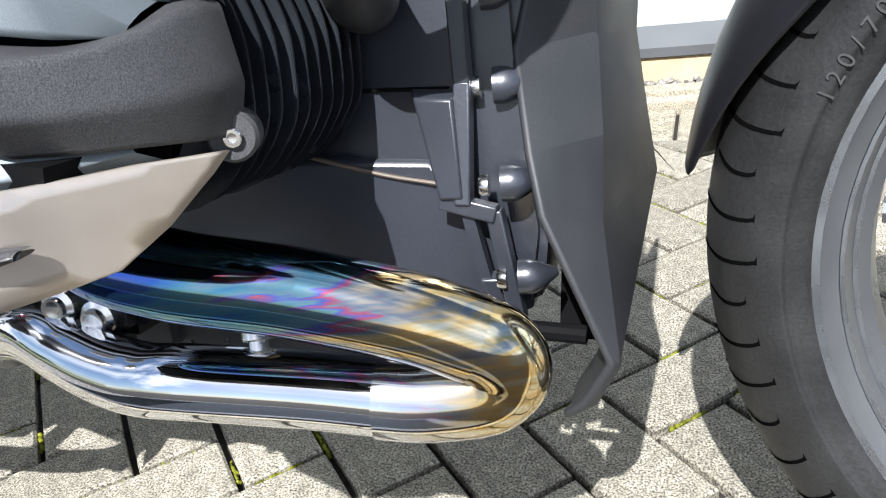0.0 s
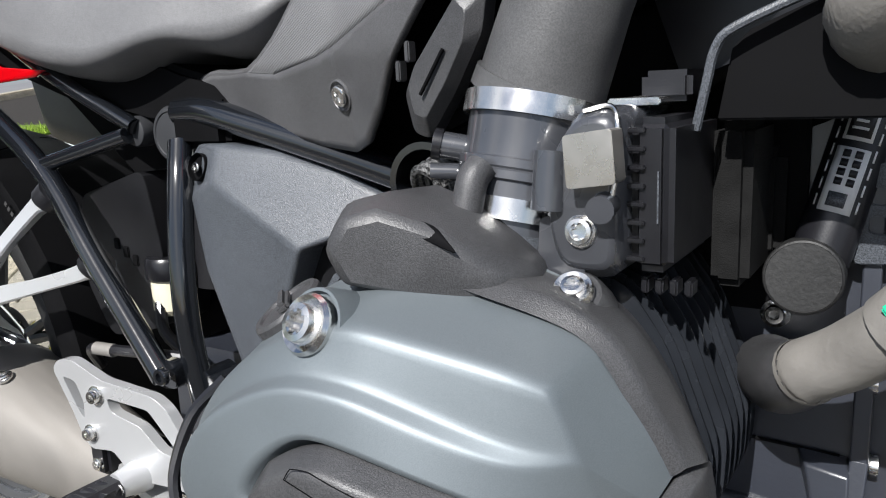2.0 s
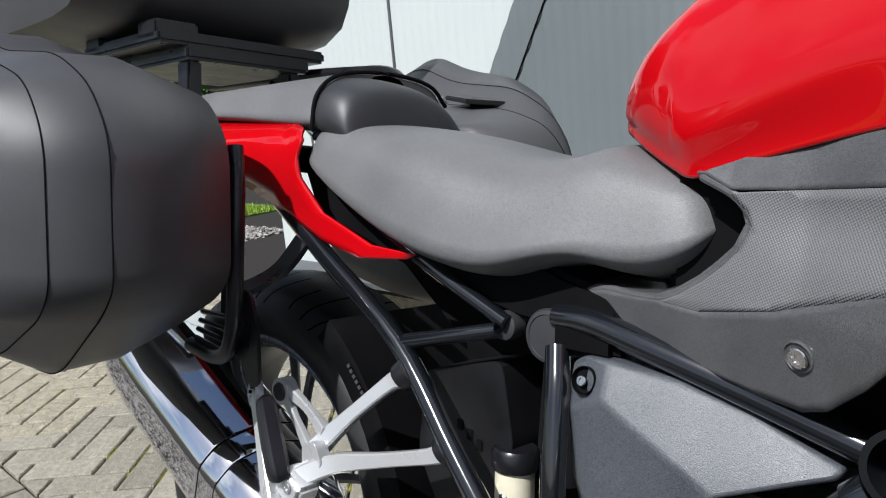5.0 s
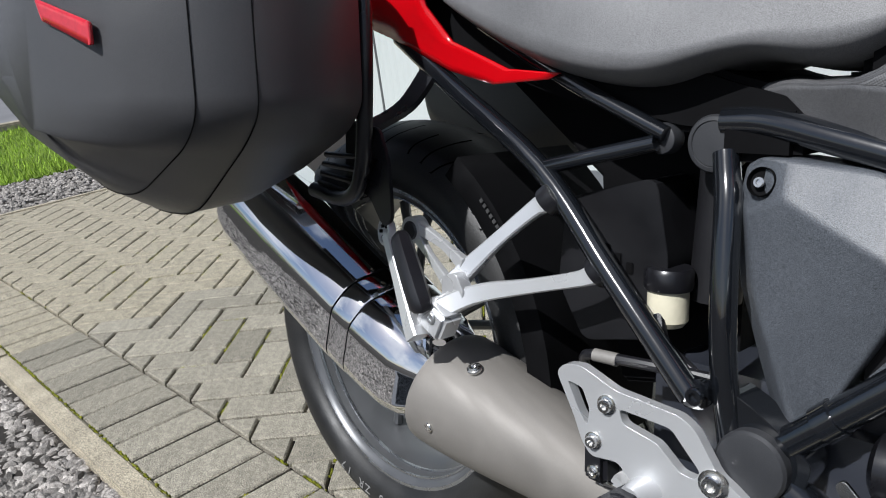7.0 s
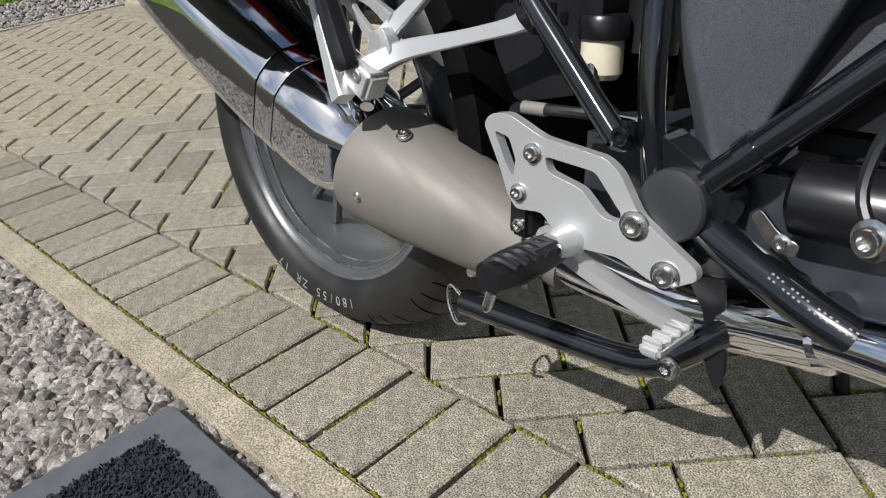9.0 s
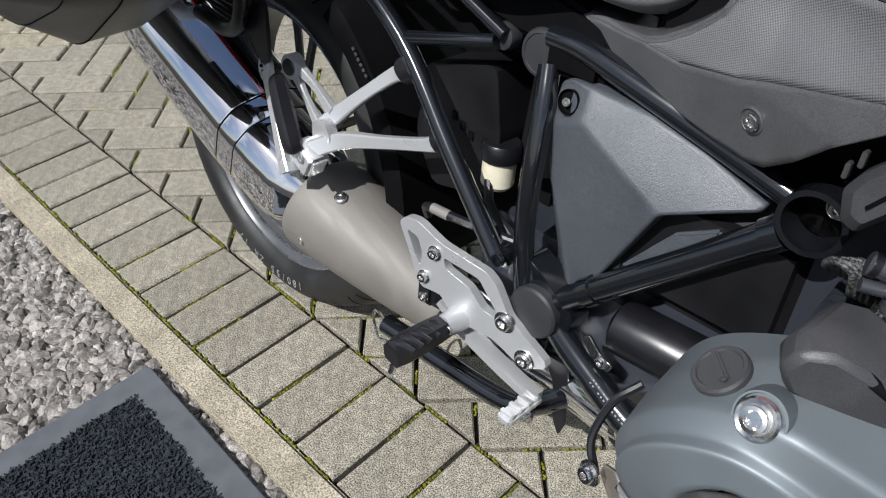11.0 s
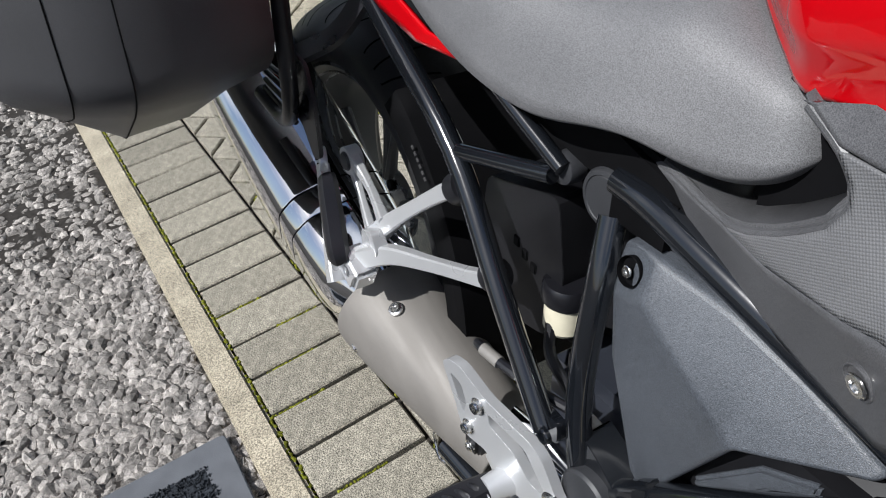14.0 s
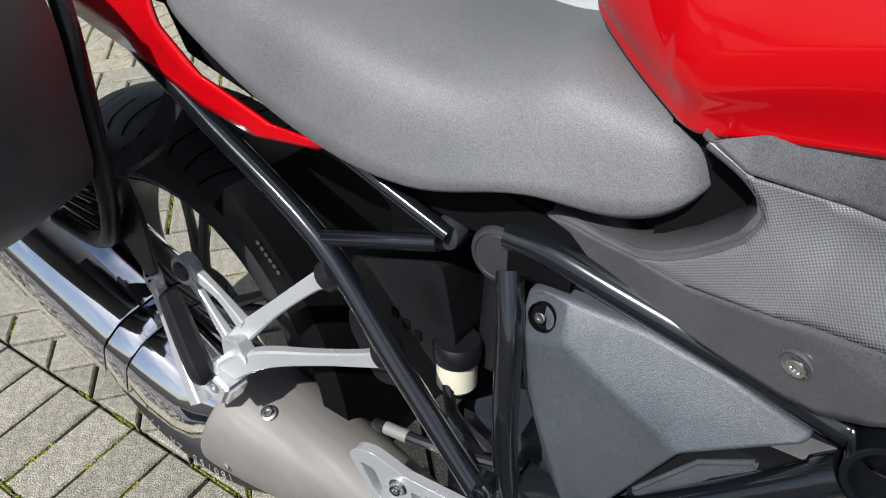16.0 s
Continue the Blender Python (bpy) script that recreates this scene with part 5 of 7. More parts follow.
seat = saddle([(0.150, 0.080, 0.800, 0.085, 0.812, 0.822), (0.160, 0.100, 0.775, 0.122, 0.818, 0.834), (0.20, 0.104, 0.742, 0.130, 0.808, 0.836), (0.30, 0.104, 0.692, 0.142, 0.780, 0.824),
               (0.35, 0.102, 0.676, 0.145, 0.765, 0.814), (0.40, 0.106, 0.665, 0.146, 0.750, 0.802), (0.46, 0.106, 0.662, 0.140, 0.735, 0.790), (0.51, 0.104, 0.684, 0.134, 0.733, 0.790), (0.545, 0.102, 0.689, 0.128, 0.742, 0.803),
               (0.565, 0.098, 0.684, 0.123, 0.748, 0.802), (0.60, 0.090, 0.676, 0.115, 0.752, 0.789), (0.63, 0.084, 0.684, 0.110, 0.752, 0.778), (0.650, 0.080, 0.700, 0.103, 0.748, 0.768), (0.664, 0.070, 0.722, 0.088, 0.742, 0.758), (0.668, 0.05, 0.735, 0.05, 0.745, 0.752)], "rider_seat", "dark grey vinyl rider seat", M_SEAT)
pass_seat = saddle([(-0.21, 0.06, 0.862, 0.06, 0.875, 0.885), (-0.20, 0.098, 0.850, 0.100, 0.880, 0.896), (-0.10, 0.108, 0.842, 0.112, 0.876, 0.896), (0.02, 0.112, 0.832, 0.116, 0.872, 0.898),
                    (0.12, 0.114, 0.822, 0.116, 0.866, 0.900), (0.165, 0.114, 0.818, 0.116, 0.866, 0.900), (0.170, 0.112, 0.820, 0.114, 0.864, 0.898)], "passenger_seat", "dark grey vinyl passenger seat", M_SEAT)
PAD = [(-0.112, 0.806), (-0.117, 0.842), (-0.108, 0.870), (-0.086, 0.886), (-0.055, 0.892), (-0.02, 0.893), (0.02, 0.889), (0.050, 0.880), (0.075, 0.866), (0.096, 0.844), (0.104, 0.818), (0.102, 0.80)]
part("front_pad", loft([[(x - 0.05 * (z - 0.80), y * f, z - dz) for y, z in PAD] for x, f, dz in ((0.164, 0.985, 0.0), (0.172, 1.0, 0.0), (0.204, 1.0, 0.006), (0.224, 0.96, 0.016), (0.234, 0.88, 0.034))]), M_FAIRING, pass_seat, "black padded front of the passenger seat", sub=2)
part("seat_step_trim", tube([(0.165, -0.115, 0.824), (0.170, -0.110, 0.866), (0.172, -0.075, 0.892), (0.173, 0.0, 0.900), (0.172, 0.075, 0.892), (0.170, 0.110, 0.866)], 0.0028, 8, 5), M_DARK, pass_seat)

# red tail panel
TP = [(-0.240, 0.850), (-0.114, 0.846), (0.122, 0.834), (0.158, 0.824), (0.172, 0.810), (0.165, 0.790), (0.171, 0.765), (0.206, 0.724), (0.283, 0.692), (0.350, 0.686), (0.335, 0.680), (0.262, 0.676), (0.200, 0.692), (0.108, 0.731), (0.020, 0.763), (-0.068, 0.797), (-0.200, 0.835)]
tail = part("tail_panel", sheet([TP], lambda x, z: -0.124 - 0.012 * math.exp(-((z - 0.78) / 0.05) ** 2) + 0.03 * max(0, z - 0.815) / 0.03 + 0.010 * max(0, (x - 0.2) / 0.15), 3), M_RED, bike, "glossy red tail side panel with faint lettering", solid=0.004)
for k in range(7):
    part("script_bar", turned(box(-0.006, 0.006, -0.0004, 0.0004, -0.004, 0.004, 0.0002), Matrix.Translation((-0.060 + 0.017 * k, -0.1385, 0.815 - 0.0062 * k)) @ Matrix.Rotation(radians(20), 4, 'Y')), M_BLUE, tail)

# -- fuel tank
def tank_ring(x, yb, zb, yw, zw, ys, zs, zt):
    """Half section from the bottom edge, over the waist and the shoulder, to the crown."""
    h = [(yb * 0.80, zb + 0.004), (yb, zb), (yb * 1.01, zb + 0.012), (yw, zw), (ys, zs), (ys * 0.82, (zs + zt * 1.4) / 2.4), (ys * 0.45, zt - 0.006), (0.0, zt)]
    ring = [(x, -y, z) for y, z in h] + [(x, y, z) for y, z in h[-2::-1]]
    return ring


TANK = [(0.538, 0.016, 0.818, 0.018, 0.826, 0.016, 0.838, 0.844), (0.549, 0.032, 0.811, 0.040, 0.824, 0.038, 0.846, 0.858), (0.575, 0.055, 0.799, 0.068, 0.819, 0.070, 0.858, 0.885),
        (0.600, 0.072, 0.787, 0.087, 0.813, 0.090, 0.869, 0.907), (0.625, 0.087, 0.776, 0.101, 0.806, 0.101, 0.879, 0.926), (0.650, 0.101, 0.769, 0.113, 0.803, 0.106, 0.888, 0.946), (0.700, 0.117, 0.781, 0.131, 0.820, 0.122, 0.906, 0.984), (0.780, 0.142, 0.798, 0.154, 0.843, 0.146, 0.926, 1.030),
        (0.842, 0.176, 0.806, 0.172, 0.858, 0.166, 0.925, 1.042), (0.868, 0.191, 0.807, 0.178, 0.860, 0.172, 0.915, 1.046), (0.890, 0.200, 0.798, 0.208, 0.842, 0.214, 0.900, 1.048),
        (0.940, 0.225, 0.774, 0.228, 0.815, 0.220, 0.890, 1.048), (0.977, 0.236, 0.756, 0.240, 0.800, 0.224, 0.885, 1.045), (1.030, 0.230, 0.773, 0.236, 0.815, 0.215, 0.895, 1.035),
        (1.090, 0.205, 0.798, 0.210, 0.840, 0.190, 0.910, 1.015), (1.140, 0.150, 0.835, 0.160, 0.865, 0.150, 0.915, 0.985), (1.160, 0.08, 0.86, 0.08, 0.88, 0.08, 0.91, 0.95)]
TANK = [tuple(float(v) for v in q) for q in catmull(TANK, 3)]
tank_bm = loft([tank_ring(*r) for r in TANK])
cl = tank_bm.edges.layers.float.get("crease_edge") or tank_bm.edges.layers.float.new("crease_edge")
n_ring = 15
tank_bm.verts.ensure_lookup_table()
for i in range(len(TANK) - 1):
    for k, c in ((1, 1.0), (n_ring - 2, 1.0)) + (((3, 0.75), (n_ring - 4, 0.75)) if 12 <= i < 30 else ()):
        e = tank_bm.edges.get((tank_bm.verts[i * n_ring + k], tank_bm.verts[(i + 1) * n_ring + k]))
        if e:
            e[cl] = c
for i, c in ((15, 0.5), (27, 0.85), (30, 0.9), (36, 0.8)):
    for k in (0, 1, 2, 3, 4):
        for kk in (k, n_ring - 1 - k):
            a, b2 = tank_bm.verts[i * n_ring + kk], tank_bm.verts[i * n_ring + (kk + 1 if kk < 7 else kk - 1)]
            e = tank_bm.edges.get((a, b2))
            if e:
                e[cl] = c
tank = part("fuel_tank", tank_bm, M_RED, bike, "glossy red fuel tank with sculpted knee hollows", sub=2)
badge = part("badge", lathe([(0.0345, -0.006), (0.0345, 0.0005), (0.033, 0.0022), (0.030, 0.0016)], (0.992, -0.2200, 0.8985), (0.05, -0.92, 0.38), 40, caps=True), M_STEEL, tank, "round chrome-rimmed badge in black, white and blue")
bmat = Matrix.Translation((0.992, -0.2200, 0.8985)) @ Vector((0.05, -0.92, 0.38)).to_track_quat('Z', 'Y').to_matrix().to_4x4()
part("badge_ring", turned(lathe([(0.0318, 0.0015), (0.0312, 0.0036), (0.0205, 0.0038), (0.0205, 0.0015)], (0, 0, 0), (0, 0, 1), 40, closed=True), bmat), M_SMOOTHBLACK, badge)
for k in range(4):
    bmq = bmesh.new()
    vs = [bmq.verts.new((0, 0, 0.0042))] + [bmq.verts.new((0.0203 * math.cos(radians(90 * k + 9 * j)), 0.0203 * math.sin(radians(90 * k + 9 * j)), 0.0042)) for j in range(11)]
    for j in range(1, 11):
        bmq.faces.new((vs[0], vs[j], vs[j + 1]))
    part("badge_quarter", turned(bmq, bmat), M_BLUE if k % 2 else M_WHITE, badge, solid=0.0006)

# -- black knee panel under the tank
def skin_y(x, z):
    """The panel's flank: it swells forward and draws in towards its foot."""
    y = float(np.interp(x, (0.50, 0.519, 0.60, 0.65, 0.705, 0.75, 0.95, 1.1), (-0.072, -0.077, -0.100, -0.113, -0.126, -0.138, -0.238, -0.240)))
    hollow = 0.010 * math.exp(-(((x - 0.79) / 0.07) ** 2 + ((z - 0.745) / 0.03) ** 2))
    return y + hollow + 0.30 * max(0.0, 0.675 - z)


TOPLINE = [(0.668, 0.772), (0.690, 0.761), (0.740, 0.762), (0.822, 0.766), (0.852, 0.783), (0.873, 0.803)]
LOWLINE = [(0.628, 0.668), (0.668, 0.668), (0.730, 0.678), (0.776, 0.691), (0.856, 0.714), (0.891, 0.727)]
LIP = [(0.664, 0.771), (0.690, 0.759), (0.704, 0.746), (0.708, 0.734), (0.700, 0.717), (0.686, 0.704), (0.671, 0.692), (0.648, 0.678), (0.629, 0.671), (0.600, 0.670), (0.566, 0.671), (0.517, 0.663)]


def bent_y(x, z):
    """The panel's skin; above the upper line it leans in under the tank."""
    zl = float(np.interp(x, [q[0] for q in TOPLINE], [q[1] for q in TOPLINE]))
    return skin_y(x, z) + 0.40 * max(0.0, z - zl) * (1 if x < 0.873 else max(0.0, 1 - (x - 0.873) / 0.02))


knee = part("knee_panel", sheet([LIP[1:9] + LOWLINE[1:] + [(0.931, 0.744), (0.970, 0.757), (0.930, 0.781)] + TOPLINE[:1:-1]], bent_y, 9), M_KNURL, bike, "black knurled plastic knee panel", solid=0.005)
part("smooth_border", sheet([LIP[8:] + [(0.512, 0.659), (0.590, 0.636), (0.657, 0.620), (0.714, 0.611), (0.748, 0.608), (0.768, 0.615), (0.795, 0.638), (0.822, 0.668), (0.882, 0.719)] + LOWLINE[:0:-1]], lambda x, z: bent_y(x, z) - 0.0004, 9), M_PANELTOP, knee, solid=0.005)
part("smooth_border", sheet([[(0.661, 0.7725)] + TOPLINE + [(0.866, 0.808), (0.830, 0.811), (0.763, 0.801), (0.700, 0.785)]], lambda x, z: bent_y(x, z) - 0.0003, 9), M_PANELTOP, knee, solid=0.004)
part("rear_lip", tube([(x, bent_y(x, z) + 0.002, z) for x, z in LIP], 0.0042, 10, 4), M_PANELTOP, knee)
part("rear_return", loft([[(x - dx, bent_y(x, z) + dy, z + dx * 0.5) for x, z in LIP] for dx, dy in ((0.0, 0.001), (0.006, 0.004), (0.012, 0.050))], closed_ring=False), M_PANELTOP, knee, solid=0.002)
part("bolt_pocket", lathe([(0.0118, 0.004), (0.0118, -0.0004), (0.0108, -0.0010), (0.0096, 0.0008), (0.0, 0.0010)], (0.7475, -0.1346, 0.649), (0.30, 1, 0.28), 24), M_PANELTOP, knee)
bolt(knee, (0.7485, -0.1362, 0.6488), 0.0078, (-0.30, -1, -0.28), 0.0025, M_STEEL, False)

# intake shroud ahead of the panel
SHR = [[(0.904, -0.188, 0.727), (0.905, -0.194, 0.722), (0.911, -0.194, 0.714), (0.918, -0.168, 0.716)],
       [(0.935, -0.206, 0.743), (0.935, -0.222, 0.731), (0.938, -0.223, 0.708), (0.942, -0.180, 0.713)],
       [(0.970, -0.222, 0.759), (0.968, -0.232, 0.742), (0.972, -0.222, 0.708), (0.975, -0.180, 0.714)],
       [(1.010, -0.226, 0.772), (1.010, -0.228, 0.755), (1.010, -0.206, 0.718), (1.010, -0.170, 0.722)],
       [(1.060, -0.212, 0.792), (1.060, -0.208, 0.776), (1.060, -0.182, 0.738), (1.060, -0.150, 0.742)],
       [(1.130, -0.172, 0.815), (1.130, -0.165, 0.800), (1.130, -0.140, 0.762), (1.130, -0.110, 0.762)]]
part("intake_shroud", skin([[c[i] for c in SHR] for i in range(4)], ((1, 0.45), (2, 0.75)), ((1, 0.3),)), M_BLACK, bike, "matt black intake shroud under the tank", sub=2, solid=0.004)
# ribbed side flap
FL = rounded([(0.892, 0.713), (0.903, 0.703), (0.899, 0.680), (0.880, 0.650), (0.858, 0.622), (0.846, 0.626), (0.840, 0.648), (0.848, 0.664)], 0.004)
flap = part("side_flap", loft([[(x, -0.178 + 0.15 * (0.87 - x), z) for x, z in FL], [(x, -0.190 + 0.15 * (0.87 - x), z) for x, z in FL], [(x, -0.199 + 0.15 * (0.87 - x), z) for x, z in scaled(FL, 0.70)]]), M_BLACK, bike, "black plastic side flap with a slot", angle=25, bevel=0.002)
part("slot", tube([(0.861, -0.2005, 0.648), (0.878, -0.2020, 0.672)], 0.0013, 6, 1), M_DARK, flap)
for x, z in ((0.838, 0.660), (0.845, 0.671), (0.877, 0.703), (0.885, 0.713)):
    part("clip", box(x - 0.0016, x + 0.002, -0.190, -0.182, z - 0.004, z + 0.008, 0.0008), M_BLACK, flap)

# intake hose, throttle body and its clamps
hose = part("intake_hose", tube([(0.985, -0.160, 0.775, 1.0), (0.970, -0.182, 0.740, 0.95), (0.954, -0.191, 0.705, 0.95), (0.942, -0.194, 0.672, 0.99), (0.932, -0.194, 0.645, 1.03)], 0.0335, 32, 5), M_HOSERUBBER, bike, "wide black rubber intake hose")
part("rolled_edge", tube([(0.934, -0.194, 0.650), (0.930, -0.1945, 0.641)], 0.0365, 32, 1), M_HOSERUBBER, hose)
tb_ax = Vector((-0.10, -0.22, -0.97)).normalized()


def clamp_ring(at, r, parent):
    c = part("hose_clamp", lathe([(r, -0.0055), (r + 0.0014, -0.0055), (r + 0.0014, 0.0055), (r, 0.0055)], at, tuple(tb_ax), 40, closed=True), M_STEEL, parent, "bright steel hose clamp")
    q = tb_ax.orthogonal().normalized()
    for k in range(5):
        d = Matrix.Rotation(radians(200 + 14 * k), 3, tb_ax) @ q
        p = Vector(at) + d * (r + 0.002)
        part("lug", turned(box(-0.003, 0.003, -0.002, 0.002, -0.0025, 0.0025, 0.0008), Matrix.Translation(p) @ d.to_track_quat('Y', 'Z').to_matrix().to_4x4()), M_STEEL, c)


clamp_ring((0.9300, -0.198, 0.637), 0.0350, hose)
tbod = part("throttle_body", lathe([(0.0335, -0.012), (0.0325, 0.010), (0.0325, 0.022), (0.0345, 0.023), (0.0345, 0.027), (0.0335, 0.028), (0.0345, 0.029), (0.0345, 0.033), (0.0320, 0.034), (0.0320, 0.050), (0.0300, 0.052), (0.0300, 0.075), (0, 0.075)], (0.9295, -0.199, 0.632), tuple(tb_ax), 40), M_CASTBLACK, bike, "glossy black throttle body")
clamp_ring((0.9245, -0.2095, 0.586), 0.0325, tbod)
part("inlet_stub", tube([(0.9235, -0.212, 0.575), (0.921, -0.217, 0.545)], 0.0305, 28, 1), M_GREY, tbod)
part("port", tube([(0.898, -0.210, 0.618), (0.880, -0.218, 0.622)], 0.0075, 14, 1), M_CASTBLACK, tbod)
part("port_ring", tube([(0.884, -0.216, 0.621), (0.880, -0.218, 0.622)], 0.0088, 14, 1), M_SMOOTHBLACK, tbod)
part("port", tube([(0.896, -0.214, 0.606), (0.880, -0.222, 0.607)], 0.0050, 12, 1), M_CASTBLACK, tbod)
part("stub", tube([(0.958, -0.236, 0.620), (0.957, -0.239, 0.592)], 0.0085, 16, 1), M_CASTBLACK, tbod)
part("actuator", loft([[(x, y, z) for x, z in rounded([(0.955, 0.585), (0.958, 0.622), (0.972, 0.640), (0.992, 0.640), (0.992, 0.560), (0.962, 0.560)], 0.010)] for y in (-0.150, -0.232)]
                            + [[(x, -0.240, z) for x, z in scaled(rounded([(0.955, 0.585), (0.958, 0.622), (0.972, 0.640), (0.992, 0.640), (0.992, 0.560), (0.962, 0.560)], 0.010), 0.86)]]), M_CASTBLACK, tbod, "glossy black throttle actuator housing", bevel=0.002)
cover = part("actuator_cover", box(0.992, 1.012, -0.226, -0.140, 0.562, 0.634, 0.005, 3), M_SMOOTHBLACK, tbod)
for k in range(8):
    part("rib", box(0.9905, 1.000, -0.2285, -0.2245, 0.568 + 0.0085 * k, 0.5702 + 0.0085 * k, 0.0005), M_SMOOTHBLACK, cover)
part("slit", box(1.0055, 1.0063, -0.2270, -0.2258, 0.586, 0.610), M_GREY, cover)
for k in range(4):
    part("clip", box(0.994 + 0.007 * k, 0.998 + 0.007 * k, -0.214, -0.204, 0.549, 0.557, 0.001), M_SMOOTHBLACK, cover)
part("bright_bracket", plate([rounded([(0.970, 0.628), (0.993, 0.631), (0.995, 0.607), (0.972, 0.604)], 0.002)], -0.238, -0.252, 0.0012), M_SHEEN, tbod, "bright metal connector bracket")
part("edge_strip", tube([(0.974, -0.236, 0.638), (0.986, -0.234, 0.640), (0.991, -0.2385, 0.632), (0.991, -0.2400, 0.610), (0.987, -0.242, 0.590)], 0.0012, 8, 5), M_STEEL, tbod)
arm = part("lever_arm", plate([rounded([(0.952, 0.588), (0.962, 0.590), (0.966, 0.574), (0.976, 0.572), (0.974, 0.556), (0.950, 0.556)], 0.003)], -0.233, -0.238, 0.001), M_CASTBLACK, tbod)
part("knob", tube([(0.985, -0.236, 0.596), (0.987, -0.250, 0.595)], 0.0065, 14, 1), M_CASTBLACK, tbod)
star_bolt(tbod, (0.974, -0.239, 0.583), 0.0068, (0, -1, 0.1), 0.0085)
part("edge_clip", box(0.974, 1.000, -0.206, -0.150, 0.639, 0.6425, 0.0008), M_STEEL, tbod)
part("connector", box(0.985, 1.010, -0.190, -0.150, 0.640, 0.655, 0.003), M_SMOOTHBLACK, tbod)

# alarm cylinder with a printed label, behind the fins
A0, A1 = Vector((1.060, -0.104, 0.548)), Vector((1.091, -0.068, 0.680))
alarm = part("black_cylinder", tube([tuple(A0), tuple(A0.lerp(A1, 0.5)), tuple(A1)], 0.0158, 28, 3), M_SMOOTHBLACK, bike, "black cylinder with a white printed label")
part("end_cap", lathe([(0.0175, 0.034), (0.0210, 0.030), (0.0210, 0.0022), (0.0203, 0.0006), (0.0192, 0.0), (0.0190, 0.0004), (0.0, 0.0004)], (1.055, -0.126, 0.542), (-0.06, 0.95, -0.10), 40, caps=True), M_RUBBER, alarm, "round matt black end cap")
dcy = (A1 - A0).normalized()
out_n = Vector((0.02, -0.90, 0.42))
out_n = (out_n - dcy * out_n.dot(dcy)).normalized()
lab_x = out_n.cross(dcy).normalized()


def print_patch(t0, t1, a0, a1, material, r, parent, label=""):
    """A patch of print wrapped on the cylinder, from t0 to t1 along it and a0 to a1 degrees round it."""
    rows_ = [[tuple(A0 + dcy * t + (out_n * math.cos(radians(a0 + (a1 - a0) * k / 6)) + lab_x * math.sin(radians(a0 + (a1 - a0) * k / 6))) * r) for k in range(7)] for t in (t0, t1)]
    return part("label_bar" if material is not M_LABEL else "label", loft(rows_, closed_ring=False), material, parent, label, solid=0.0002)


lab = print_patch(0.026, 0.062, -34, 30, M_LABEL, 0.01595, alarm, "white printed label")
for a0, a1, n_ in ((-22, -8, 4), (0, 14, 4)):
    for k in range(n_):
        print_patch(0.041 + 0.0052 * k, 0.0450 + 0.0052 * k, a0, a1, M_SMOOTHBLACK, 0.0162, lab)
print_patch(0.029, 0.037, -18, 16, M_GREY, 0.0162, lab)
lab2 = print_patch(0.066, 0.088, -30, 26, M_LABEL, 0.01595, alarm, "white printed emblem")
print_patch(0.068, 0.086, -24, 20, M_SMOOTHBLACK, 0.0161, lab2)
for k in range(3):
    print_patch(0.072 + 0.004 * k, 0.0735 + 0.004 * k, -16 + 4 * k, 14 - 4 * k, M_LABEL, 0.0163, lab2)
lab3 = print_patch(0.092, 0.118, -30, 26, M_LABEL, 0.01595, alarm, "white printed block")
for k in range(4):
    print_patch(0.0945 + 0.0058 * k, 0.0985 + 0.0058 * k, -22, 18, M_SMOOTHBLACK, 0.0162, lab3)
for a0 in (-46, 38):
    for k in range(9):
        print_patch(0.028 + 0.0095 * k, 0.0345 + 0.0095 * k, a0, a0 + 4, M_LABEL, 0.0160, alarm)

# coolant hose
ch = part("coolant_hose", tube([(1.062, -0.158, 0.500, 1.06), (1.064, -0.160, 0.502, 1.06), (1.066, -0.162, 0.504, 1.0), (1.085, -0.174, 0.519), (1.112, -0.192, 0.548), (1.135, -0.205, 0.585), (1.160, -0.200, 0.625)], 0.0165, 20, 6), M_HOSE, bike, "dusty grey coolant hose")
part("hose_root", tube([(1.036, -0.100, 0.478, 1.2), (1.046, -0.126, 0.484, 1.2), (1.056, -0.148, 0.494, 1.08), (1.066, -0.161, 0.503, 0.9)], 0.0175, 20, 3), M_BLACK, ch)
part("clip_band", tube([(1.103, -0.187, 0.537), (1.116, -0.195, 0.553)], 0.0180, 24, 1), M_HOSE, ch)
part("clip_mark", turned(box(-0.004, 0.004, -0.0012, 0.0012, -0.009, 0.009, 0.001), Matrix.Translation((1.104, -0.205, 0.546)) @ Matrix.Rotation(radians(-35), 4, 'Y')), M_GREEN, ch, "bright green clip")
part("plate_bracket", plate([rounded([(1.075, 0.600), (1.110, 0.604), (1.118, 0.548), (1.076, 0.545)], 0.004), rounded(scaled([(1.083, 0.588), (1.092, 0.588), (1.092, 0.579), (1.083, 0.579)], 1.1), 0.004), rounded(scaled([(1.083, 0.572), (1.092, 0.572), (1.092, 0.563), (1.083, 0.563)], 1.1), 0.004)], -0.093, -0.097, 0.0008), M_GREY, bike, "grey metal plate with two holes")
part("foam_pad", box(0.985, 1.040, -0.100, 0.05, 0.545, 0.610, 0.006), M_FOAM, bike, "speckled black foam pad")
part("foam_pad", box(1.012, 1.032, -0.155, -0.09, 0.540, 0.628, 0.005), M_FOAM, bike)
part("electrics_box", box(0.985, 1.12, -0.055, 0.05, 0.60, 0.70, 0.008), M_DARK, bike, "dark electrics box")
bolt(bike, (1.018, -0.057, 0.614), 0.007, (0, -1, 0), 0.004)
bolt(bike, (1.036, -0.088, 0.509), 0.006, (0, -1, 0), 0.004)
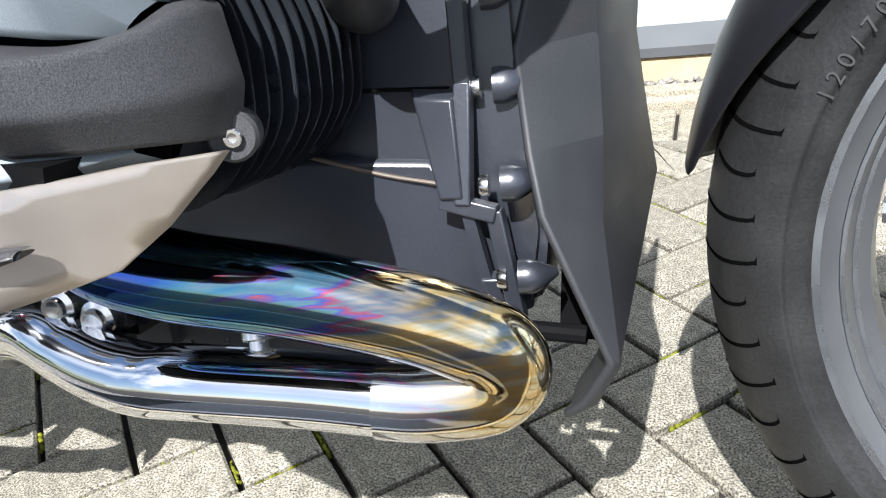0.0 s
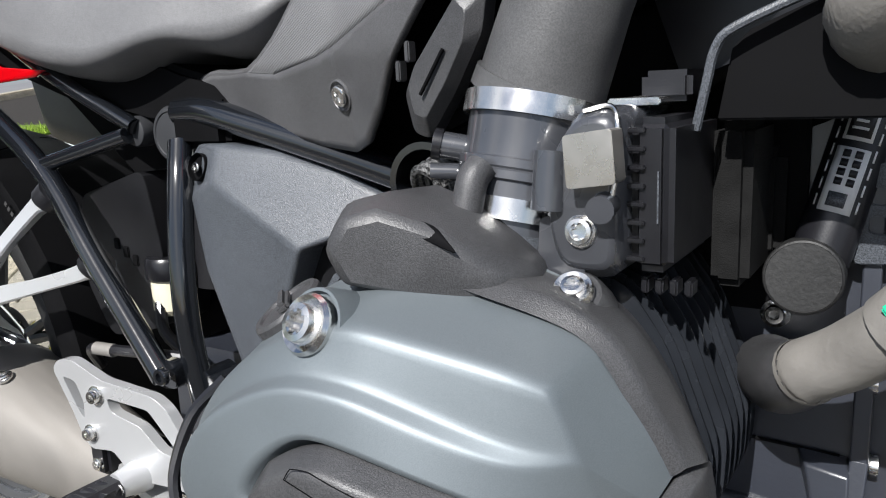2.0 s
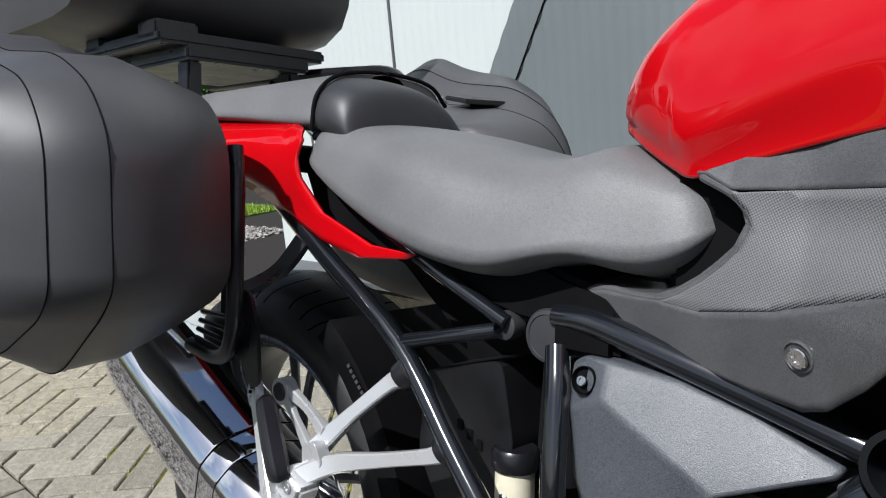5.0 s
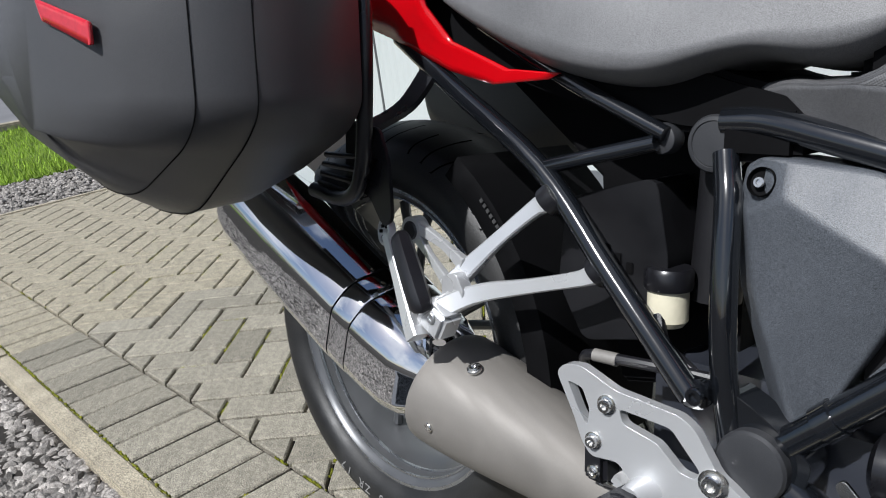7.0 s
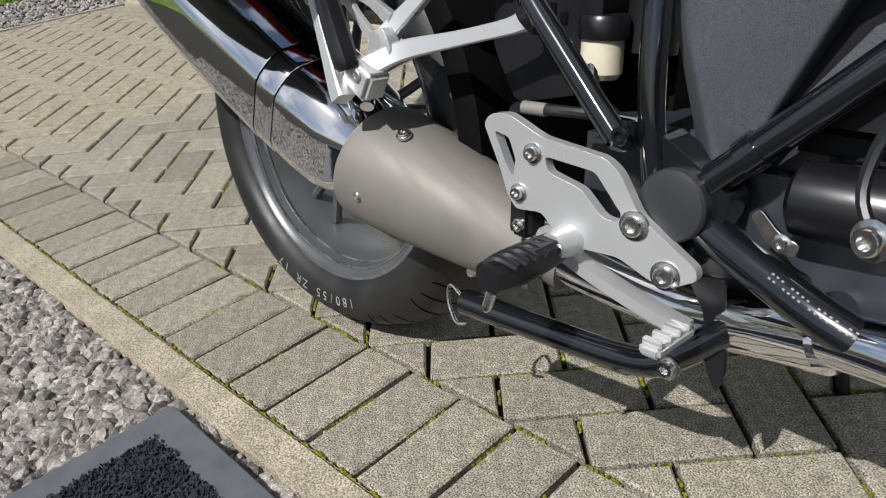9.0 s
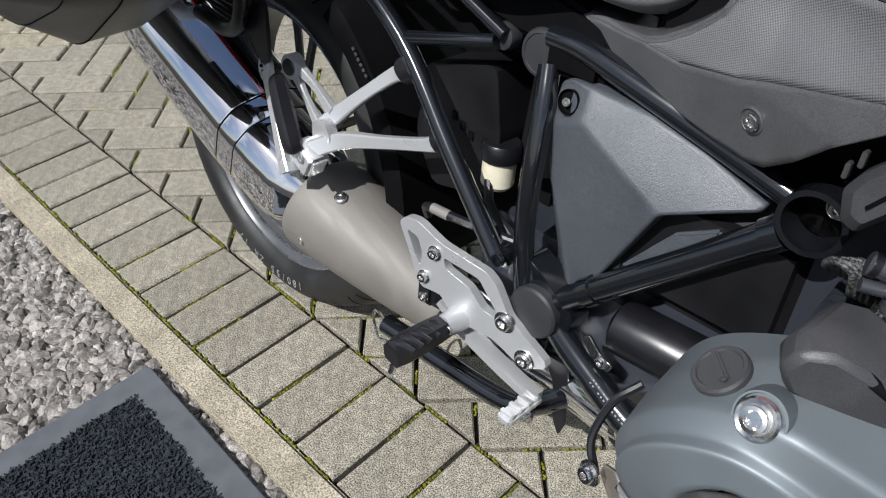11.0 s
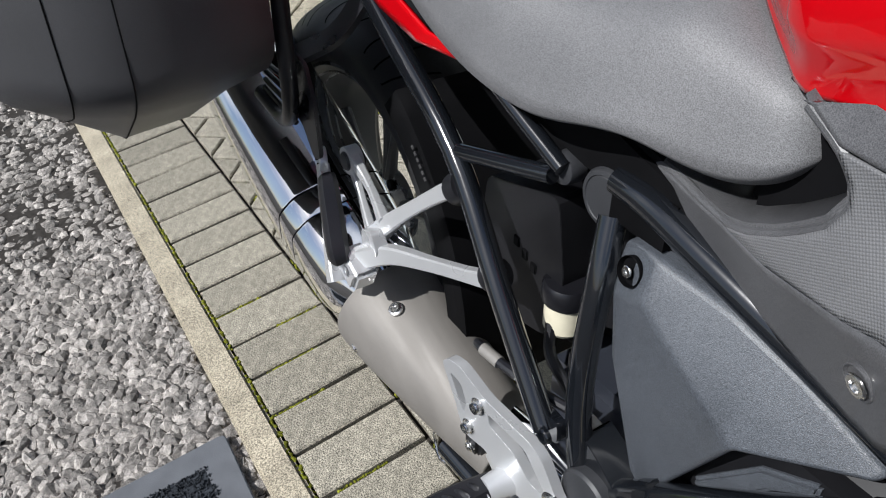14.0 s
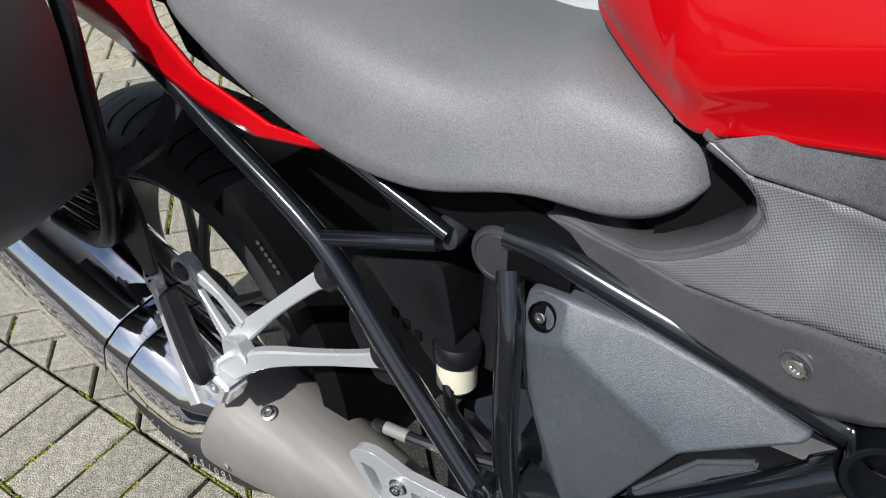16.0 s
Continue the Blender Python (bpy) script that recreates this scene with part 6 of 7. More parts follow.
edge = part("bent_bracket", tube([(1.012, -0.188, 0.626), (1.017, -0.190, 0.648), (1.021, -0.191, 0.664), (1.030, -0.191, 0.673), (1.066, -0.188, 0.688), (1.102, -0.184, 0.704)], 0.0024, 8, 4), M_GREY, bike, "grey bent metal bracket")
part("bracket_web", plate([[(1.020, 0.630), (1.026, 0.664), (1.034, 0.672), (1.110, 0.702), (1.110, 0.630)]], -0.130, -0.180, 0.001), M_DARK, bike)
rad = part("radiator_duct", tube([(0.985, -0.10, 0.672), (1.06, -0.110, 0.700), (1.15, -0.12, 0.735)], 0.030, section=[(-1, -0.7), (-0.8, -1), (0.8, -1), (1, -0.7), (1, 0.7), (0.8, 1), (-0.8, 1), (-1, 0.7)], per=3), M_SMOOTHBLACK, bike, "black ribbed duct under the tank")
for k in range(4):
    part("clip", box(1.00 + 0.035 * k, 1.008 + 0.035 * k, -0.150, -0.132, 0.694 + 0.013 * k, 0.708 + 0.013 * k, 0.001), M_SMOOTHBLACK, rad)
# added fillers under the tank; near-black colour takes the place of shade there
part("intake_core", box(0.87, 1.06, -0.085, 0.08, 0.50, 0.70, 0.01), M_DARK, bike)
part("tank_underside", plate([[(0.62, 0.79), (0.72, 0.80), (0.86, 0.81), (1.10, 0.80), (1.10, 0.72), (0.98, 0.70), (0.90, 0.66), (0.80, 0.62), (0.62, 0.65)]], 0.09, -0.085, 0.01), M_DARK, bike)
part("corner_hose", tube([(1.100, -0.15, 0.66), (1.085, -0.19, 0.675), (1.105, -0.21, 0.695), (1.14, -0.20, 0.70)], 0.020, 18, 5), M_HOSE, bike)

# -- side fairing spike beside the radiator
L_ = [(1.150, -0.086, 0.640), (1.143, -0.088, 0.540), (1.130, -0.088, 0.490), (1.113, -0.078, 0.440), (1.122, -0.098, 0.385), (1.130, -0.110, 0.352), (1.166, -0.118, 0.268), (1.150, -0.115, 0.240), (1.135, -0.100, 0.222)]
C_ = [(1.165, -0.060, 0.640), (1.160, -0.060, 0.540), (1.158, -0.060, 0.486), (1.156, -0.055, 0.446), (1.156, -0.050, 0.385), (1.155, -0.060, 0.335), (1.169, -0.112, 0.264), (1.154, -0.105, 0.236), (1.137, -0.090, 0.218)]
R_ = [(1.180, 0.030, 0.640), (1.176, 0.030, 0.540), (1.173, 0.030, 0.480), (1.170, 0.030, 0.440), (1.176, 0.030, 0.390), (1.182, 0.030, 0.345), (1.164, -0.020, 0.272), (1.150, -0.040, 0.235), (1.136, -0.050, 0.214)]
bm = bmesh.new()
rows = [[bm.verts.new(p) for p in q] for q in (L_, C_, R_)]
for a, c in zip(rows, rows[1:]):
    for k in range(8):
        bm.faces.new((a[k], a[k + 1], c[k + 1], c[k]))
part("side_fairing", bm, M_FAIRING, bike, "satin black faceted side fairing", solid=0.006, angle=12, bevel=0.0025)
part("fairing_core", loft([[(1.135, -0.05, 0.62), (1.150, -0.05, 0.62), (1.160, 0.05, 0.62), (1.135, 0.06, 0.62)], [(1.135, -0.06, 0.36), (1.146, -0.05, 0.36), (1.160, 0.04, 0.36), (1.135, 0.05, 0.36)],
                           [(1.125, -0.05, 0.25), (1.15, -0.05, 0.25), (1.15, 0.0, 0.25), (1.125, 0.0, 0.25)]]), M_DARK, bike)
part("fairing_stay", tube([(1.10, -0.09, 0.275), (1.15, -0.09, 0.272)], 0.006, 10, 1), M_DARK, bike)


# ---------------------------------------------------------------- luggage
def case_mesh(x0, x1, y0, y1, z0, z1, taper=0.0, power=5.0, n=28, m=13):
    """A rounded box, its lower edge drawn in."""
    rings = []
    for i in range(m):
        v = -1 + 2 * i / (m - 1)
        f = (1 - abs(v) ** power) ** (1 / power) if abs(v) < 1 else 0.0
        f = max(f, 0.02)
        ring = []
        for k in range(n):
            a = 2 * math.pi * k / n
            ca, sa = math.cos(a), math.sin(a)
            rr = (abs(ca) ** power + abs(sa) ** power) ** (-1 / power)
            xx, zz = ca * rr * f, sa * rr * f
            lean_in = taper * (1 - zz) / 2
            ring.append(((x0 + x1) / 2 + xx * (x1 - x0) / 2 * (1 - lean_in * 0.6), (y0 + y1) / 2 + v * (y1 - y0) / 2 * (1 - lean_in * 0.5), (z0 + z1) / 2 + zz * (z1 - z0) / 2))
        rings.append(ring)
    return loft(rings)


CASE_PLAN = [(0.218, 0.955, 0.150, 0.585, 0.925), (0.225, 0.985, 0.168, 0.560, 0.945), (0.300, 1.0, 0.194, 0.540, 0.962), (0.370, 1.0, 0.198, 0.535, 0.958), (0.420, 1.0, 0.172, 0.562, 0.945),
             (0.465, 0.99, 0.128, 0.600, 0.915), (0.492, 0.96, 0.070, 0.640, 0.875), (0.505, 0.90, 0.000, 0.690, 0.82)]


def case_profile(x1, z0, z1, f=1.0, up=0.0):
    """Side outline of a case: sloping lid, chamfered lower front corner."""
    p = rounded([(x1, 0.655), (x1, 0.800 + 0.2 * up), (x1 - 0.045, 0.855 + 0.5 * up), (x1 - 0.13, z1 - 0.065), (-0.110, z1 - 0.045), (-0.200, z1 - 0.008), (-0.262, z1 - 0.02), (-0.275, 0.75),
                 (-0.235, z0 + 0.035), (-0.06, z0), (x1 - 0.155, z0 + 0.006), (x1 - 0.030, 0.625)], 0.040, 6)
    return scaled(p, f, -0.05, 0.74)


def lift(y):
    """The far case has a lid that climbs outwards."""
    return float(np.interp(y, (0.22, 0.30, 0.37, 0.42, 0.465, 0.492, 0.505), (-0.03, -0.02, -0.006, 0.050, 0.110, 0.14, 0.13)))


def side_case(sgn, label):
    root = new("side_case")
    root.matrix_world = LEAN
    tagged(root, label, "pannier")
    shell = part("shell", loft([[(x, sgn * y, z) for x, z in case_profile(x1, z0, z1 + (lift(y) if sgn > 0 else 0.0), f, max(0.0, lift(y)) if sgn > 0 else 0.0)] for y, f, x1, z0, z1 in CASE_PLAN]), M_CASE, root, angle=75)
    for k in (3, 4):
        y, f, x1, z0, z1 = CASE_PLAN[k]
        prof = case_profile(x1, z0, z1 + (lift(y) if sgn > 0 else 0.0), 1.0008, max(0.0, lift(y)) if sgn > 0 else 0.0)
        part("seam", tube([(x, sgn * y, z) for x, z in prof + prof[:1]], 0.0008, 6, 1), M_DARK, shell)
    part("reflector", sheet([rounded([(0.027, 0.767), (0.106, 0.741), (0.106, 0.719), (0.035, 0.746)], 0.004)], lambda x, z: sgn * (0.5035 - 0.26 * (x - 0.027)), 2), M_REDLENS, root, "red reflector strip", solid=0.004)
    part("edge_strip", tube([(0.060, sgn * 0.485, 0.855), (-0.02, sgn * 0.492, 0.872), (-0.12, sgn * 0.492, 0.880)], 0.006, 8, 4), M_RED, root, "red strip along the lid edge")
    return root


side_case(-1, "large black plastic side case with a red reflector")
left_case = side_case(1, "black plastic side case on the far flank, lock on its lid")
lid_n = Vector((0.16, -0.05, 1)).to_track_quat('Z', 'X').to_matrix().to_4x4()
part("handle_recess", turned(box(-0.040, 0.040, -0.045, 0.045, -0.004, 0.004, 0.002), Matrix.Translation((0.000, 0.365, 0.905)) @ lid_n), M_SMOOTHBLACK, left_case)
part("lock", lathe([(0.0, 0), (0.011, -0.01), (0.011, 0.007), (0, 0.008)], (-0.093, 0.360, 0.910), (0.16, -0.25, 1), 20), M_STEEL, left_case, "round steel lock")

topcase = new("top_case")
topcase.matrix_world = LEAN
tagged(topcase, "large black plastic top case on the rear rack", "top case")
part("shell", case_mesh(-0.76, -0.150, -0.30, 0.30, 0.985, 1.30, 0.15, 4.5), M_CASE, topcase, angle=50)
for x in (-0.40, -0.20):
    part("foot", box(x - 0.03, x + 0.03, -0.15, -0.08, 0.965, 0.995, 0.004), M_SMOOTHBLACK, topcase)
part("foot_rail", box(-0.44, -0.16, -0.15, 0.15, 0.960, 0.980, 0.005), M_SMOOTHBLACK, topcase)
rack = new("luggage_rack")
rack.matrix_world = LEAN
tagged(rack, "black luggage rack with chromed stays behind the seat", "rack")
part("carrier", box(-0.44, -0.15, -0.11, 0.11, 0.938, 0.961, 0.005), M_SMOOTHBLACK, rack)
part("grab_rail", tube([(0.09, 0.125, 0.86), (0.02, 0.150, 0.925), (-0.10, 0.155, 0.940), (-0.30, 0.14, 0.945), (-0.5, 0.12, 0.945)], 0.011, 14, 5), M_SMOOTHBLACK, rack)
for sy in (-1, 1):
    part("stay", tube([(-0.15, sy * 0.128, 0.838), (-0.30, sy * 0.14, 0.935)], 0.013, 14, 2), M_CHROME, rack, "chromed rack stay")
    part("post", box(-0.20, -0.165, sy * 0.09 - 0.012, sy * 0.09 + 0.012, 0.86, 0.94, 0.004), M_SMOOTHBLACK, rack)
part("tail_tray", plate([[(-0.30, 0.83), (0.10, 0.80), (0.14, 0.77), (-0.25, 0.80)]], 0.10, -0.10, 0.004), M_DARK, bike)
part("side_stand", tube([(0.62, 0.11, 0.24), (0.64, 0.20, 0.10), (0.65, 0.262, -0.034)], 0.012, 14, 3), M_FRAME, bike, "black side stand prop")
part("stand_foot", lathe([(0, -0.004), (0.03, -0.004), (0.03, 0.004), (0, 0.004)], (0.65, 0.265, -0.036), (0, -0.146, 0.989), 20), M_FRAME, bike)


# ---------------------------------------------------------------- the setting
def setting(name, bm, material, label, category="", kind="structure", **kw):
    return tagged(part(name, bm, material, None, **kw), label, category, "", kind)


KY0, KY1, KY2 = -0.264, -0.320, -0.069        # kerb inner edge, kerb outer edge, inner line of the edge course
FY0, FY1, FY2 = 1.085, 1.285, 1.385           # far edge course and far kerb
PX0, PX1 = -3.72, 3.4                         # ends of the paving
PITCH, JOINT, LONG = 0.0975, 0.0078, 0.190

gb = bmesh.new()
xs = [-400, -60, -14, -9.6, -4.9, PX0, 0, PX1, 20, 400]
ysg = [-400, -60, -3, KY1, KY0, FY2, 1.8, 10, 60, 400]
grid = [[gb.verts.new((x, y, -0.014)) for y in ysg] for x in xs]
for i in range(len(xs) - 1):
    for j in range(len(ysg) - 1):
        gb.faces.new((grid[i][j], grid[i + 1][j], grid[i + 1][j + 1], grid[i][j + 1]))
ground = setting("ground", gb, M_BED, "sandy ground under the paving, running to the horizon", "ground")

kb = bmesh.new()
for k in range(4):
    x0 = PX0 + 2.4 * k - 0.16
    box(x0, x0 + 2.395, KY1, KY0, -0.10, 0.006, 0.006, 2, kb)
setting("kerb", kb, M_KERB, "buff concrete edging kerb along the paving", "kerb", angle=40)
kb = bmesh.new()
for k in range(8):
    x0 = PX0 + 0.915 * k
    box(x0, x0 + 0.910, FY1 + 0.004, FY2, -0.10, 0.035, 0.02, 3, kb)
box(PX0 - 0.055, PX0 - 0.004, KY1, FY2, -0.1, 0.006, 0.006, 2, kb)
setting("far_kerb", kb, M_KERB, "grey rounded kerb in front of the building", "kerb", angle=40)

# building: buff brick plinth, flashing, corrugated cladding
WY = 1.58
plinth = setting("plinth", box(-2.34, 6, WY - 0.05, WY + 0.2, -0.10, 0.062, 0.0), M_SOIL, "mortar core of the buff brick plinth", "wall")
brick_me = None
for k in range(26):
    x = -1.2 + 0.225 * k
    if brick_me is None:
        ob = part("brick", box(0, 0.215, -0.010, 0.0, -0.03, 0.058, 0.003), M_BRICK, plinth)
        brick_me = ob.data
    else:
        ob = new("brick", brick_me)
        ob.parent = plinth
    ob.location = (x, WY - 0.05, 0.0)
setting("sill", loft([[(x, WY - 0.068, 0.062), (x, WY - 0.068, 0.085), (x, WY - 0.008, 0.126), (x, WY + 0.02, 0.126), (x, WY + 0.02, 0.062)] for x in (-2.34, 6.0)]), M_SILL, "dark metal flashing over the plinth", "sill", angle=10)


def cladding(name, x0, x1, z0, z1, y, material, label, slant=0.0):
    """Fine corrugated sheet; slant moves the start of the sheet along x as it rises."""
    bm = bmesh.new()
    prev = None
    step = 0.0115
    nn = int((x1 - x0) / step)
    for k in range(nn + 1):
        x = x0 + k * step
        yy = y + (0.0, -0.003, -0.003, 0.0)[k % 4]
        row = (bm.verts.new((x, yy, z0)), bm.verts.new((x + slant, yy, z1)))
        if prev:
            bm.faces.new((prev[0], row[0], row[1], prev[1]))
        prev = row
    return setting(name, bm, material, label, "wall", angle=20)


cladding("wall_white", -2.34, 2.2, 0.12, 4.2, WY, M_WALL, "white fine-ribbed metal cladding")
setting("wall_backing", box(-2.34, 6.0, WY + 0.012, WY + 0.22, 0.0, 4.25), M_WALL, "white wall core behind the cladding", "wall")
for x in (-2.00, -1.395, -0.35, 0.70):
    setting("trim_seam", box(x - 0.007, x + 0.007, WY - 0.0055, WY - 0.002, 0.126, 4.2, 0.001), M_SILL, "thin joint strip between cladding sheets", "trim")
# darker ribbed sheet over the white cladding, from z = 0.6 up, edge sloping
bmx = bmesh.new()
S0, S1 = (-0.90, 0.897), (-0.72, 1.207)
sl = (S1[0] - S0[0]) / (S1[1] - S0[1])


def slant_x(z):
    return S0[0] + (z - S0[1]) * sl


prev = None
for k in range(330):
    u = k * 0.0115
    yy = WY - 0.006 - (0.0, 0.003, 0.003, 0.0)[k % 4]
    z0 = 0.60
    row = (bmx.verts.new((slant_x(z0) + u, yy, z0)), bmx.verts.new((slant_x(z0) + u, yy, min(4.2, 0.6 + (u + 0.0115) / sl))))
    if prev:
        bmx.faces.new((prev[0], row[0], row[1], prev[1]))
    prev = row
setting("wall_slate", bmx, M_WALLDARK, "darker grey ribbed sheet over the white wall, with a sloping edge", "wall", angle=20)
setting("trim_slope", tube([(slant_x(0.6) + 0.13, WY - 0.012, 0.6), (slant_x(4.0) + 0.13, WY - 0.012, 4.0)], 0.003, 8, 1), M_DARK, "dark sloping joint strip", "trim")


# paving blocks
def clip(poly, axis, lim, keep_less):
    out = []
    for i in range(len(poly)):
        a, c = poly[i], poly[(i + 1) % len(poly)]
        ina = (a[axis] <= lim) if keep_less else (a[axis] >= lim)
        inc = (c[axis] <= lim) if keep_less else (c[axis] >= lim)
        if ina:
            out.append(a)
        if ina != inc:
            t = (lim - a[axis]) / (c[axis] - a[axis])
            out.append((a[0] + (c[0] - a[0]) * t, a[1] + (c[1] - a[1]) * t))
    return out


def block_bm(poly, bm=None, dz=0.0, cham=0.0032):
    """A block with a chamfered top, its outline poly in x and y, top at z = dz."""
    bm = bm or bmesh.new()
    area = sum(poly[i][0] * poly[(i + 1) % len(poly)][1] - poly[(i + 1) % len(poly)][0] * poly[i][1] for i in range(len(poly)))
    if area < 0:
        poly = poly[::-1]
    c = Vector((sum(p[0] for p in poly) / len(poly), sum(p[1] for p in poly) / len(poly)))
    n = len(poly)

    def shrunk(d):
        out = []
        for i in range(n):
            p0, p1, p2 = (Vector(poly[(i + k) % n]) for k in (-1, 0, 1))
            e1, e2 = (p1 - p0).normalized(), (p2 - p1).normalized()
            n1, n2 = Vector((-e1.y, e1.x)), Vector((-e2.y, e2.x))
            q = n1 + n2
            q = q / max(q.dot(n1), 0.35) if q.length > 1e-6 else n1
            out.append(p1 + q * d)
        return out
    lo_ = shrunk(JOINT / 2)
    hi_ = shrunk(JOINT / 2 + cham)
    v0 = [bm.verts.new((p.x, p.y, dz - 0.05)) for p in lo_]
    v1 = [bm.verts.new((p.x, p.y, dz - cham * 1.1)) for p in lo_]
    v2 = [bm.verts.new((p.x, p.y, dz)) for p in hi_]
    for a, d in ((v0, v1), (v1, v2)):
        for i in range(n):
            bm.faces.new((a[i], a[(i + 1) % n], d[(i + 1) % n], d[i]))
    bm.faces.new(v2)
    return bm


rng = random.Random(4)
pavement = setting("pavement", box(PX0, PX1, KY0, FY1, -0.026, -0.0190), M_SOIL, "sand bed of weathered buff concrete block paving with mossy joints", "pavement")
polys = []
x = PX0
while x < PX1:                                    # edge courses, blocks set on end across the kerb
    x = x + (-0.006 if x == PX0 else 0)
    polys.append(([(x, KY0 + 0.001), (x + PITCH, KY0 + 0.001), (x + PITCH, KY2), (x, KY2)], "near"))
    polys.append(([(x, FY0), (x + PITCH, FY0), (x + PITCH, FY1), (x, FY1)], "far"))
    x += PITCH
W_ = 0.0965
HX, HY = 1.1655, 0.198                            # a joint of the pattern
R45 = math.sqrt(0.5)
for i in range(-70, 70):
    for j in range(-70, 70):
        d = (i - j) % 4
        if d == 0:
            q = [(i, j), (i + 2, j), (i + 2, j + 1), (i, j + 1)]
        elif d == 3:
            q = [(i, j), (i + 1, j), (i + 1, j + 2), (i, j + 2)]
        else:
            continue
        q = [(HX + (u + v) * R45 * W_, HY + (v - u) * R45 * W_) for u, v in q]
        for ax, lim, less in ((1, KY2, False), (1, FY0, True), (0, PX0, False), (0, PX1, True)):
            q = clip(q, ax, lim, less) if q else q
        if len(q) < 3:
            continue
        ar = 0.5 * abs(sum(q[k][0] * q[(k + 1) % len(q)][1] - q[(k + 1) % len(q)][0] * q[k][1] for k in range(len(q))))
        if ar > 0.0006:
            polys.append((q, "near" if -1.45 < sum(p[0] for p in q) / len(q) < 1.75 else "far"))
rest = bmesh.new()
made = 0
for q, where in polys:
    cx, cy = sum(p[0] for p in q) / len(q), sum(p[1] for p in q) / len(q)
    dz = rng.uniform(-0.0016, 0.0016)
    if where == "near" and made < 300 and -1.45 < cx < 1.75:
        bm = block_bm([(p[0] - cx, p[1] - cy) for p in q])
        ob = part("paving_block", bm, M_PAVER, pavement, angle=25)
        ob.location = (cx, cy, dz)
        ob.rotation_euler = (rng.uniform(-0.006, 0.006), rng.uniform(-0.006, 0.006), rng.uniform(-0.008, 0.008))
        made += 1
    else:
        block_bm(q, rest, dz)
far_blocks = part("paving_blocks_far", rest, M_PAVERS, pavement, angle=25)
far_blocks["kind"] = "stuff"

# moss and grit in the joints
tv, tf = [], []


def blob(verts, faces, c, sx, sy, sz, r, rough=0.25):
    """A small irregular eight-faced lump with its faces split once."""
    base = len(verts)
    ang = r.uniform(0, 6.28)
    ca, sa = math.cos(ang), math.sin(ang)
    P = []
    for u, v, w_ in ((1, 0, 0), (-1, 0, 0), (0, 1, 0), (0, -1, 0), (0, 0, 1), (0, 0, -1), (.7, .7, 0.05), (-.7, .7, .1), (-.7, -.7, -.05), (.7, -.7, .1), (.68, 0, .68), (-.68, 0, .7), (0, .7, .68), (0, -.68, .7), (.66, 0, -.7), (-.7, 0, -.68), (0, .68, -.7), (0, -.7, -.66)):
        k = 1 + r.uniform(-rough, rough)
        X, Y, Z = u * sx * k, v * sy * k, w_ * sz * k
        P.append((c[0] + X * ca - Y * sa, c[1] + X * sa + Y * ca, c[2] + Z))
    verts += P
    T = []
    for a, b_, c_, ab, bc, cc in ((0, 2, 4, 6, 12, 10), (2, 1, 4, 7, 11, 12), (1, 3, 4, 8, 13, 11), (3, 0, 4, 9, 10, 13), (2, 0, 5, 6, 14, 16), (1, 2, 5, 7, 16, 15), (3, 1, 5, 8, 15, 17), (0, 3, 5, 9, 17, 14)):
        T += [(a, ab, cc), (ab, b_, bc), (cc, bc, c_), (ab, bc, cc)]
    faces += [tuple(base + k for k in t) for t in T]


def stuff(name, verts, faces, material, label, category, smooth=False, parent=None):
    me = bpy.data.meshes.new(name)
    me.from_pydata(verts, [], faces)
    me.materials.append(material)
    if smooth:
        me.shade_smooth()
    ob = new(name, me)
    if parent is not None:
        ob.parent = parent
        ob["kind"] = "stuff"
        return ob
    return tagged(ob, label, category, "", "stuff")


r2 = random.Random(8)
for q, where in polys:
    cx = sum(p[0] for p in q) / len(q)
    if not -2.6 < cx < 2.0:
        continue
    for k in range(len(q)):
        a, c = q[k], q[(k + 1) % len(q)]
        ln = math.hypot(c[0] - a[0], c[1] - a[1])
        dens = noise.noise((a[0] * 2.3, a[1] * 2.3, 1.7))
        if dens < -0.12 or r2.random() < 0.45:
            continue
        s0 = r2.uniform(0, 0.6)
        for t in range(int(ln * r2.uniform(0.3, 0.6) / 0.004)):
            f = s0 + t * 0.004 / max(ln, 1e-4)
            if f > 1:
                break
            s = r2.uniform(0.0018, 0.0036)
            blob(tv, tf, (a[0] + (c[0] - a[0]) * f + r2.gauss(0, 0.0008), a[1] + (c[1] - a[1]) * f + r2.gauss(0, 0.0008), -0.0066), s, s, s * r2.uniform(0.8, 1.5), r2)
for t in range(1100):
    xx = r2.uniform(-2.4, 1.2)
    if noise.noise((xx * 3.1, 4.0, 0)) > -0.15:
        s = r2.uniform(0.002, 0.0045)
        blob(tv, tf, (xx, KY0 + r2.gauss(0, 0.0016), -0.002), s, s, s, r2)
stuff("joint_moss", tv, tf, M_MOSS, "yellow-green moss in the paving joints", "moss", True)

# gravel beds
gv, gf_ = [], []
r3 = random.Random(5)


def gravel(x0, x1, y0, y1, count, smin, smax, z):
    for _ in range(count):
        s = r3.uniform(smin, smax)
        blob(gv, gf_, (r3.uniform(x0, x1), r3.uniform(y0, y1), z + r3.uniform(-0.006, 0.010)), s * r3.uniform(0.9, 1.5), s * r3.uniform(0.65, 1.0), s * r3.uniform(0.55, 0.9), r3, 0.24)


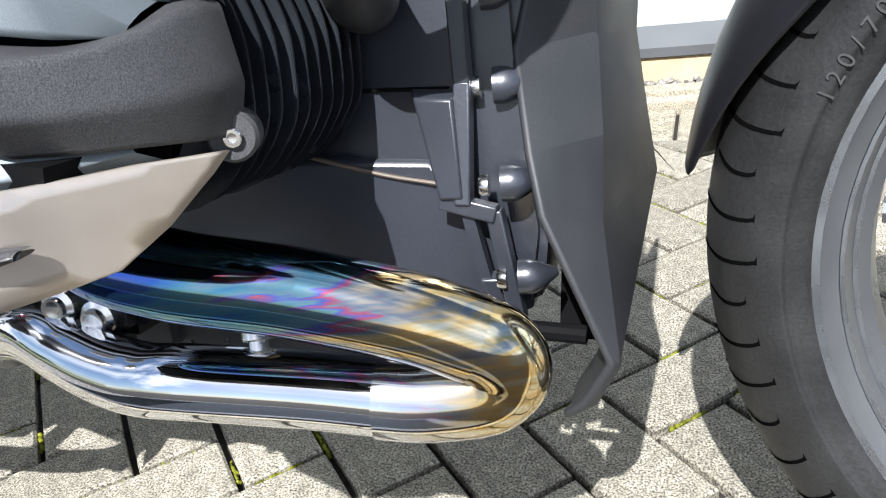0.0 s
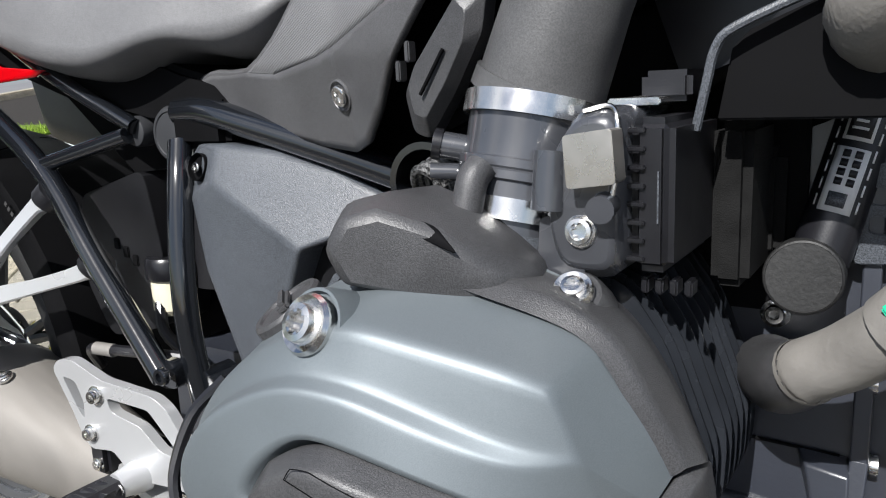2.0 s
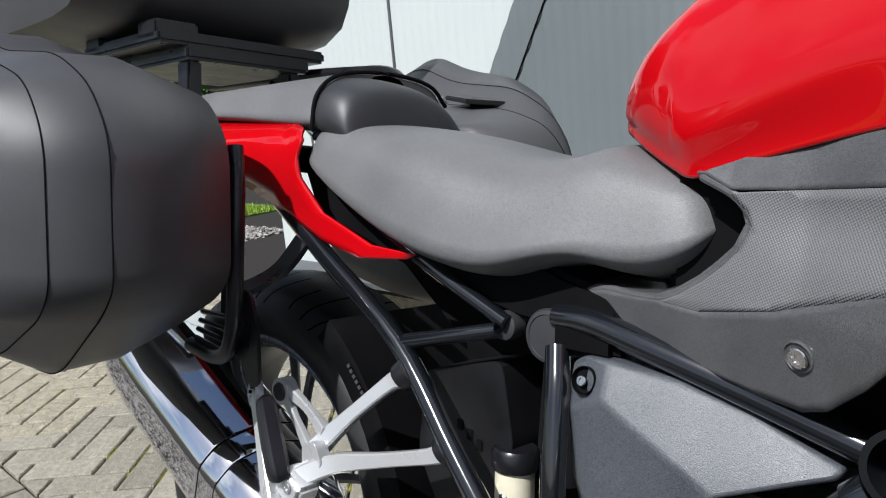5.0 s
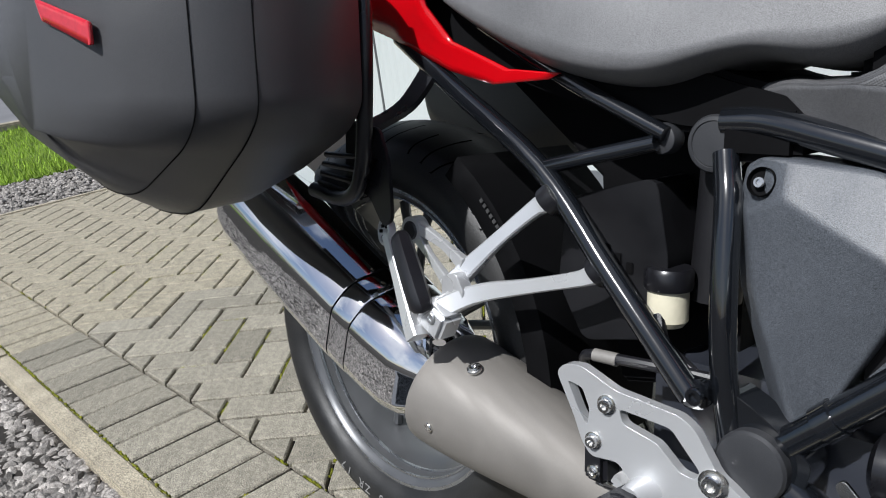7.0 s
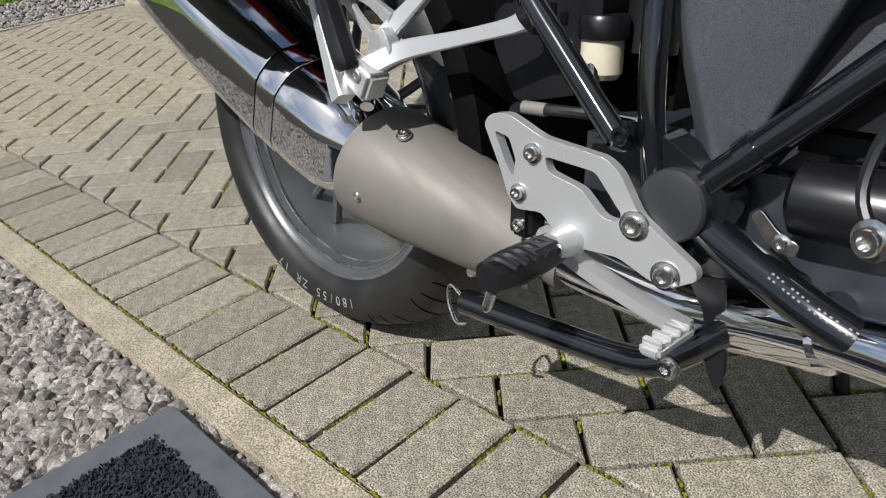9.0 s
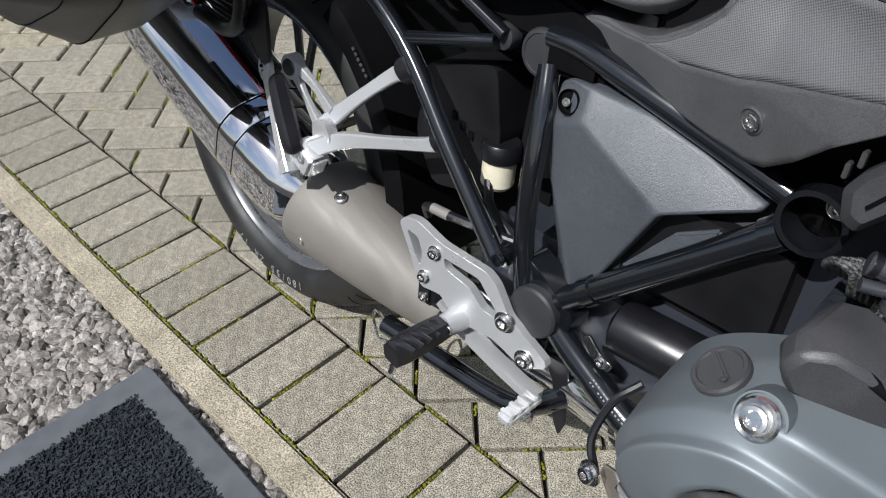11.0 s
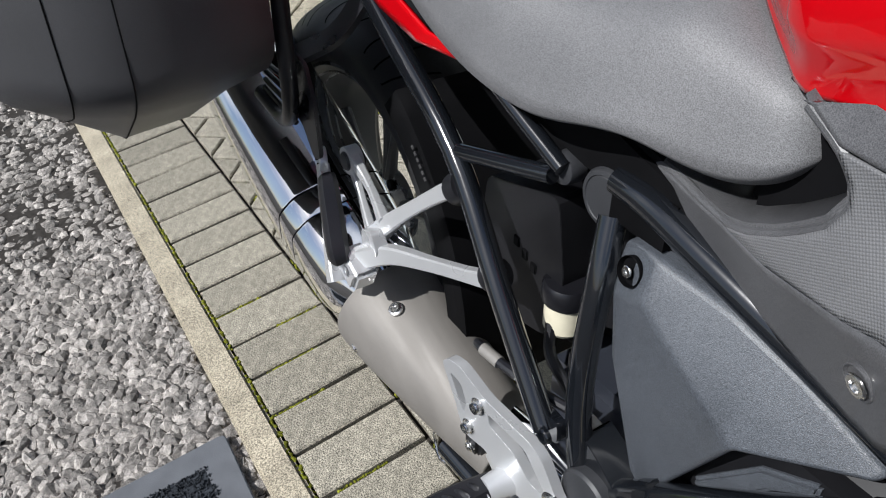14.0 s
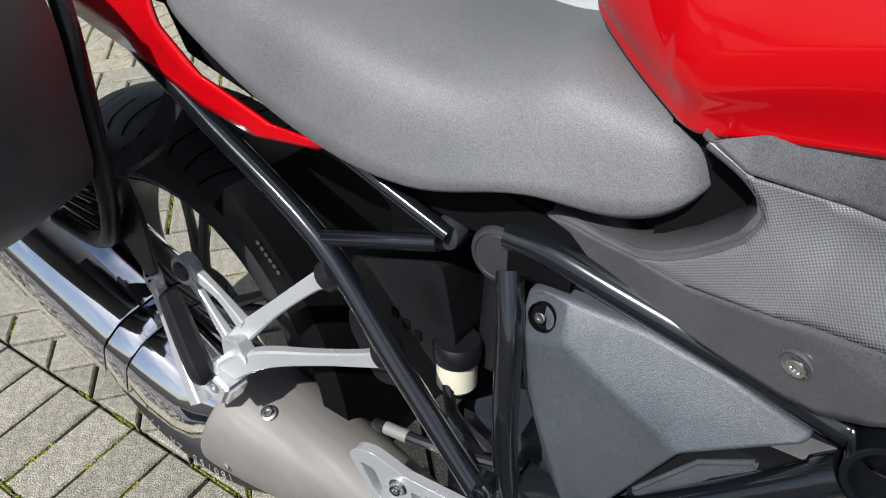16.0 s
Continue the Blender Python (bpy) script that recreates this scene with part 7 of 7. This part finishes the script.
gravel(-1.9, 0.5, -1.05, KY1 - 0.004, 13000, 0.0085, 0.0165, -0.024)
gravel(-0.75, 0.5, -0.85, KY1 - 0.004, 9000, 0.0085, 0.0160, -0.018)
gravel(-3.8, -1.9, -0.9, KY1 - 0.004, 3200, 0.008, 0.013, -0.020)
gravel(-4.9, PX0 - 0.07, -0.9, 2.6, 6500, 0.009, 0.016, -0.012)
gravel(0.3, 2.6, FY2 + 0.01, WY - 0.06, 1800, 0.007, 0.012, -0.008)
stuff("gravel", gv, gf_, M_STONE, "loose grey and pinkish crushed stone", "gravel")

# grass beyond the gravel
setting("lawn", box(-9.4, -4.9, -6, 3.4, -0.05, -0.002), M_TURF, "rough green lawn", "lawn")
wv, wf = [], []
r4 = random.Random(6)
for _ in range(15000):
    xx = -4.9 - 4.4 * r4.random() ** 1.6
    yy = r4.uniform(-1.2, 3.2)
    h = r4.uniform(0.03, 0.08)
    a = r4.uniform(0, 6.28)
    dx, dy = math.cos(a) * 0.004, math.sin(a) * 0.004
    lx, ly = r4.gauss(0, 0.025), r4.gauss(0, 0.025)
    bse = len(wv)
    wv += [(xx - dx, yy - dy, -0.002), (xx + dx, yy + dy, -0.002), (xx + lx, yy + ly, h)]
    wf.append((bse, bse + 1, bse + 2))
stuff("grass", wv, wf, M_GRASS, "rough green grass", "grass")
setting("road", box(-26, -9.8, -60, 60, -0.06, 0.0), M_ROAD, "grey asphalt road beyond the lawn", "road")
setting("road_kerb", box(-9.8, -9.5, -40, 40, -0.06, 0.07, 0.02), M_KERB, "grey concrete kerb along the road", "kerb")
for yy in (1.24, 1.47):
    post = tagged(part("post", box(-5.15 + (yy - 1.24) * 3.2, -5.05 + (yy - 1.24) * 3.2, yy - 0.03, yy + 0.03, -0.05, 0.95, 0.008), M_POST), "grey galvanised post in the lawn edge", "post", "posts by the lawn")

# doormat lying on the gravel
mat_root = new("doormat")
mat_root.matrix_world = pose(-0.030, -0.338, 0.004, 0, 0, -1.5)
tagged(mat_root, "dark grey pile doormat with a rubber border lying on the gravel", "doormat")
part("rubber_border", turned(plate([rounded([(0, 0), (1.2, 0), (1.2, 0.80), (0, 0.80)], 0.012), [(0.05, 0.05), (1.15, 0.05), (1.15, 0.75), (0.05, 0.75)]], 0, 0.006, 0.002), Matrix(((1, 0, 0, 0), (0, 0, -1, 0), (0, 1, 0, 0), (0, 0, 0, 1)))), M_MATEDGE, mat_root)
mv, mf = [], []
r5 = random.Random(9)
for _ in range(26000):
    xx, yy = r5.uniform(0.045, 0.62), r5.uniform(-0.62, -0.045)
    s = r5.uniform(0.0016, 0.0030)
    bse = len(mv)
    h = r5.uniform(0.006, 0.0115)
    lx, ly = r5.gauss(0, 0.0018), r5.gauss(0, 0.0018)
    a = r5.uniform(0, 6.28)
    for k in range(3):
        mv.append((xx + math.cos(a + 2.1 * k) * s, yy + math.sin(a + 2.1 * k) * s, 0.002))
    for k in range(3):
        mv.append((xx + lx + math.cos(a + 2.1 * k) * s * 0.7, yy + ly + math.sin(a + 2.1 * k) * s * 0.7, h))
    mf += [(bse + 3, bse + 4, bse + 5)] + [(bse + k, bse + (k + 1) % 3, bse + 3 + (k + 1) % 3, bse + 3 + k) for k in range(3)]
stuff("carpet", mv, mf, M_MATPILE, "", "", False, mat_root)
part("pile_base", box(0.045, 1.155, -0.755, -0.045, 0.0, 0.0055), M_MATPILE, mat_root)

# distance: houses, parked car and shrubs past the end of the wall
def house(x, y, wd, dp, h, label):
    root = new("house")
    root.matrix_world = pose(x, y, 0)
    tagged(root, label, "house", "far houses")
    part("wall", box(-dp / 2, dp / 2, -wd / 2, wd / 2, 0, h), M_HOUSE, root)
    part("roof", loft([[(-dp / 2 - 0.3, yy, h), (0, yy, h + 2.2), (dp / 2 + 0.3, yy, h)] for yy in (-wd / 2 - 0.3, wd / 2 + 0.3)]), M_ROOF, root, angle=10)
    for k in range(4):
        for zz in (1.0, 3.4):
            yy = -wd / 2 + wd * (k + 0.5) / 4
            part("window", box(dp / 2 - 0.02, dp / 2 + 0.05, yy - 0.5, yy + 0.5, zz, zz + 1.2, 0.02), M_GLASS, root)


house(-48, 8, 14, 8, 5.2, "pale rendered house across the road with a dark roof")
house(-52, 30, 12, 8, 5.0, "pale house further along the road")


def shrub(x, y, h, seed):
    root = new("shrub")
    root.matrix_world = pose(x, y, 0)
    tagged(root, "dense green shrub beyond the road", "shrub", "far shrubs")
    rr = random.Random(seed)
    part("trunk", tube([(0, 0, 0), (0.05, 0.02, h * 0.3), (0, 0.05, h * 0.6, 0.5)], 0.06 * h / 2, 8, 3), M_BARK, root)
    lv, lf = [], []
    for _ in range(900):
        a, e = rr.uniform(0, 6.28), rr.uniform(-0.5, 1.5)
        rad_ = h * 0.5 * rr.random() ** 0.4 * (1 + 0.3 * noise.noise((math.cos(a) * 2, math.sin(a) * 2, e * 2 + seed)))
        c = (math.cos(a) * math.cos(e) * rad_, math.sin(a) * math.cos(e) * rad_, h * 0.55 + math.sin(e) * rad_ * 0.8)
        s = rr.uniform(0.05, 0.11) * h / 2
        b0 = len(lv)
        for k in range(4):
            lv.append(tuple(c[i] + rr.gauss(0, s) for i in range(3)))
        lf += [(b0, b0 + 1, b0 + 2), (b0, b0 + 2, b0 + 3)]
    stuff("crown", lv, lf, M_LEAF, "", "", False, root)


for k, (x, y, h) in enumerate(((-28, 6, 2.2), (-29, 9, 2.8), (-31, 12.5, 2.4), (-30, 17, 3.4), (-34, 2, 3.0), (-36, -6, 3.4), (-33, -12, 2.8))):
    shrub(x, y, h, 11 + k)
